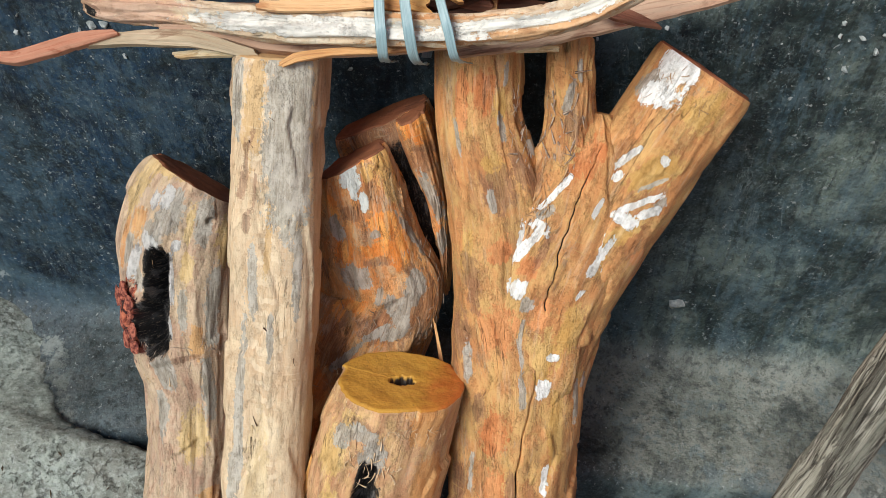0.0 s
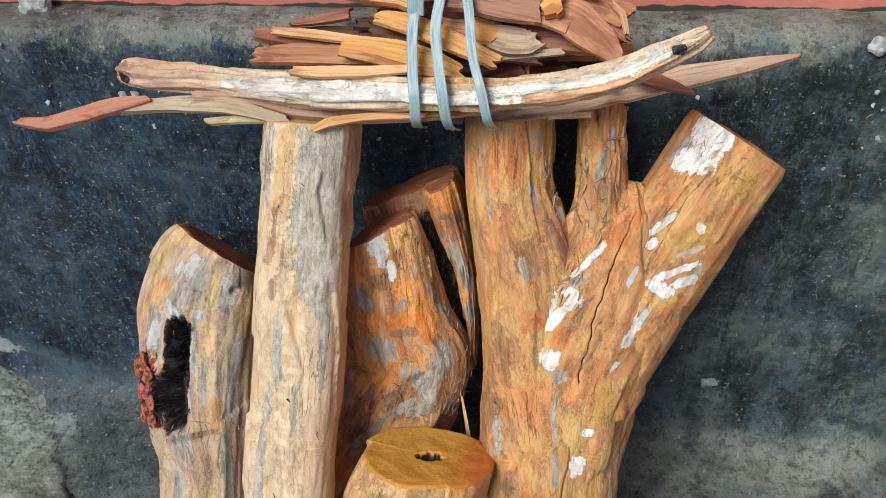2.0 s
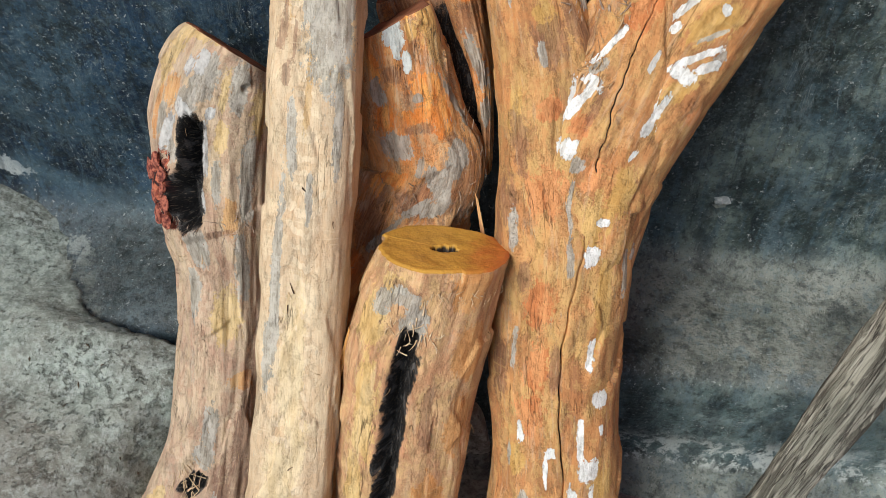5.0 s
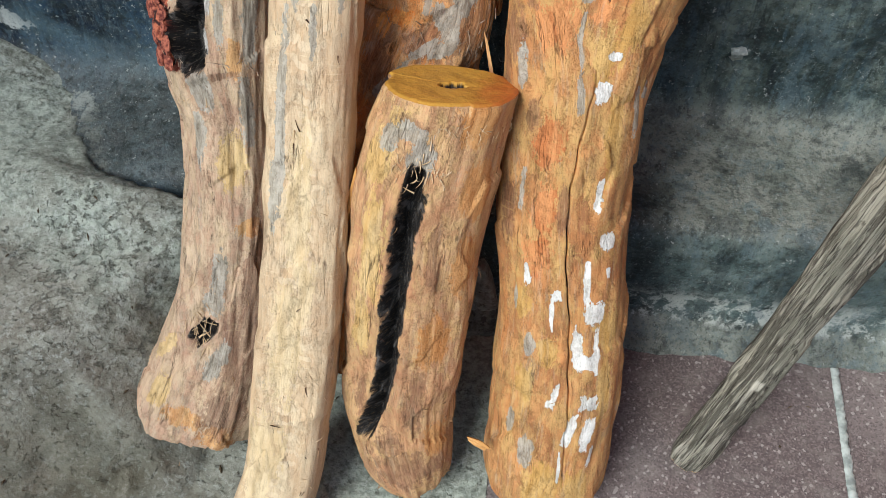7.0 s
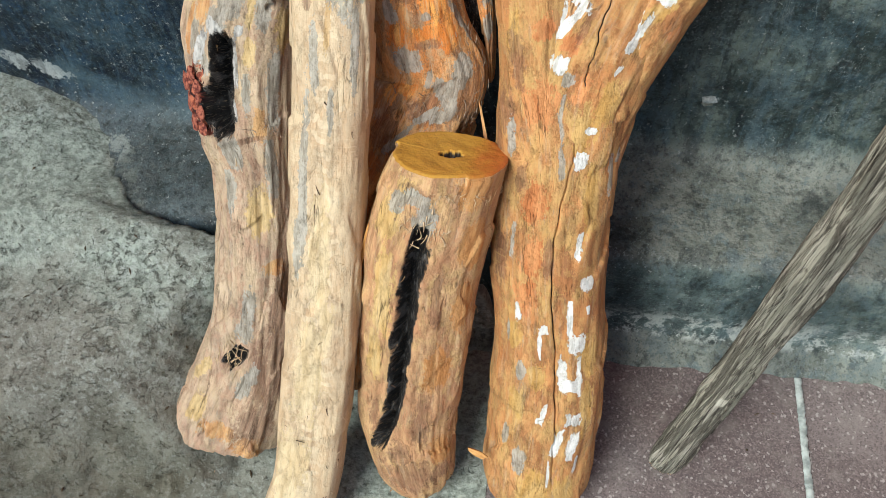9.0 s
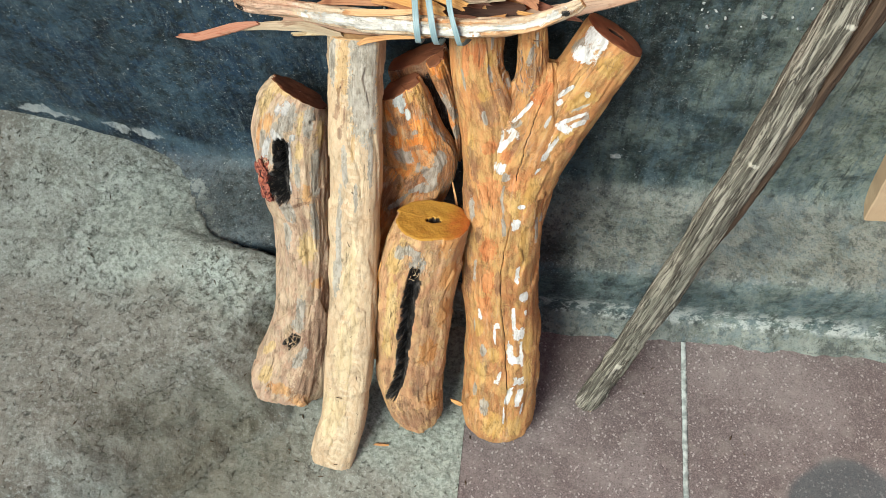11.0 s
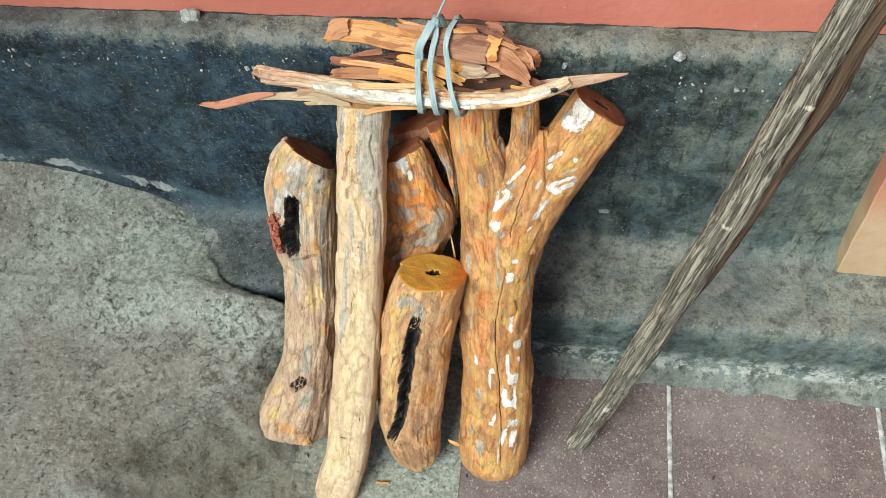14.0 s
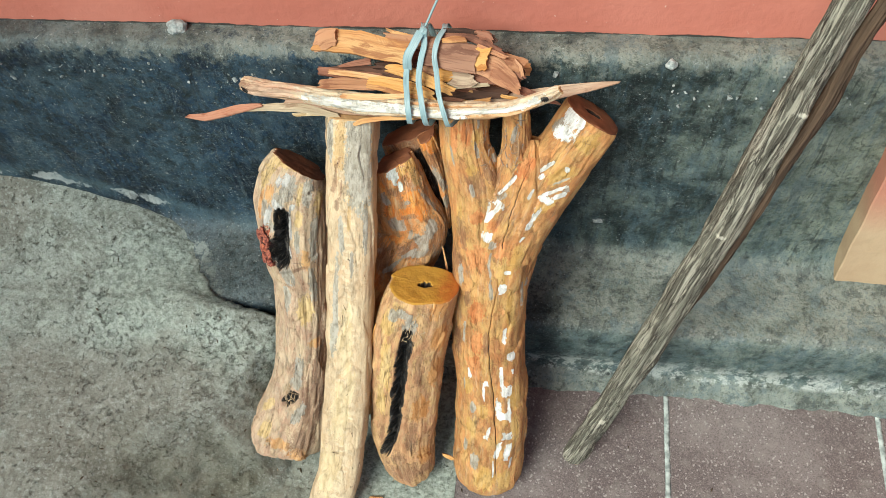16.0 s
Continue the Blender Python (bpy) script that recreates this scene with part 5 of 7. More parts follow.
SPOTS["web"]["brown"] = [(0.675, -88, 0.0247, 0.0398, 0), (0.459, -53, 0.0316, 0.013, 0), (0.968, -47, 0.0156, 0.0127, 0), (0.8, -94, 0.0194, 0.0139, 0), (0.327, -58, 0.0268, 0.0131, 0), (0.605, -9, 0.0203, 0.0048, 0), (0.788, -49, 0.0155, 0.0146, 0), (0.132, -40, 0.0216, 0.0078, 0)]
SPOTS["web"]["warm"] = [(0.363, -22, 0.0207, 0.0217, 0), (0.551, -12, 0.0102, 0.0096, 0), (0.878, -1, 0.0233, 0.0113, 20), (0.437, 8, 0.0153, 0.0067, 0), (0.557, -36, 0.0124, 0.0153, 0), (0.05, -25, 0.025, 0.0144, 0)]
SPOTS["split"] = {}
SPOTS["split"]["white"] = [(0.9, -4, 0.0129, 0.0085, 0), (0.878, -2, 0.0097, 0.003, 0), (0.858, 12, 0.0087, 0.0036, 0)]
SPOTS["split"]["grey"] = [(0.814, -33, 0.0133, 0.008, -25), (0.737, -13, 0.0153, 0.0156, 0), (0.701, 4, 0.0103, 0.0037, 15), (0.806, 16, 0.0039, 0.0053, 0), (0.563, -6, 0.0297, 0.0044, 20), (0.784, 64, 0.0339, 0.0063, -18), (0.679, 21, 0.0092, 0.0194, 40), (0.705, 39, 0.0171, 0.0136, 30), (0.633, 13, 0.0198, 0.0044, 35), (0.645, 28, 0.0175, 0.0061, 40)]
SPOTS["split"]["warm"] = [(0.82, 29, 0.0176, 0.014, 0), (0.778, 35, 0.0134, 0.0126, 0), (0.782, -23, 0.0146, 0.0101, 0), (0.844, -36, 0.0165, 0.0076, 0), (0.673, -18, 0.015, 0.0146, 0), (0.78, 6, 0.0089, 0.0114, 0), (0.641, -27, 0.0152, 0.0085, 0), (0.926, 15, 0.0085, 0.0143, 0), (0.752, 34, 0.009, 0.0101, 0)]
SPOTS["split"]["pale"] = [(0.904, 56, 0.0217, 0.0108, 0), (0.864, 57, 0.0165, 0.0093, 0), (0.898, 25, 0.0097, 0.0055, 0)]
SPOTS["split"]["brown"] = [(0.573, -21, 0.0357, 0.02, 0), (0.649, 17, 0.0255, 0.0281, 0), (0.683, 40, 0.0288, 0.0306, 0), (0.842, -7, 0.0098, 0.0122, 0), (0.76, 9, 0.0067, 0.0158, 0), (0.743, -54, 0.0115, 0.0109, 0), (0.725, 39, 0.017, 0.0095, 0)]
SPOTS["edge_slab"] = {"warm": [(0.85, 0, 0.022, 0.022, 0), (0.78, 20, 0.012, 0.008, 0)], "grey": [(0.50, 0, 0.030, 0.007, -8), (0.30, 10, 0.016, 0.005, 0)], "brown": [(0.66, 0, 0.018, 0.016, 0), (0.2, 0, 0.02, 0.01, 0)]}
SPOTS["burnt"] = {}
SPOTS["burnt"]["white"] = [(0.864, -6, 0.0126, 0.0059, 0), (0.8, -11, 0.0069, 0.0109, 40), (0.774, -26, 0.0152, 0.0054, 15), (0.754, 10, 0.0255, 0.0027, 0), (0.683, 5, 0.0128, 0.0033, 0), (0.802, 14, 0.0058, 0.005, 0), (0.852, -19, 0.0081, 0.0056, 0)]
SPOTS["burnt"]["grey"] = [(0.844, 2, 0.0264, 0.0128, 0), (0.844, 35, 0.029, 0.0092, 0), (0.749, -22, 0.0128, 0.007, 0), (0.711, 48, 0.0531, 0.009, 0), (0.81, -11, 0.0127, 0.0142, 0), (0.707, 19, 0.0291, 0.0051, 0), (0.788, -36, 0.0141, 0.0067, 0), (0.621, -6, 0.0203, 0.0133, 0), (0.591, 40, 0.0363, 0.0073, 0), (0.551, -20, 0.0304, 0.0072, 0), (0.355, 5, 0.0316, 0.0094, 0), (0.222, 14, 0.0271, 0.009, 20), (0.313, 2, 0.0158, 0.0122, 0)]
SPOTS["burnt"]["pale"] = [(0.896, -21, 0.0115, 0.0193, 0), (0.856, -49, 0.027, 0.0149, 0), (0.77, 24, 0.0197, 0.0076, 0), (0.814, 58, 0.0354, 0.0103, 0), (0.836, 23, 0.0288, 0.0046, 0), (0.886, -50, 0.0082, 0.0168, 0), (0.525, 20, 0.0305, 0.0144, 0), (0.214, -44, 0.0233, 0.0088, 20), (0.136, -31, 0.0236, 0.012, 0)]
SPOTS["burnt"]["warm"] = [(0.818, -31, 0.0151, 0.0113, 0), (0.798, -44, 0.0236, 0.0061, 0), (0.657, 32, 0.02, 0.009, 0), (0.906, 39, 0.0093, 0.0138, 0), (0.431, 38, 0.0113, 0.0133, 0), (0.11, -2, 0.0139, 0.0258, 0), (0.096, 31, 0.0155, 0.0228, 0)]
SPOTS["burnt"]["brown"] = [(0.14, 32, 0.045, 0.034, 0), (0.30, 50, 0.075, 0.020, 0), (0.42, 58, 0.06, 0.014, 0), (0.22, 30, 0.03, 0.016, 0), (0.86, 40, 0.0128, 0.0056, 0), (0.701, 53, 0.0356, 0.0055, 0), (0.637, 14, 0.0047, 0.028, 0), (0.347, 45, 0.0576, 0.0134, 0), (0.255, 29, 0.0471, 0.0143, 0), (0.142, 35, 0.0419, 0.0268, 0)]
SPOTS["burnt"]["char_shade"] = [(0.738, -4, 0.048, 0.0155, 4), (0.683, -11, 0.0316, 0.0195, 0), (0.263, -6, 0.022, 0.0114, 32)]
SPOTS["burnt"]["red"] = [(0.703, -32, 0.0307, 0.0116, 0), (0.659, -31, 0.0107, 0.0128, 0)]
SPOTS["short"] = {}
SPOTS["short"]["pale"] = [(0.651, -31, 0.0619, 0.0146, 0), (0.822, -41, 0.032, 0.0157, 0), (0.483, -37, 0.0417, 0.0097, 0), (0.912, -30, 0.0103, 0.0143, 0)]
SPOTS["short"]["warm"] = [(0.944, 36, 0.0234, 0.0163, 0), (0.808, 50, 0.0324, 0.0171, 0), (0.637, 54, 0.0342, 0.0162, 0), (0.461, 32, 0.0358, 0.0169, 0), (0.176, 50, 0.0262, 0.0189, 0)]
SPOTS["short"]["grey"] = [(0.858, -4, 0.0177, 0.0125, 0), (0.898, -15, 0.0092, 0.0167, 0), (0.872, -36, 0.0125, 0.0096, 0)]
SPOTS["short"]["brown"] = [(0.10, 5, 0.035, 0.034, 0), (0.30, 22, 0.05, 0.014, 0), (0.864, -5, 0.0207, 0.0164, 0), (0.914, -17, 0.0071, 0.0198, 0), (0.675, 22, 0.0498, 0.0066, 0), (0.184, -3, 0.0259, 0.0144, 0), (0.086, 40, 0.02, 0.0275, 0), (0.291, -34, 0.0278, 0.0071, 0), (0.782, 0, 0.016, 0.0039, 0)]
SLOT = [(0.79, -5, 0.0255, 0.0096, 0), (0.707, -3, 0.0492, 0.0129, 5), (0.593, -6, 0.0512, 0.0119, 6), (0.481, -8, 0.0531, 0.0106, 6), (0.361, -11, 0.0459, 0.0112, 8), (0.251, -22, 0.0326, 0.0103, 20)]
SPOTS["short"]["char_shade"] = [(a, b, c + 0.003, d + 0.0012, e) for a, b, c, d, e in SLOT]
SPOTS["short_dents"] = [(*spot, 0.028) for spot in SLOT]
SPOTS["fork_dents"] = [(0.874, 90, 0.0208, 0.0044, 0, 0.014), (0.842, 69, 0.0086, 0.0058, 0, 0.008)]
SPOTS["post"] = {}
SPOTS["post"]["grey"] = [(0.844, 25, 0.093, 0.0205, 0), (0.892, 21, 0.0553, 0.0192, 0), (0.802, 26, 0.0375, 0.0167, 0), (0.705, -15, 0.0383, 0.004, 0), (0.886, -38, 0.0372, 0.0055, 0), (0.563, -25, 0.0997, 0.0042, 0), (0.477, -32, 0.0409, 0.0037, 0), (0.715, 41, 0.0509, 0.0045, 0), (0.647, 10, 0.0259, 0.0035, 0)]
SPOTS["post"]["warm"] = [(0.882, -17, 0.0556, 0.0088, 2), (0.752, 4, 0.0442, 0.0034, 2)]
SPOTS["post"]["pale"] = [(0.882, 47, 0.0806, 0.0072, 0), (0.828, 53, 0.0566, 0.0062, 0), (0.768, 29, 0.0126, 0.0107, 0), (0.465, 0, 0.0838, 0.0125, 0), (0.309, -7, 0.0749, 0.0174, 0), (0.146, -22, 0.0642, 0.0215, 0), (0.367, 12, 0.0438, 0.0091, 0)]
SPOTS["post"]["brown"] = [(0.798, -31, 0.0176, 0.0056, 10), (0.838, -22, 0.0187, 0.0028, 15), (0.768, 31, 0.0025, 0.0028, 0), (0.762, -24, 0.0127, 0.0045, 0), (0.832, -24, 0.0162, 0.002, 12), (0.798, -31, 0.0164, 0.0022, 12), (0.798, -14, 0.0213, 0.0017, 4), (0.818, -26, 0.025, 0.0017, 0)]
SPOTS["post_dents"] = [(0.8, -29, 0.0136, 0.0023, 12, 0.0022), (0.838, -23, 0.0145, 0.0019, 12, 0.002), (0.766, 30, 0.0031, 0.0028, 0, 0.003), (0.766, 30, 0.0115, 0.0103, 0, -0.003)]
SPOTS["burnt_dents"] = [(0.738, -4, 0.046, 0.0135, 4, 0.036), (0.684, -11, 0.0305, 0.0175, 0, 0.032), (0.848, 40, 0.0054, 0.0048, 0, 0.006), (0.262, -6, 0.022, 0.0095, 32, 0.026), (0.765, 1, 0.062, 0.02, 0, -0.005), (0.697, -34, 0.034, 0.012, 0, -0.009), (0.64, -4, 0.01, 0.03, 0, -0.005), (0.862, 38, 0.02, 0.01, 0, -0.005), (0.816, -12, 0.012, 0.01, 0, -0.004), (0.262, -6, 0.03, 0.018, 32, -0.006)]
SPOTS["split_dents"] = [(0.70, 10, 0.020, 0.018, 0, -0.003), (0.62, 40, 0.025, 0.012, 30, -0.006), (0.745, -8, 0.014, 0.013, -25, -0.003)]
CRACK_UP = [(0.433, 9), (0.563, 5), (0.717, -3), (0.83, 0), (0.908, 11), (0.932, 16)]


def build_fork():
    log = thing("forked_log", "ochre debarked forked log with white paint splashes, leaning on the wall", "firewood log", (0.03, 0.232, 0.0), "leaning firewood")
    log.location = (0, 0, 0)
    log_part("trunk", FORK, M_FORK, log, 1.3, 2.1, [((-0.04, 0.64, 0.685), (0.1, 0.45, 0.88))], [], 0.0004, 0.0032, SPOTS.get("fork_dents", ()),
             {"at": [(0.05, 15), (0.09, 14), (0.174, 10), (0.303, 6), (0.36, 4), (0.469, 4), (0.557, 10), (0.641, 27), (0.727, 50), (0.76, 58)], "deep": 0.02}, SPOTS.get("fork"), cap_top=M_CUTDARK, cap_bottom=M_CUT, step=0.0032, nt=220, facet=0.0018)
    log_part("branch", FORK_R, M_FORK, log, 4.7, 2.2, [((0.158, 0.640, 0.650), (0.50, 0.40, 0.77))], [], 0.0004, 0.0022, SPOTS.get("branch_dents", ()), None, SPOTS.get("branch"), "sawn side branch", cap_top=M_CUTDARK, step=0.0034, hollow=(0.010, 1.5, 0.012), facet=0.001)
    log_part("broken_prong", FORK_M, M_FORK, log, 8.9, 2.0, [((0.039, 0.631, 0.693), (0.05, 0.5, 0.86))], [], 0.0018, 0.004, (), None, SPOTS.get("prong"), "broken grey prong", cap_top=M_CUTDARK, step=0.0034, nt=120)
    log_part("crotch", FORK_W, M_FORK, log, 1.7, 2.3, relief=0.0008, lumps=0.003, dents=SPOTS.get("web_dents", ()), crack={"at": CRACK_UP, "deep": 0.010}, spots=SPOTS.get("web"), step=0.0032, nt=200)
    return log


def build_post():
    log = thing("squared_post", "pale squared timber post with grey sapwood stripe", "firewood log", (0, 0, 0), "leaning firewood")
    log_part("shaft", POST, M_POST, log, 2.6, 3.6, [((-0.2, 0.592, 0.676), (0.02, 0.42, 0.91))], [], 0.0005, 0.0013, SPOTS.get("post_dents", ()),
             {"at": [(0.62, -38), (0.75, -40), (0.9, -42), (0.97, -40)], "deep": 0.005}, SPOTS.get("post"), cap_top=M_CUTPALE, cap_bottom=M_CUTPALE, facet=0.0014)
    return log


def build_burnt():
    log = thing("burnt_log", "pinkish tan log with a charred hollow and cut top", "firewood log", (0, 0, 0), "leaning firewood")
    log_part("trunk", BURNT, M_BURNT, log, 6.1, 2.2, [((-0.352, 0.61, 0.532), (0.46, 0.62, 0.64))], [((-0.372, 0.292, 0.014), (-0.14, -0.53, -0.85))], 0.0007, 0.0045, SPOTS.get("burnt_dents", ()), None, SPOTS.get("burnt"),
             cap_top=M_CUTDARK, cap_bottom=M_CUTPALE, step=0.003, nt=300)
    return log


def build_short():
    log = thing("short_log", "short orange debarked log with sawn top and black charred slot", "firewood log", (0, 0, 0), "leaning firewood")
    log_part("trunk", SHORT, M_SHORT, log, 3.3, 2.1, [((-0.092, 0.439, 0.437), (0.02, 0.44, 0.90))], [], 0.0006, 0.003, SPOTS.get("short_dents", ()), None, SPOTS.get("short"),
             cap_top=M_CUT, cap_bottom=M_CUT, step=0.003, nt=320, hollow=(0.0085, 1.5, 0.025))
    return log


def build_split():
    log = thing("split_log", "dark orange log split by a wedge-shaped gap, barked in grey patches", "firewood log", (0, 0, 0), "leaning firewood")
    log_part("front_half", SPLIT_F, M_SPLIT, log, 5.5, 2.3, [((-0.124, 0.565, 0.592), (-0.5, 0.3, 0.8))], [], 0.0008, 0.0035, SPOTS.get("split_dents", ()), None, SPOTS.get("split"), cap_top=M_CUTDARK, cap_bottom=M_CUTDARK, step=0.0036)
    # the dark field on the rear face paints in the gap's shade
    log_part("rear_half", SPLIT_B, M_SPLIT, log, 9.1, 2.3, [((-0.094, 0.640, 0.597), (-0.45, 0.25, 0.85))], [], 0.0008, 0.004, (), None, {"char_shade": [(0.66, 20, 0.085, 0.050, -12)], "brown": [(0.84, 0, 0.03, 0.05, 0)]}, cap_top=M_CUTDARK, step=0.0042, nt=120)
    log_part("edge_slab", SPLIT_E, M_SPLIT, log, 3.9, 2.4, [((-0.094, 0.632, 0.597), (-0.45, 0.25, 0.85))], [], 0.001, 0.003, (), None, SPOTS["edge_slab"], cap_top=M_CUTDARK, step=0.003, nt=120)
    return log


build_fork()
build_post()
build_burnt()
build_short()
build_split()


# ---- the leaning sticks ----
def build_sticks():
    bend = [(0.012, 0.195, 0.041), (0.03, 0.200, 0.045), (0.10, 0.219, 0.044), (0.20, 0.246, 0.044), (0.287, 0.268, 0.046), (0.374, 0.290, 0.049), (0.44, 0.305, 0.046), (0.505, 0.319, 0.049), (0.57, 0.335, 0.045), (0.64, 0.350, 0.049),
            (0.74, 0.370, 0.046), (0.83, 0.387, 0.046), (0.86, 0.392, 0.042), (0.90, 0.400, 0.042), (0.98, 0.414, 0.038), (1.2, 0.451, 0.037), (1.4, 0.488, 0.035), (1.6, 0.522, 0.034)]
    st = thing("pole", "grey weathered wooden pole leaning against the wall", "wooden pole", (0, 0, 0))
    log_part("shaft", [(x, 0.303 + 0.262 * z, z, w, 0.88 * w) for z, x, w in bend], M_STICK, st, 7.7, 2.0, relief=0.0016, lumps=0.0022, spots={"white": [(0.094, 0, 0.011, 0.009, 0), (0.39, -10, 0.005, 0.012, 0), (0.52, 20, 0.005, 0.014, 10)]},
             dents=((0.39, -10, 0.010, 0.016, 0, -0.002), (0.52, 25, 0.012, 0.018, 0, -0.0025), (0.30, -30, 0.010, 0.012, 0, -0.002)), facet=0.001, step=0.004, nt=120, cap_top=M_CUTDARK, cap_bottom=M_CUTPALE)
    bend = [(0.40, 0.320, 0.004), (0.47, 0.339, 0.010), (0.515, 0.350, 0.014), (0.633, 0.380, 0.018), (0.738, 0.405, 0.018), (0.828, 0.423, 0.018), (0.909, 0.439, 0.018), (0.974, 0.452, 0.017), (1.2, 0.492, 0.017), (1.45, 0.536, 0.017)]
    st2 = thing("thin_stick", "thin dark brown stick lying along the grey pole", "wooden stick", (0, 0, 0))
    log_part("shaft", [(x + 0.002 * math.sin(z * 40), 0.310 + 0.262 * z, z, w, w + 0.004) for z, x, w in bend], M_STICK2, st2, 2.2, 2.0, relief=0.003, lumps=0.003, facet=0, step=0.006, nt=48, cap_top=M_CUTDARK, cap_bottom=M_CUTDARK)


build_sticks()


# ---- the kindling bundle ----
def strip(name, pts, widths, thick, mat, parent, roll=0.0, seed=0.0, curl=0.0, ragged=0.005, label="", n=60, m=13, twist=0.0, cut=(0.0, 0.0)):
    """A split strip: a flat slab with crisp edges, ridges along the grain and splintered ends. roll turns its face from the open side, upwards positive."""
    pts = np.array(pts, float)
    if len(pts) == 2:
        pts, widths = np.array([pts[0], (pts[0] + pts[1]) / 2, pts[1]]), [widths[0], (widths[0] + widths[1]) / 2, widths[1]]
    rows = np.column_stack([pts, np.array(widths, float)])
    s = np.linspace(0, 1, n)
    c, length = spline(rows, s)
    # straight runs between the breaks of a split piece
    key = np.concatenate([[0], np.cumsum(np.linalg.norm(np.diff(pts, axis=0), axis=1))])
    flat = np.stack([np.interp(s * key[-1], key, rows[:, j]) for j in range(4)], -1)
    c = 0.35 * c + 0.65 * flat
    t = np.gradient(c[:, :3], axis=0)
    t /= np.linalg.norm(t, axis=1, keepdims=True)
    f0 = np.array([0, -0.62, 0.78])
    f0 = f0 - (t @ f0)[:, None] * t
    f0 /= np.linalg.norm(f0, axis=1, keepdims=True)
    w0 = np.cross(f0, t)
    rng = np.random.RandomState(int(seed * 100) + 3)
    ang = radians(roll + rng.normal(0, 7)) + radians(twist + rng.normal(0, 10)) * (s - 0.5)
    W = w0 * np.cos(ang)[:, None] + f0 * np.sin(ang)[:, None]
    N = f0 * np.cos(ang)[:, None] - w0 * np.sin(ang)[:, None]
    e = np.linspace(-1, 1, m)
    # edges run in long straight slivers with small steps between
    edges = []
    for side in (0, 1):
        kn = np.sort(np.concatenate([[0, 1], rng.uniform(0.05, 0.95, max(3, int(length * 55)))]))
        edges.append(np.interp(s, kn, rng.uniform(-0.13, 0.07, len(kn))))
    ridge = np.cumsum(rng.normal(0, 0.5, m))
    ridge = (ridge - np.linspace(ridge[0], ridge[-1], m)) * 0.0011 * min(1.0, c[:, 3].max() / 0.02)
    tear = [ragged * (rng.uniform(-0.9, 0.9) * e + np.convolve(rng.uniform(-1, 1, m + 2), [0.25, 0.5, 0.25], "valid")) * (0.5 if c[k, 3] < 0.008 else 1.0) for k in (0, -1)]
    front, back, uv = [], [], []
    for k, x in enumerate(e):
        along = t * (np.clip(1 - s / 0.22, 0, 1) * (tear[0][k] + cut[0] * x) + np.clip((s - 0.78) / 0.22, 0, 1) * (tear[1][k] + cut[1] * x))[:, None]
        step = edges[0] * max(0.0, -x) - edges[1] * max(0.0, x)
        p = c[:, :3] + W * ((x - step) * c[:, 3] / 2)[:, None] + along
        bow = curl * (1 - x * x) * c[:, 3]
        wob = np.array([noise.noise((q * length * 18 + seed, x * 2.5, seed)) for q in s])
        fine = np.array([noise.noise((q * length * 30 + seed, x * 9, seed + 4)) for q in s])
        th = thick * (0.85 + 0.3 * noise.noise((x * 1.5, seed, 0.5)))
        front.append(p + N * (bow + th / 2 + ridge[k] + 0.0010 * wob + 0.0005 * fine)[:, None])
        back.append(p + N * (bow - th / 2)[:, None])
        uv.append(np.stack([s * length + seed, x * c[:, 3] / 2 + seed], -1))
    F, B, U = np.stack(front, 1).reshape(-1, 3), np.stack(back, 1).reshape(-1, 3), np.stack(uv, 1).reshape(-1, 2)
    verts, faces, uvs = [F, B], grid_faces(n, m), [U, U]
    faces += [tuple(v + n * m for v in f[::-1]) for f in grid_faces(n, m)]
    base = 2 * n * m
    ids = np.arange(n * m).reshape(n, m)
    for rim, flip in ((ids[:, 0], True), (ids[:, -1], False), (ids[0], False), (ids[-1], True)):
        k = len(rim)
        verts += [F[rim], B[rim]]
        uvs += [U[rim], U[rim] + np.array([0.0, thick])]
        for i in range(k - 1):
            q = (base + i, base + i + 1, base + k + i + 1, base + k + i)
            faces.append(q[::-1] if flip else q)
        base += 2 * k
    return link(name, np.concatenate(verts), faces, mat, parent, label, np.concatenate(uvs))


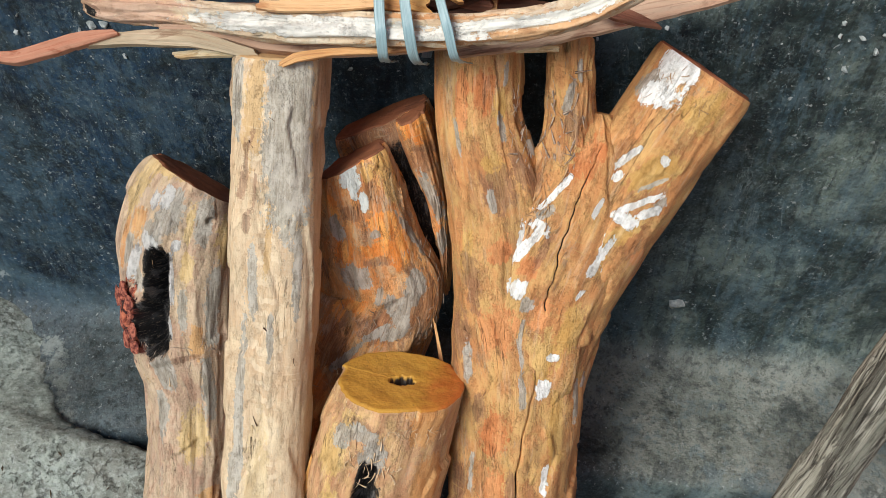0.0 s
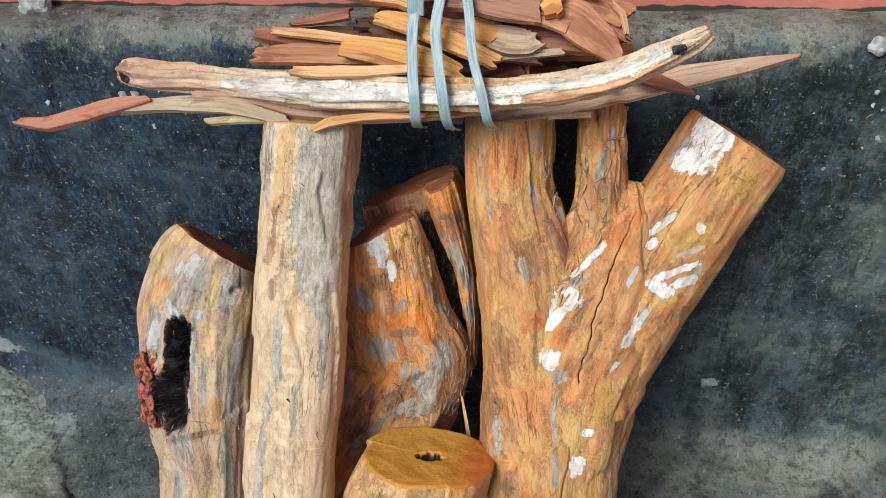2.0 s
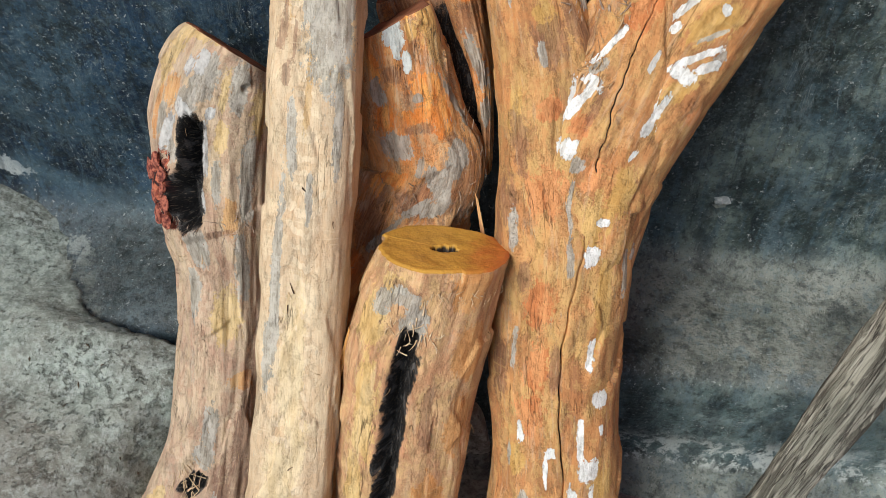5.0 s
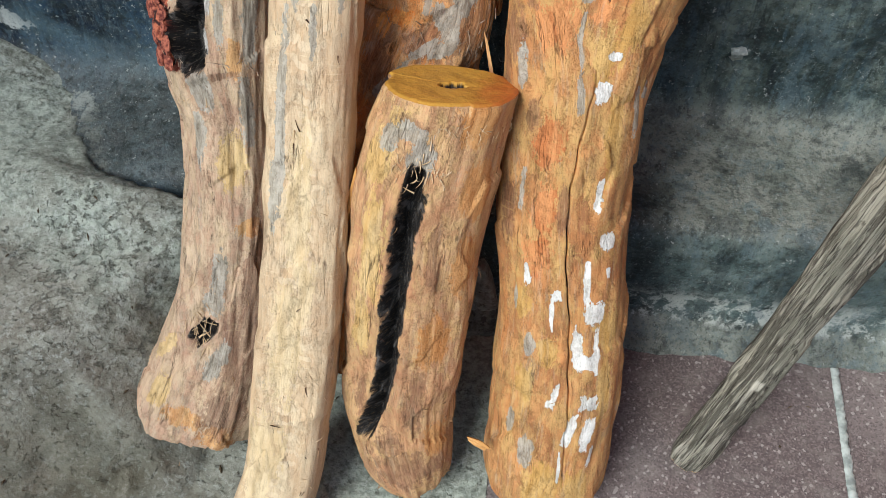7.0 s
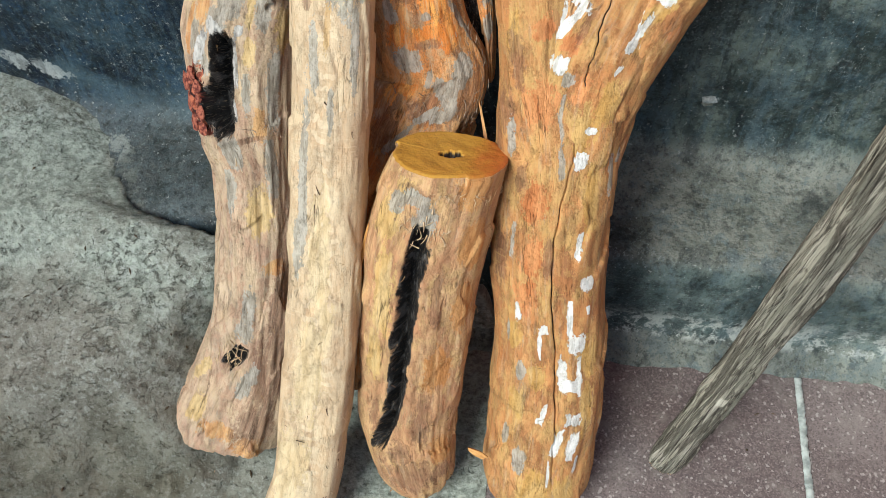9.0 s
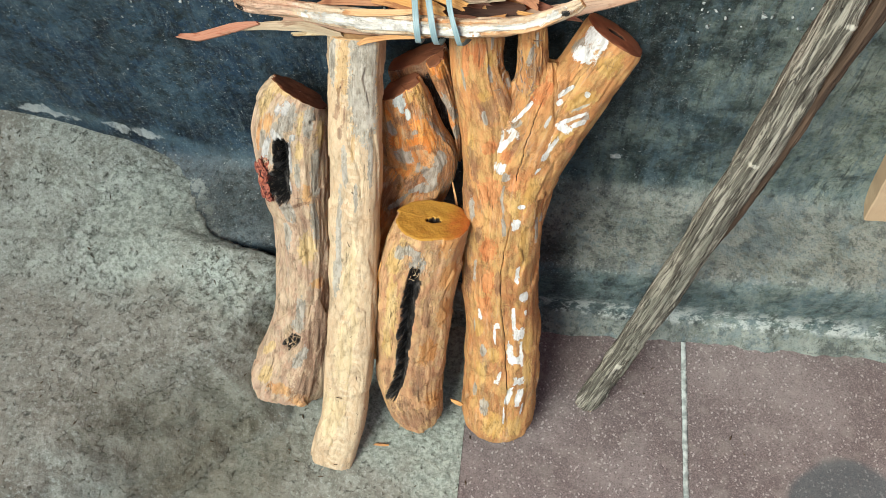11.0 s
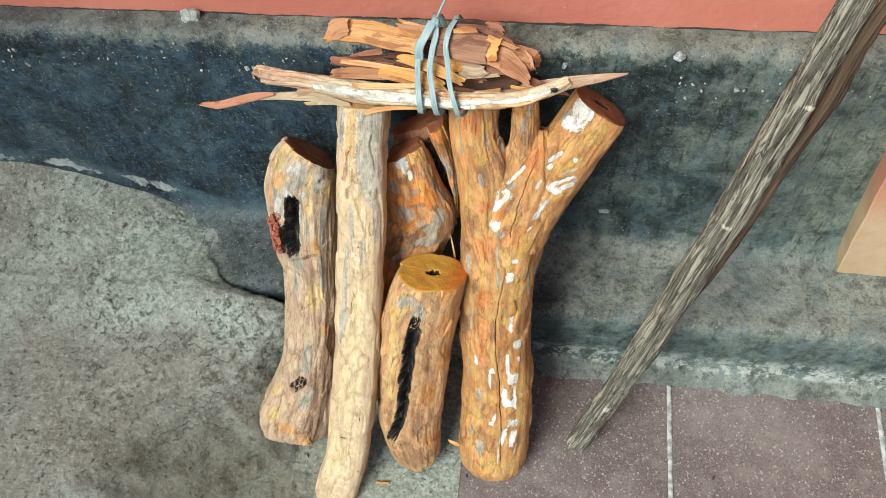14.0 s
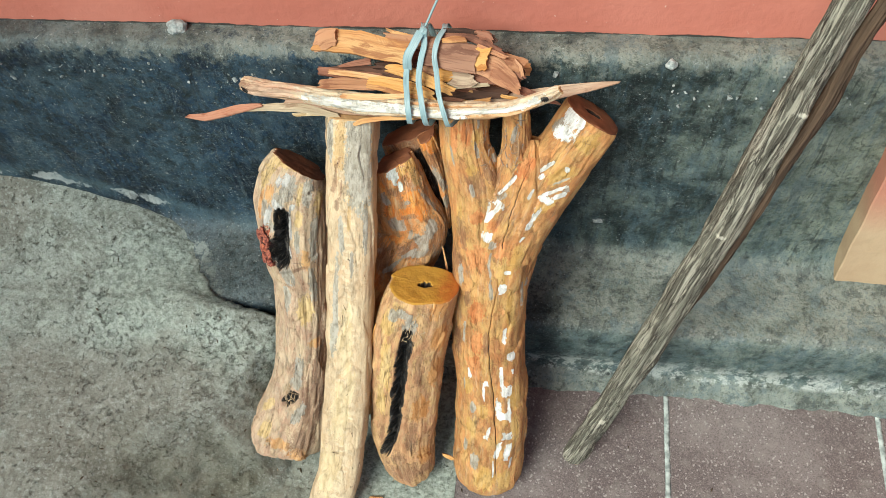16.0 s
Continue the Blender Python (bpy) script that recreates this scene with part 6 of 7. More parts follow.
def build_bundle():
    b = thing("kindling_bundle", "bundle of split kindling and bark tied with pale blue strips", "kindling bundle", (0, 0, 0))
    # the long pieces in front
    log_part("split_stick", [(-0.372, 0.618, 0.700, 0.019, 0.018), (-0.36, 0.614, 0.700, 0.022, 0.02), (-0.30, 0.606, 0.702, 0.022, 0.02), (-0.22, 0.592, 0.707, 0.025, 0.023), (-0.12, 0.578, 0.716, 0.025, 0.023), (-0.03, 0.567, 0.728, 0.023, 0.021),
                             (0.04, 0.563, 0.748, 0.020, 0.02), (0.085, 0.566, 0.774, 0.015, 0.015), (0.10, 0.568, 0.784, 0.010, 0.010)], M_CREAMLOG, b, 11.3, 2.4, label="long cream split stick with dark knots",
             spots={"brown": [(0.0, 0, 0.022, 0.014, 0), (0.955, 5, 0.011, 0.006, 10)], "char_shade": [(0.018, 25, 0.007, 0.004, 20), (0.955, 10, 0.006, 0.0035, 15)], "warm": [(0.74, 45, 0.11, 0.006, 0), (0.66, -50, 0.06, 0.003, 0)], "pale": [(0.10, 0, 0.05, 0.016, 0)], "white": [(0.40, 0, 0.09, 0.007, 0), (0.56, 20, 0.07, 0.004, 0), (0.78, -10, 0.08, 0.004, 0)]}, nt=64, step=0.004, cap_top=M_CUTPALE, cap_bottom=M_CUTPALE, facet=0.001)
    S = lambda pts, w, th, mat, roll=0, seed=0.0, curl=0.0, label="", **k: strip("bark_strip" if mat in (M_DARK, M_REDBARK, M_PINKBARK, M_GREYCHIP) else "split_piece", pts, w, th, mat, b, roll, seed, curl, label=label, **k)
    S([(-0.453, 0.572, 0.672), (-0.426, 0.572, 0.672), (-0.396, 0.576, 0.680), (-0.363, 0.581, 0.689), (-0.336, 0.584, 0.694)], [0.0057, 0.0119, 0.0128, 0.0118, 0.0056], 0.009, M_SALMON, 0, 1.1, 0.12, "salmon red split strip with splintered tip")
    S([(-0.360, 0.583, 0.685), (-0.313, 0.585, 0.690), (-0.274, 0.586, 0.691), (-0.246, 0.584, 0.687), (-0.219, 0.581, 0.682)], [0.0091, 0.0127, 0.014, 0.0112, 0.0081], 0.009, M_CREAMCHIP, 0, 1.93, 0.12, "cream grey split strip under the long stick")
    S([(-0.301, 0.593, 0.693), (-0.257, 0.593, 0.693), (-0.214, 0.591, 0.688), (-0.157, 0.591, 0.690), (-0.096, 0.594, 0.694), (-0.042, 0.597, 0.700)], [0.0068, 0.0094, 0.0168, 0.0194, 0.0183, 0.0154], 0.01, M_PINKBARK, 0, 2.76, 0.1, "pinkish brown bark strip")
    S([(-0.291, 0.585, 0.674), (-0.267, 0.586, 0.677), (-0.224, 0.587, 0.679)], [0.0057, 0.0066, 0.0048], 0.006, M_CREAM, 0, 3.59, 0.0)
    S([(-0.194, 0.563, 0.686), (-0.182, 0.566, 0.692), (-0.152, 0.569, 0.697), (-0.111, 0.571, 0.700), (-0.049, 0.575, 0.708), (-0.030, 0.577, 0.711)], [0.005, 0.0077, 0.0063, 0.0058, 0.0053, 0.0035], 0.003, M_TAN, 0, 4.42, 0.05, "curled orange shaving")
    S([(-0.051, 0.602, 0.687), (0.012, 0.609, 0.699), (0.078, 0.617, 0.714), (0.142, 0.624, 0.727), (0.186, 0.629, 0.736)], [0.0203, 0.0228, 0.0216, 0.0133, 0.0022], 0.006, M_PINKBARK, 0, 5.25, 0, "flat pale brown split blade")
    S([(0.045, 0.608, 0.732), (0.071, 0.604, 0.724), (0.089, 0.602, 0.720), (0.105, 0.600, 0.716)], [0.0114, 0.0132, 0.0088, 0.0013], 0.005, M_REDBARK, 0, 6.08, 0.0)
    S([(0.019, 0.604, 0.721), (0.045, 0.603, 0.718)], [0.0053, 0.0049], 0.004, M_ORANGE, 0, 6.91, 0.0)
    S([(-0.005, 0.599, 0.689), (0.029, 0.600, 0.691)], [0.005, 0.0041], 0.004, M_CREAM, 0, 7.74, 0.0)
    S([(-0.096, 0.589, 0.704), (-0.064, 0.589, 0.703), (-0.030, 0.589, 0.703)], [0.0054, 0.0045, 0.0045], 0.004, M_TAN, 0, 8.57, 0.0)
    S([(-0.104, 0.588, 0.710), (-0.077, 0.587, 0.708), (-0.055, 0.589, 0.710)], [0.0036, 0.004, 0.0029], 0.004, M_CREAMCHIP, 0, 9.4, 0.0)
    S([(-0.020, 0.600, 0.709), (-0.002, 0.602, 0.712), (0.004, 0.603, 0.714)], [0.0063, 0.0072, 0.0052], 0.004, M_TAN, 0, 10.23, 0.0)
    S([(-0.247, 0.614, 0.742), (-0.217, 0.613, 0.740), (-0.166, 0.612, 0.738), (-0.125, 0.611, 0.736)], [0.0119, 0.0128, 0.0118, 0.009], 0.008, M_REDBARK, 0, 11.06, 0, "red-brown split slab")
    S([(-0.244, 0.600, 0.730), (-0.206, 0.601, 0.733), (-0.164, 0.601, 0.733), (-0.128, 0.600, 0.731)], [0.0136, 0.0172, 0.0153, 0.011], 0.008, M_BROWN, 0, 11.89, 0, "brown split slab")
    S([(-0.229, 0.607, 0.750), (-0.196, 0.606, 0.748), (-0.159, 0.604, 0.746), (-0.128, 0.603, 0.744)], [0.0067, 0.0085, 0.0071, 0.0051], 0.004, M_TANLIGHT, 0, 12.72, 0, "thin pale orange split strip")
    S([(-0.172, 0.597, 0.743), (-0.154, 0.598, 0.743), (-0.127, 0.596, 0.741), (-0.100, 0.594, 0.736), (-0.077, 0.591, 0.730)], [0.0134, 0.0186, 0.0212, 0.0176, 0.0127], 0.006, M_ORANGE, 0, 13.55, 0, "broad ochre split piece")
    S([(-0.172, 0.592, 0.742), (-0.148, 0.591, 0.739), (-0.121, 0.588, 0.734), (-0.095, 0.586, 0.730)], [0.007, 0.0097, 0.0097, 0.007], 0.004, M_TAN, 0, 14.38, 0.0)
    S([(-0.210, 0.581, 0.729), (-0.188, 0.581, 0.729), (-0.147, 0.582, 0.731), (-0.114, 0.584, 0.734)], [0.0067, 0.0093, 0.0088, 0.0063], 0.005, M_TANLIGHT, 0, 15.21, 0, "salmon tan strip lying on the long stick")
    S([(-0.152, 0.615, 0.751), (-0.116, 0.612, 0.746), (-0.066, 0.609, 0.740), (-0.017, 0.608, 0.739)], [0.0134, 0.0152, 0.0177, 0.0176], 0.006, M_DARK, 0, 16.04, 0.0)
    S([(-0.142, 0.607, 0.765), (-0.123, 0.605, 0.762), (-0.096, 0.601, 0.755), (-0.069, 0.596, 0.746), (-0.050, 0.592, 0.739)], [0.012, 0.0166, 0.0183, 0.0165, 0.0119], 0.006, M_ORANGE, 0, 16.87, 0, "bright orange split piece")
    S([(-0.095, 0.612, 0.756), (-0.073, 0.610, 0.753), (-0.050, 0.610, 0.753)], [0.015, 0.0202, 0.0193], 0.006, M_BROWN, 0, 17.7, 0.0)
    S([(-0.068, 0.609, 0.757), (-0.050, 0.608, 0.754)], [0.0218, 0.0218], 0.005, M_ORANGE, 0, 18.53, 0.0)
    S([(-0.054, 0.606, 0.753), (-0.039, 0.605, 0.751), (-0.026, 0.605, 0.751), (-0.018, 0.607, 0.754)], [0.0192, 0.0226, 0.02, 0.0144], 0.005, M_GREYCHIP, 0, 19.36, 0, "thin grey brown bark flake")
    S([(-0.056, 0.601, 0.737), (-0.022, 0.604, 0.742), (0.002, 0.605, 0.744)], [0.0062, 0.0079, 0.0057], 0.004, M_CREAMCHIP, 0, 20.19, 0.0)
    S([(-0.040, 0.613, 0.748), (-0.009, 0.614, 0.749), (0.026, 0.612, 0.745), (0.045, 0.612, 0.745)], [0.0176, 0.0211, 0.0149, 0.0107], 0.007, M_REDBARK, 0, 21.02, 0.0)
    S([(0.020, 0.621, 0.766), (0.038, 0.617, 0.759), (0.049, 0.613, 0.752)], [0.0113, 0.0113, 0.0081], 0.005, M_REDBARK, 0, 22.68, 0.0)
    # the upper layer of slabs and bark
    S([(-0.237, 0.627, 0.792), (-0.195, 0.627, 0.792), (-0.146, 0.623, 0.784), (-0.107, 0.621, 0.781)], [0.0323, 0.0338, 0.0338, 0.0321], 0.009, M_TAN, 0, 31.10, 0.06, "broad tan slab with a broken brown end", cut=(0.013, 0.0))
    S([(-0.245, 0.620, 0.790), (-0.232, 0.623, 0.797), (-0.214, 0.626, 0.802)], [0.0193, 0.0289, 0.024], 0.004, M_BROWN, 0, 31.93, 0.06, cut=(0.010, 0.006))
    S([(-0.193, 0.617, 0.788), (-0.153, 0.613, 0.781), (-0.114, 0.611, 0.776)], [0.008, 0.0096, 0.0064], 0.003, M_TANLIGHT, 0, 32.76, 0)
    S([(-0.217, 0.618, 0.750), (-0.194, 0.621, 0.754), (-0.168, 0.623, 0.759)], [0.0025, 0.0082, 0.0098], 0.005, M_REDBARK, 0, 33.59, 0.0)
    S([(-0.234, 0.619, 0.737), (-0.191, 0.621, 0.740), (-0.132, 0.621, 0.740)], [0.0117, 0.0166, 0.0166], 0.006, M_DARK, 0, 34.42, 0.0)
    # dark strip added in place of the shade under the tan slab
    S([(-0.165, 0.623, 0.751), (-0.115, 0.623, 0.751), (-0.066, 0.622, 0.749)], [0.0099, 0.0131, 0.0164], 0.006, M_DARK, 0, 35.25, 0.0)
    S([(-0.146, 0.645, 0.801), (-0.131, 0.642, 0.797), (-0.109, 0.640, 0.792)], [0.0032, 0.0072, 0.0072], 0.004, M_TAN, 0, 36.08, 0.0)
    S([(-0.090, 0.621, 0.786), (-0.052, 0.619, 0.783), (-0.015, 0.618, 0.780)], [0.04, 0.0431, 0.0383], 0.01, M_REDPLANK, 0, 36.91, 0.06, "red-brown split plank under the ties")
    S([(-0.061, 0.606, 0.772), (-0.041, 0.606, 0.771), (-0.021, 0.605, 0.770)], [0.0056, 0.008, 0.008], 0.003, M_TANPINK, 0, 37.74, 0.0)
    S([(-0.083, 0.613, 0.779), (-0.056, 0.612, 0.777), (-0.027, 0.613, 0.777)], [0.016, 0.0208, 0.016], 0.003, M_REDPLANK, 0, 38.57, 0.0)
    S([(-0.022, 0.614, 0.781), (-0.011, 0.615, 0.783), (-0.000, 0.617, 0.786)], [0.0318, 0.035, 0.0238], 0.008, M_ORANGE, 0, 39.40, 0, "short orange broken block", cut=(-0.006, 0.008))
    S([(-0.065, 0.627, 0.803), (-0.047, 0.629, 0.805), (-0.032, 0.629, 0.805)], [0.0063, 0.0095, 0.0063], 0.003, M_TAN, 0, 40.23, 0.0)
    S([(-0.074, 0.637, 0.802), (-0.026, 0.637, 0.802), (0.019, 0.628, 0.785)], [0.0079, 0.0103, 0.0088], 0.005, M_REDBARK, 0, 41.06, 0.0)
    S([(-0.067, 0.643, 0.803), (-0.035, 0.643, 0.801), (0.007, 0.639, 0.794)], [0.0095, 0.0175, 0.0175], 0.006, M_DARK, 0, 41.89, 0.0)
    S([(-0.020, 0.641, 0.805), (-0.004, 0.640, 0.803), (0.004, 0.637, 0.798)], [0.0095, 0.0142, 0.0095], 0.005, M_REDBARK, 0, 42.72, 0.0)
    S([(-0.016, 0.629, 0.795), (0.003, 0.625, 0.789), (0.025, 0.621, 0.782)], [0.0055, 0.0071, 0.0056], 0.003, M_TANPINK, 0, 43.55, 0.0)
    S([(0.003, 0.628, 0.775), (0.027, 0.626, 0.770), (0.049, 0.623, 0.766)], [0.0177, 0.0225, 0.0209], 0.007, M_BROWN, 0, 44.38, 0.0)
    S([(0.012, 0.621, 0.755), (0.033, 0.619, 0.751), (0.048, 0.617, 0.747)], [0.0162, 0.0195, 0.0162], 0.006, M_REDBARK, 0, 45.21, 0.0)
    S([(0.035, 0.622, 0.778), (0.045, 0.617, 0.770), (0.049, 0.611, 0.758)], [0.0048, 0.0056, 0.004], 0.003, M_TANPINK, 0, 46.04, 0.0)
    S([(-0.022, 0.615, 0.773), (0.007, 0.613, 0.769), (0.029, 0.605, 0.755), (0.046, 0.598, 0.741)], [0.024, 0.032, 0.0274, 0.0113], 0.005, M_TANPINK, 0, 46.87, 0.1, "curved tan split strip")
    S([(-0.147, 0.637, 0.794), (-0.114, 0.635, 0.791), (-0.066, 0.633, 0.787)], [0.0112, 0.0177, 0.0208], 0.006, M_BROWN, 0, 47.70, 0.0)
    # filling behind
    rng = random.Random(5)
    for i in range(16):
        x0, ln = rng.uniform(-0.16, -0.06), rng.uniform(0.08, 0.14)
        y0, z0 = rng.uniform(0.615, 0.66), rng.uniform(0.692, 0.755)
        S([(x0, y0, z0), (x0 + ln / 2, y0 + rng.uniform(-0.006, 0.006), z0 + rng.uniform(-0.004, 0.006)), (x0 + ln, y0 + rng.uniform(-0.01, 0.01), z0 + rng.uniform(-0.008, 0.012))],
          [rng.uniform(0.012, 0.03) for _ in range(3)], 0.006, rng.choice([M_DARK, M_REDBARK, M_TAN, M_DARK]), rng.uniform(-40, 40), 20 + i * 0.7, 0.15, n=24, m=7)
    # the ties: three turns, a knot, and a loose cord that runs up
    back = [(0.672, 0.76), (0.668, 0.71), (0.62, 0.676)]
    for k, (front, wd) in enumerate((
            ([(-0.108, 0.590, 0.679), (-0.109, 0.574, 0.689), (-0.1085, 0.559, 0.706), (-0.109, 0.560, 0.724), (-0.112, 0.576, 0.740), (-0.1135, 0.592, 0.763), (-0.111, 0.608, 0.782), (-0.104, 0.619, 0.801), (-0.094, 0.631, 0.811)], 0.0084),
            ([(-0.080, 0.590, 0.679), (-0.081, 0.573, 0.689), (-0.084, 0.556, 0.708), (-0.087, 0.557, 0.730), (-0.092, 0.574, 0.747), (-0.0955, 0.590, 0.766), (-0.093, 0.606, 0.785), (-0.089, 0.619, 0.801), (-0.090, 0.631, 0.811)], 0.0084),
            ([(-0.044, 0.590, 0.681), (-0.047, 0.572, 0.694), (-0.052, 0.553, 0.712), (-0.057, 0.554, 0.734), (-0.066, 0.574, 0.754), (-0.070, 0.592, 0.774), (-0.074, 0.609, 0.794), (-0.070, 0.627, 0.806), (-0.064, 0.645, 0.806)], 0.0075))):
        x = front[0][0]
        xe = front[-1][0]
        pts = front + [(xe, 0.66, 0.80), (xe * 0.6 + x * 0.4, 0.674, 0.77), (x, 0.674, 0.72), (x, 0.640, 0.683), (x, 0.600, 0.677)]
        ribbon(b, pts, wd, k * 1.7)
    ribbon(b, [(-0.112, 0.600, 0.772), (-0.111, 0.604, 0.790), (-0.102, 0.616, 0.806), (-0.094, 0.630, 0.815)], 0.013, 8.0)
    bm = bmesh.new()
    bmesh.ops.create_icosphere(bm, subdivisions=3, radius=0.0075, matrix=Matrix.Translation((-0.090, 0.631, 0.815)) @ Matrix.Diagonal((0.8, 0.9, 1.1, 1)))
    for v in bm.verts:
        v.co += v.normal * 0.0022 * noise.noise(v.co * 260)
    part("knot", bm, M_TIE, b, "crumpled knot of the ties")
    cord = [(-0.090, 0.632, 0.818), (-0.082, 0.640, 0.835), (-0.070, 0.648, 0.862), (-0.050, 0.655, 0.905), (-0.028, 0.66, 0.96), (-0.012, 0.664, 1.02)]
    log_part("cord", [(*p, 0.0034, 0.0026) for p in cord], M_TIE, b, 1.0, 2.0, relief=0.0002, lumps=0.0004, facet=0, nt=10, step=0.004, label="loose end of the tie")


def ribbon(parent, pts, width, seed):
    """A thin crinkled plastic strip laid along the points; its face looks away from the bundle's middle."""
    c, length = spline(np.column_stack([np.array(pts), np.zeros(len(pts))]), np.linspace(0, 1, 120))
    c = c[:, :3]
    t = np.gradient(c, axis=0)
    t /= np.linalg.norm(t, axis=1, keepdims=True)
    mid = np.array([0, 0.62, 0.735])
    o = c - mid
    o[:, 0] = 0
    o -= (np.sum(o * t, 1))[:, None] * t
    o /= np.linalg.norm(o, axis=1, keepdims=True)
    side = np.cross(t, o)
    e = np.linspace(-1, 1, 7)
    s = np.linspace(0, 1, 120)
    front = [c + side * (x * width / 2)[..., None] + o * np.array([0.0012 * noise.noise((x * 2.2 + seed, q * length * 60, seed)) + 0.0015 for q in s])[:, None] for x in e]
    back = [p - o * 0.0006 for p in front]
    ring = front + back[::-1]
    P = np.stack(ring, 1)
    uv = np.stack([np.stack([np.full(120, x * width / 2 + seed), s * length], -1) for x in list(e) + list(e[::-1])], 1)
    return link("tie", P.reshape(-1, 3), grid_faces(120, 14, True), M_TIE, parent, "pale blue plastic tie strip", uv.reshape(-1, 2))


M_CREAMLOG = wood("cream split stick", (0.74, 0.60, 0.42), (0.66, 0.48, 0.31), (0.46, 0.28, 0.16), (0.72, 0.66, 0.56), 0.55, 0.12, streak=0.6, speck=0.2, warmer=(0.64, 0.44, 0.28), paler=(0.74, 0.66, 0.52),
                  warm=((0.52, 0.24, 0.09), (0.68, 0.40, 0.20)), pale=((0.58, 0.36, 0.25), (0.68, 0.46, 0.34)), paint=((0.62, 0.60, 0.55), (0.80, 0.77, 0.70)))
build_bundle()


# ---- small things ----
def lump(name, at, size, mat, label, category, seed):
    bm = bmesh.new()
    bmesh.ops.create_icosphere(bm, subdivisions=3, radius=1.0)
    for v in bm.verts:
        v.co *= 1 + 0.35 * noise.noise(v.co * 1.3 + Vector((seed, 0, 0))) + 0.12 * noise.noise(v.co * 4 + Vector((seed, 3, 0)))
        v.co = Vector((v.co.x * size[0], v.co.y * size[1], v.co.z * size[2]))
    me = bpy.data.meshes.new(name)
    bm.to_mesh(me)
    bm.free()
    me.materials.append(mat)
    ob = new(name, me)
    ob.location = at
    return tagged(ob, label, category)


def build_crumbs():
    """Plaster crumbs left along the torn edge of the paint."""
    rng = np.random.RandomState(21)
    bm = bmesh.new()
    for i in range(120):
        x = rng.uniform(-0.9, 0.75)
        z = 0.655 + 0.034 * x + rng.normal(0, 0.016)
        r = abs(rng.normal(0, 0.0013)) + 0.0010
        m = Matrix.Translation((x, 0.678, z)) @ Euler(rng.uniform(0, 6, 3)).to_matrix().to_4x4() @ Matrix.Diagonal((r * 1.5, r * 0.8, r, 1))
        for v in bmesh.ops.create_icosphere(bm, subdivisions=1, radius=1.0, matrix=m)["verts"]:
            v.co += Vector((rng.normal(0, r * 0.2), 0, rng.normal(0, r * 0.2)))
    me = bpy.data.meshes.new("plaster_crumbs")
    bm.to_mesh(me)
    bm.free()
    me.materials.append(M_LUMP)
    tagged(new("plaster_crumbs", me), "pale plaster crumbs stuck along the torn paint edge", "plaster crumbs", "", "stuff")


build_crumbs()
lump("mortar_lump", (-0.499, 0.716, 0.710), (0.016, 0.011, 0.013), M_LUMP, "pale mortar lump stuck on the wall edge", "mortar lump", 1.0)
lump("plaster_chip", (0.263, 0.680, 0.723), (0.008, 0.006, 0.009), M_LUMP, "small white plaster chip on the wall", "plaster chip", 2.0)
lump("plaster_chip", (0.205, 0.679, 0.292), (0.010, 0.004, 0.006), M_LUMP, "small pale plaster chip above a drilled hole", "plaster chip", 3.0)
chip = strip("wood_chip", [(-0.192, 0.191, 0.004), (-0.178, 0.191, 0.004), (-0.165, 0.192, 0.004)], [0.004, 0.006, 0.004], 0.002, M_TAN, None, 30, 3.0, n=12, m=5)
tagged(chip, "small orange wood chip lying on the cement floor", "wood chip")


def tuft(name, rows, parent, s0, th0, ds, dth, n, length, mat, seed, square=2.0, lift=0.4, width=0.0011, along=1.0, label=""):
    """Torn fibres that curl off a log's skin, as one mesh."""
    rng = np.random.RandomState(seed)
    s, th = s0 + rng.normal(0, ds, n), np.radians(th0 + rng.normal(0, dth, n))
    s = np.clip(s, 0.004, 0.996)
    c, o, t, _ = tube_at(rows, s, th, square)
    out = o / np.linalg.norm(o, axis=-1, keepdims=True)
    side = np.cross(out, t)
    verts, faces, k = [], [], 7
    for i in range(n):
        ln = length * rng.uniform(0.45, 1.25)
        a = rng.normal(0, 0.55)
        d = t[i] * math.cos(a) * along * rng.choice([-1, 1]) + side[i] * math.sin(a)
        bend, up = rng.normal(0, 0.6), abs(rng.normal(0, lift))
        base = c[i] + o[i] - out[i] * 0.0008
        w = width * rng.uniform(0.5, 1.6)
        for q in np.linspace(0, 1, k):
            p = base + d * ln * q + out[i] * (ln * (up * q - 0.5 * up * q * q) + 0.0008) + side[i] * ln * bend * q * q * 0.5
            x = np.cross(d, out[i]) * w * (1 - 0.75 * q) * 0.5
            n0 = len(verts)
            verts += [p - x, p + x, p + out[i] * w * 0.45 * (1 - 0.7 * q)]
        b = len(verts) - 3 * k
        for q in range(k - 1):
            for u, v in ((0, 1), (1, 2), (2, 0)):
                faces.append((b + 3 * q + u, b + 3 * q + v, b + 3 * q + 3 + v, b + 3 * q + 3 + u))
    ob = link(name, verts, faces, mat, parent, label)
    return tagged(ob, "", "", "", "stuff")


def by_name(key):
    return [o for o in scene.objects if o.name == key][0]


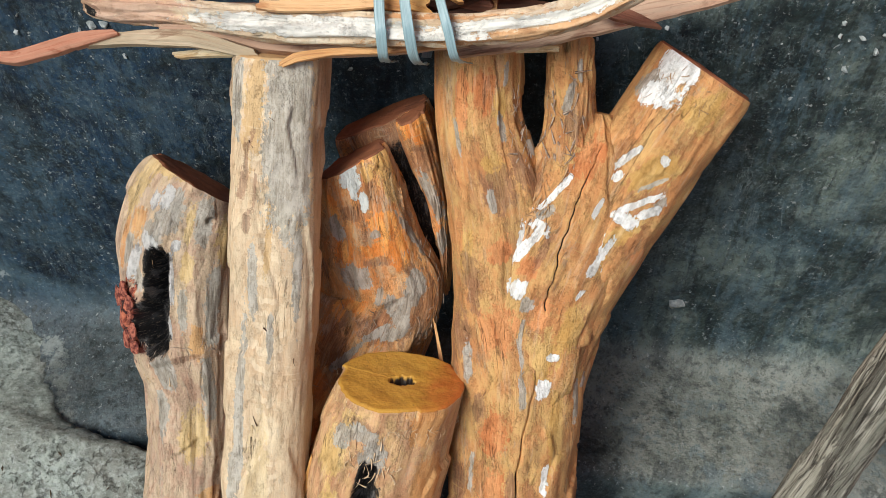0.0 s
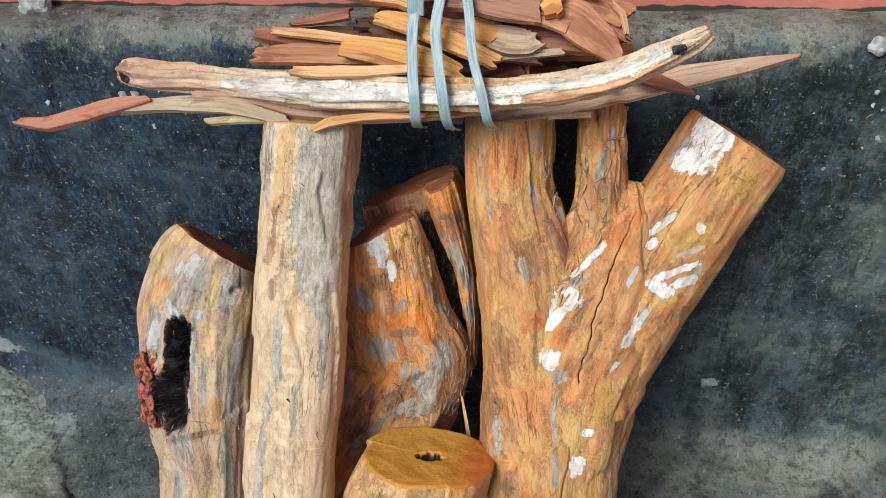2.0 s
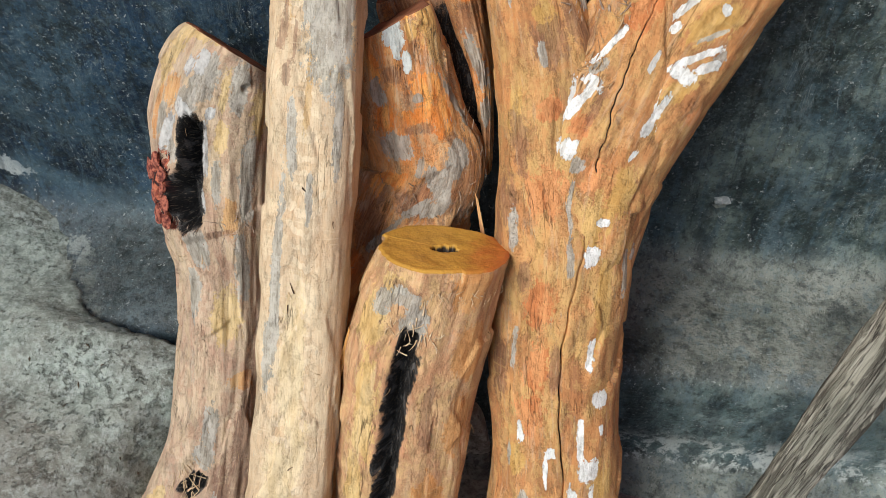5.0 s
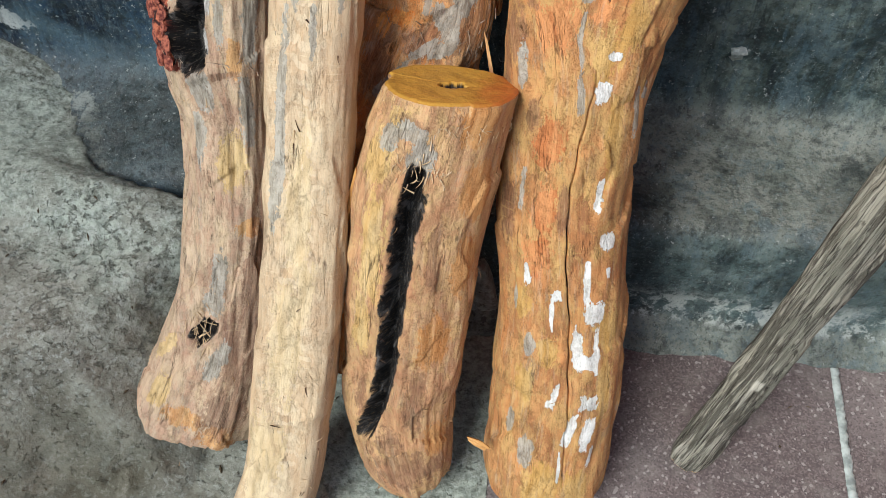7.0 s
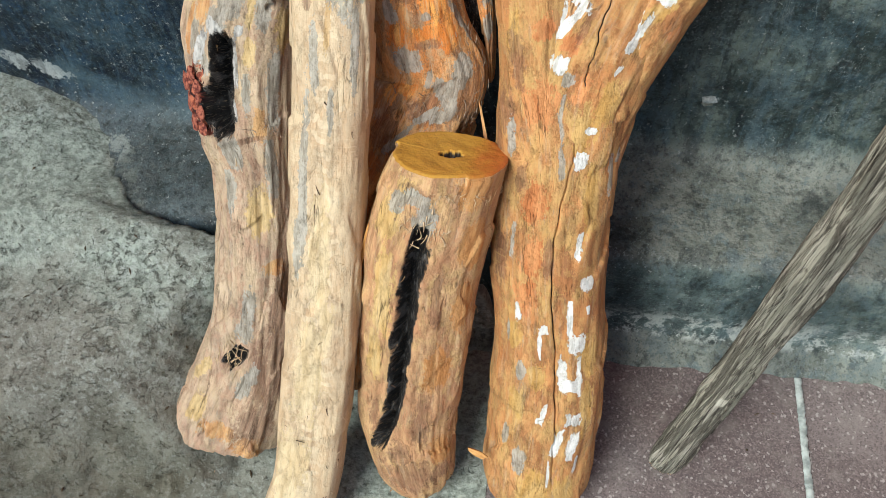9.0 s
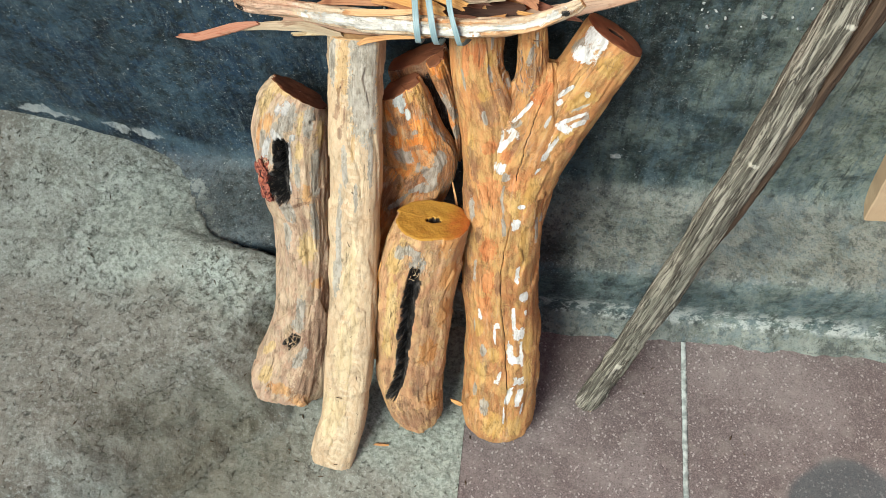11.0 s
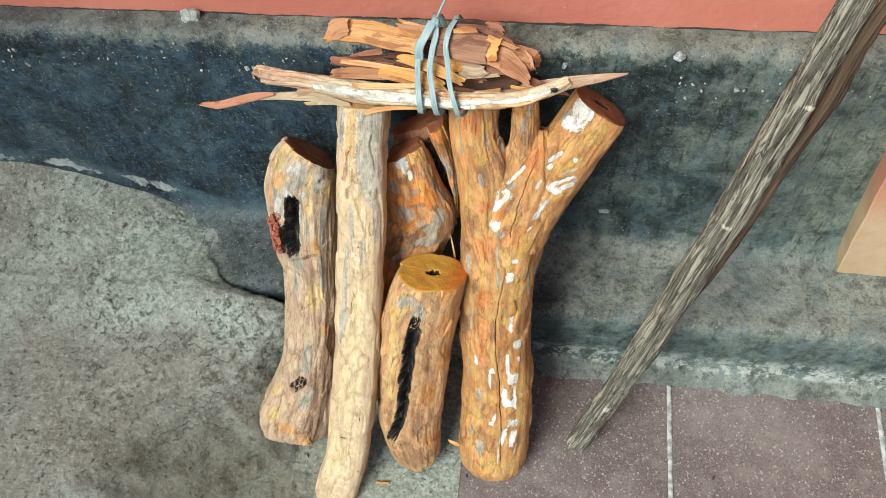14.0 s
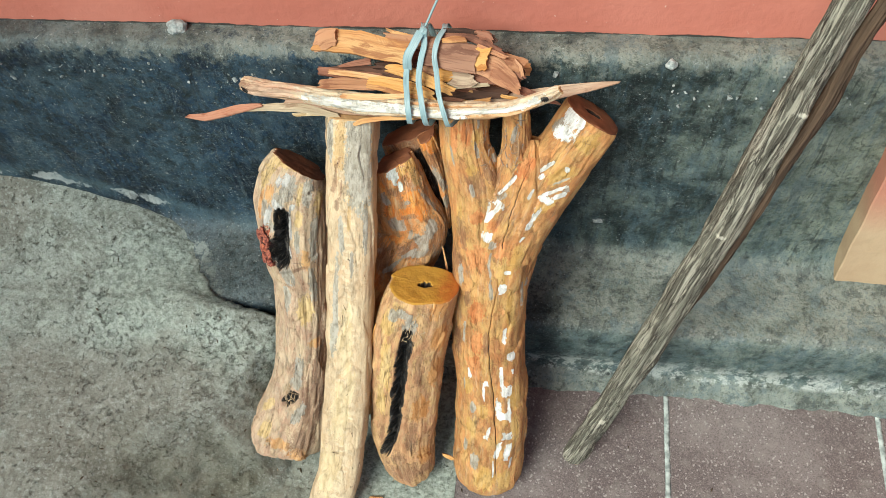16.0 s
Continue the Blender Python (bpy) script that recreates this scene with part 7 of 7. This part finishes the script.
def charred_scales(log):
    """Cracked plates of red charred bark along the rim of the burnt hollow."""
    rng = np.random.RandomState(12)
    for mat, label, spots in ((M_REDCHAR, "red charred bark scale", [(0.734, -34), (0.721, -40), (0.716, -29), (0.705, -38), (0.697, -30), (0.686, -40), (0.679, -30), (0.668, -38), (0.662, -28)]),):
        for s0, t0 in spots:
            bm = bmesh.new()
            c, o, t, _ = tube_at(BURNT, np.array([s0 + rng.normal(0, 0.003)]), np.radians([t0 + rng.normal(0, 2)]), 2.2)
            out = o[0] / np.linalg.norm(o[0])
            m = Matrix((np.cross(out, t[0]), t[0], out)).transposed().to_4x4()
            m.translation = Vector(c[0] + o[0] + out * 0.0055)
            bmesh.ops.create_icosphere(bm, subdivisions=2, radius=1.0)
            w, l = rng.uniform(0.0062, 0.0084), rng.uniform(0.0070, 0.0100)
            for v in bm.verts:
                k = 1 + 0.55 * noise.noise(v.co * 1.4 + Vector((s0 * 90, t0, 0))) + 0.3 * noise.noise(v.co * 4 + Vector((s0 * 90, t0, 3)))
                v.co = m @ Vector((v.co.x * w * k, v.co.y * l * k, v.co.z * 0.0026 * k))
            part("charred_scale", bm, mat, log, label)


def build_fibres():
    fork, post, burnt, short, split = (by_name(k) for k in ("forked_log", "squared_post", "burnt_log", "short_log", "split_log"))
    tuft("fibre_tuft", FORK_W, fork, 0.70, -34, 0.05, 12, 40, 0.012, M_SHRED, 1, 2.3, 0.25, 0.0012)
    tuft("fibre_tuft", FORK_R, fork, 0.86, -20, 0.015, 26, 30, 0.008, M_SHRED, 9, 2.2, 0.3, 0.0009)
    tuft("fibre_tuft", FORK, fork, 0.5, 0, 0.25, 60, 12, 0.008, M_SHRED, 2, 2.1, 0.25, 0.0007)
    tuft("fibre_tuft", SHORT, short, 0.845, -6, 0.022, 14, 46, 0.010, M_FIBRE, 3, 2.1, 0.22, 0.0014)
    tuft("fibre_tuft", SHORT, short, 0.925, 0, 0.006, 40, 60, 0.007, M_FIBRE, 4, 2.1, 0.4, 0.0009)
    tuft("fibre_tuft", SHORT, short, 0.4, 20, 0.2, 45, 26, 0.010, M_SHRED, 5, 2.1, 0.4, 0.0008)
    tuft("fibre_tuft", BURNT, burnt, 0.294, -28, 0.018, 12, 40, 0.018, M_FIBRE, 6, 2.2, 0.10, 0.0012)
    tuft("fibre_tuft", BURNT, burnt, 0.608, -35, 0.012, 18, 16, 0.008, M_FIBRE, 7, 2.2, 0.2, 0.0014)
    tuft("fibre_tuft", BURNT, burnt, 0.4, 0, 0.2, 50, 26, 0.009, M_SHRED, 17, 2.2, 0.4, 0.0008)
    tuft("fibre_tuft", POST, post, 0.35, 0, 0.25, 50, 14, 0.009, M_FIBRE, 8, 3.6, 0.45, 0.0008)
    tuft("fibre_tuft", POST, post, 0.2, 42, 0.12, 6, 22, 0.012, M_FIBRE, 18, 3.6, 0.5, 0.0010)
    tuft("fibre_tuft", SPLIT_F, split, 0.62, 30, 0.08, 34, 40, 0.009, M_BARKFIBRE, 10, 2.3, 0.2, 0.0012)
    tuft("fibre_tuft", FORK_M, fork, 0.62, -30, 0.10, 30, 70, 0.014, M_BARKFIBRE, 32, 2.0, 0.3, 0.0018)
    tuft("fibre_tuft", FORK_M, fork, 0.55, 50, 0.06, 18, 50, 0.018, M_SHRED, 33, 2.0, 0.4, 0.0018)
    tuft("fibre_tuft", FORK, fork, 0.84, 60, 0.04, 12, 40, 0.012, M_BARKFIBRE, 34, 2.1, 0.3, 0.0015)
    tuft("fibre_tuft", BURNT, burnt, 0.645, -10, 0.010, 26, 36, 0.008, M_BARKFIBRE, 35, 2.2, 0.12, 0.0014)
    tuft("fibre_tuft", BURNT, burnt, 0.262, -8, 0.012, 9, 30, 0.020, M_FIBRE, 36, 2.2, 0.15, 0.0014)
    tuft("sliver", POST, post, 0.12, 5, 0.08, 26, 16, 0.013, M_DARKCUT, 37, 3.6, 0.05, 0.0014, along=0.5, label="dark axe nicks")
    tuft("sliver", POST, post, 0.6, 0, 0.2, 30, 16, 0.010, M_DARKCUT, 38, 3.6, 0.05, 0.0011)
    tuft("sliver", SHORT, short, 0.25, 10, 0.15, 26, 16, 0.008, M_DARKCUT, 39, 2.1, 0.05, 0.0012, along=0.3)
    tuft("fibre_tuft", SHORT, short, 0.05, 5, 0.02, 40, 50, 0.010, M_SHRED, 40, 2.1, 0.4, 0.0012)
    tuft("fibre_tuft", SPLIT_F, split, 0.70, 62, 0.05, 12, 40, 0.009, M_BARKFIBRE, 41, 2.3, 0.25, 0.0014)
    tuft("fibre_tuft", SPLIT_F, split, 0.58, 30, 0.05, 30, 50, 0.012, M_BARKFIBRE, 42, 2.3, 0.2, 0.0018)
    charred_scales(burnt)
    # long splinters that stand off
    strip("splinter", [(-0.068, 0.520, 0.425), (-0.058, 0.490, 0.400), (-0.053, 0.462, 0.375), (-0.050, 0.440, 0.350)], [0.002, 0.004, 0.004, 0.002], 0.0018, M_TAN, split, 0, 2.0, n=20, m=5)
    strip("splinter", [(-0.186, 0.36, 0.30), (-0.178, 0.375, 0.335), (-0.170, 0.39, 0.37)], [0.004, 0.006, 0.0015], 0.002, M_ORANGE, short, 0, 3.0, n=20, m=5)
    strip("splinter", [(-0.190, 0.35, 0.29), (-0.180, 0.372, 0.33), (-0.176, 0.385, 0.352)], [0.004, 0.004, 0.001], 0.002, M_TAN, short, 0, 4.0, n=20, m=5)
    strip("splinter", [(-0.052, 0.255, 0.118), (-0.042, 0.252, 0.116), (-0.032, 0.250, 0.110)], [0.003, 0.008, 0.006], 0.003, M_ORANGE, fork, 0, 5.0, n=16, m=5)
    strip("splinter", [(-0.1472, 0.5565, 0.4995), (-0.1377, 0.5585, 0.5025), (-0.1270, 0.5615, 0.5055)], [0.010, 0.011, 0.009], 0.004, M_SALMON, split, 0, 6.0, n=16, m=5, label="pale chip held in the bark")


M_SHRED = plain("tan wood shreds", (0.36, 0.20, 0.09), (0.52, 0.34, 0.18), 220)
M_DARKCUT = plain("dark axe cut", (0.05, 0.025, 0.015), (0.14, 0.075, 0.04), 220)
M_REDCHAR = plain("red charred bark", (0.11, 0.022, 0.018), (0.46, 0.15, 0.095), 260, 0.8, 0.003)
M_BARKFIBRE = plain("grey brown bark fibre", (0.24, 0.16, 0.11), (0.46, 0.36, 0.28), 220)
build_fibres()


def build_litter():
    """Dry needles and bark crumbs strewn over the cement and the tiles."""
    rng = np.random.RandomState(4)
    xs, ys, H = GROUND
    verts, faces = [], []
    for i in range(230):
        x, y = rng.uniform(-1.1, 0.75), rng.uniform(-0.08, 0.66)
        if x > -0.04:
            if y > 0.44 or rng.rand() > 0.16:
                continue
            z = 0.002
        else:
            if y > 0.46 and x > -0.66:
                continue
            z = H[np.clip(np.searchsorted(ys, y), 0, len(ys) - 1), np.clip(np.searchsorted(xs, x), 0, len(xs) - 1)] + 0.0015
        ln, w, a = rng.uniform(0.003, 0.011), rng.uniform(0.0008, 0.0018), rng.uniform(0, math.pi)
        d, e = np.array([math.cos(a), math.sin(a), rng.normal(0, 0.1)]), np.array([-math.sin(a), math.cos(a), 0])
        b = len(verts)
        for q, f in ((-1, 0.3), (0, 1.0), (1, 0.25)):
            p = np.array([x, y, z]) + d * ln * 0.5 * q + np.array([0, 0, 0.0008 * (1 - q * q)])
            verts += [p - e * w * f, p + e * w * f, p + np.array([0, 0, 0.0012 * f])]
        for q in (0, 1):
            for u, v in ((0, 1), (1, 2), (2, 0)):
                faces.append((b + 3 * q + u, b + 3 * q + v, b + 3 * q + 3 + v, b + 3 * q + 3 + u))
    ob = link("litter", verts, faces, M_STRAW)
    tagged(ob, "dry dark plant crumbs strewn over cement and tiles", "litter", "", "stuff")


build_litter()
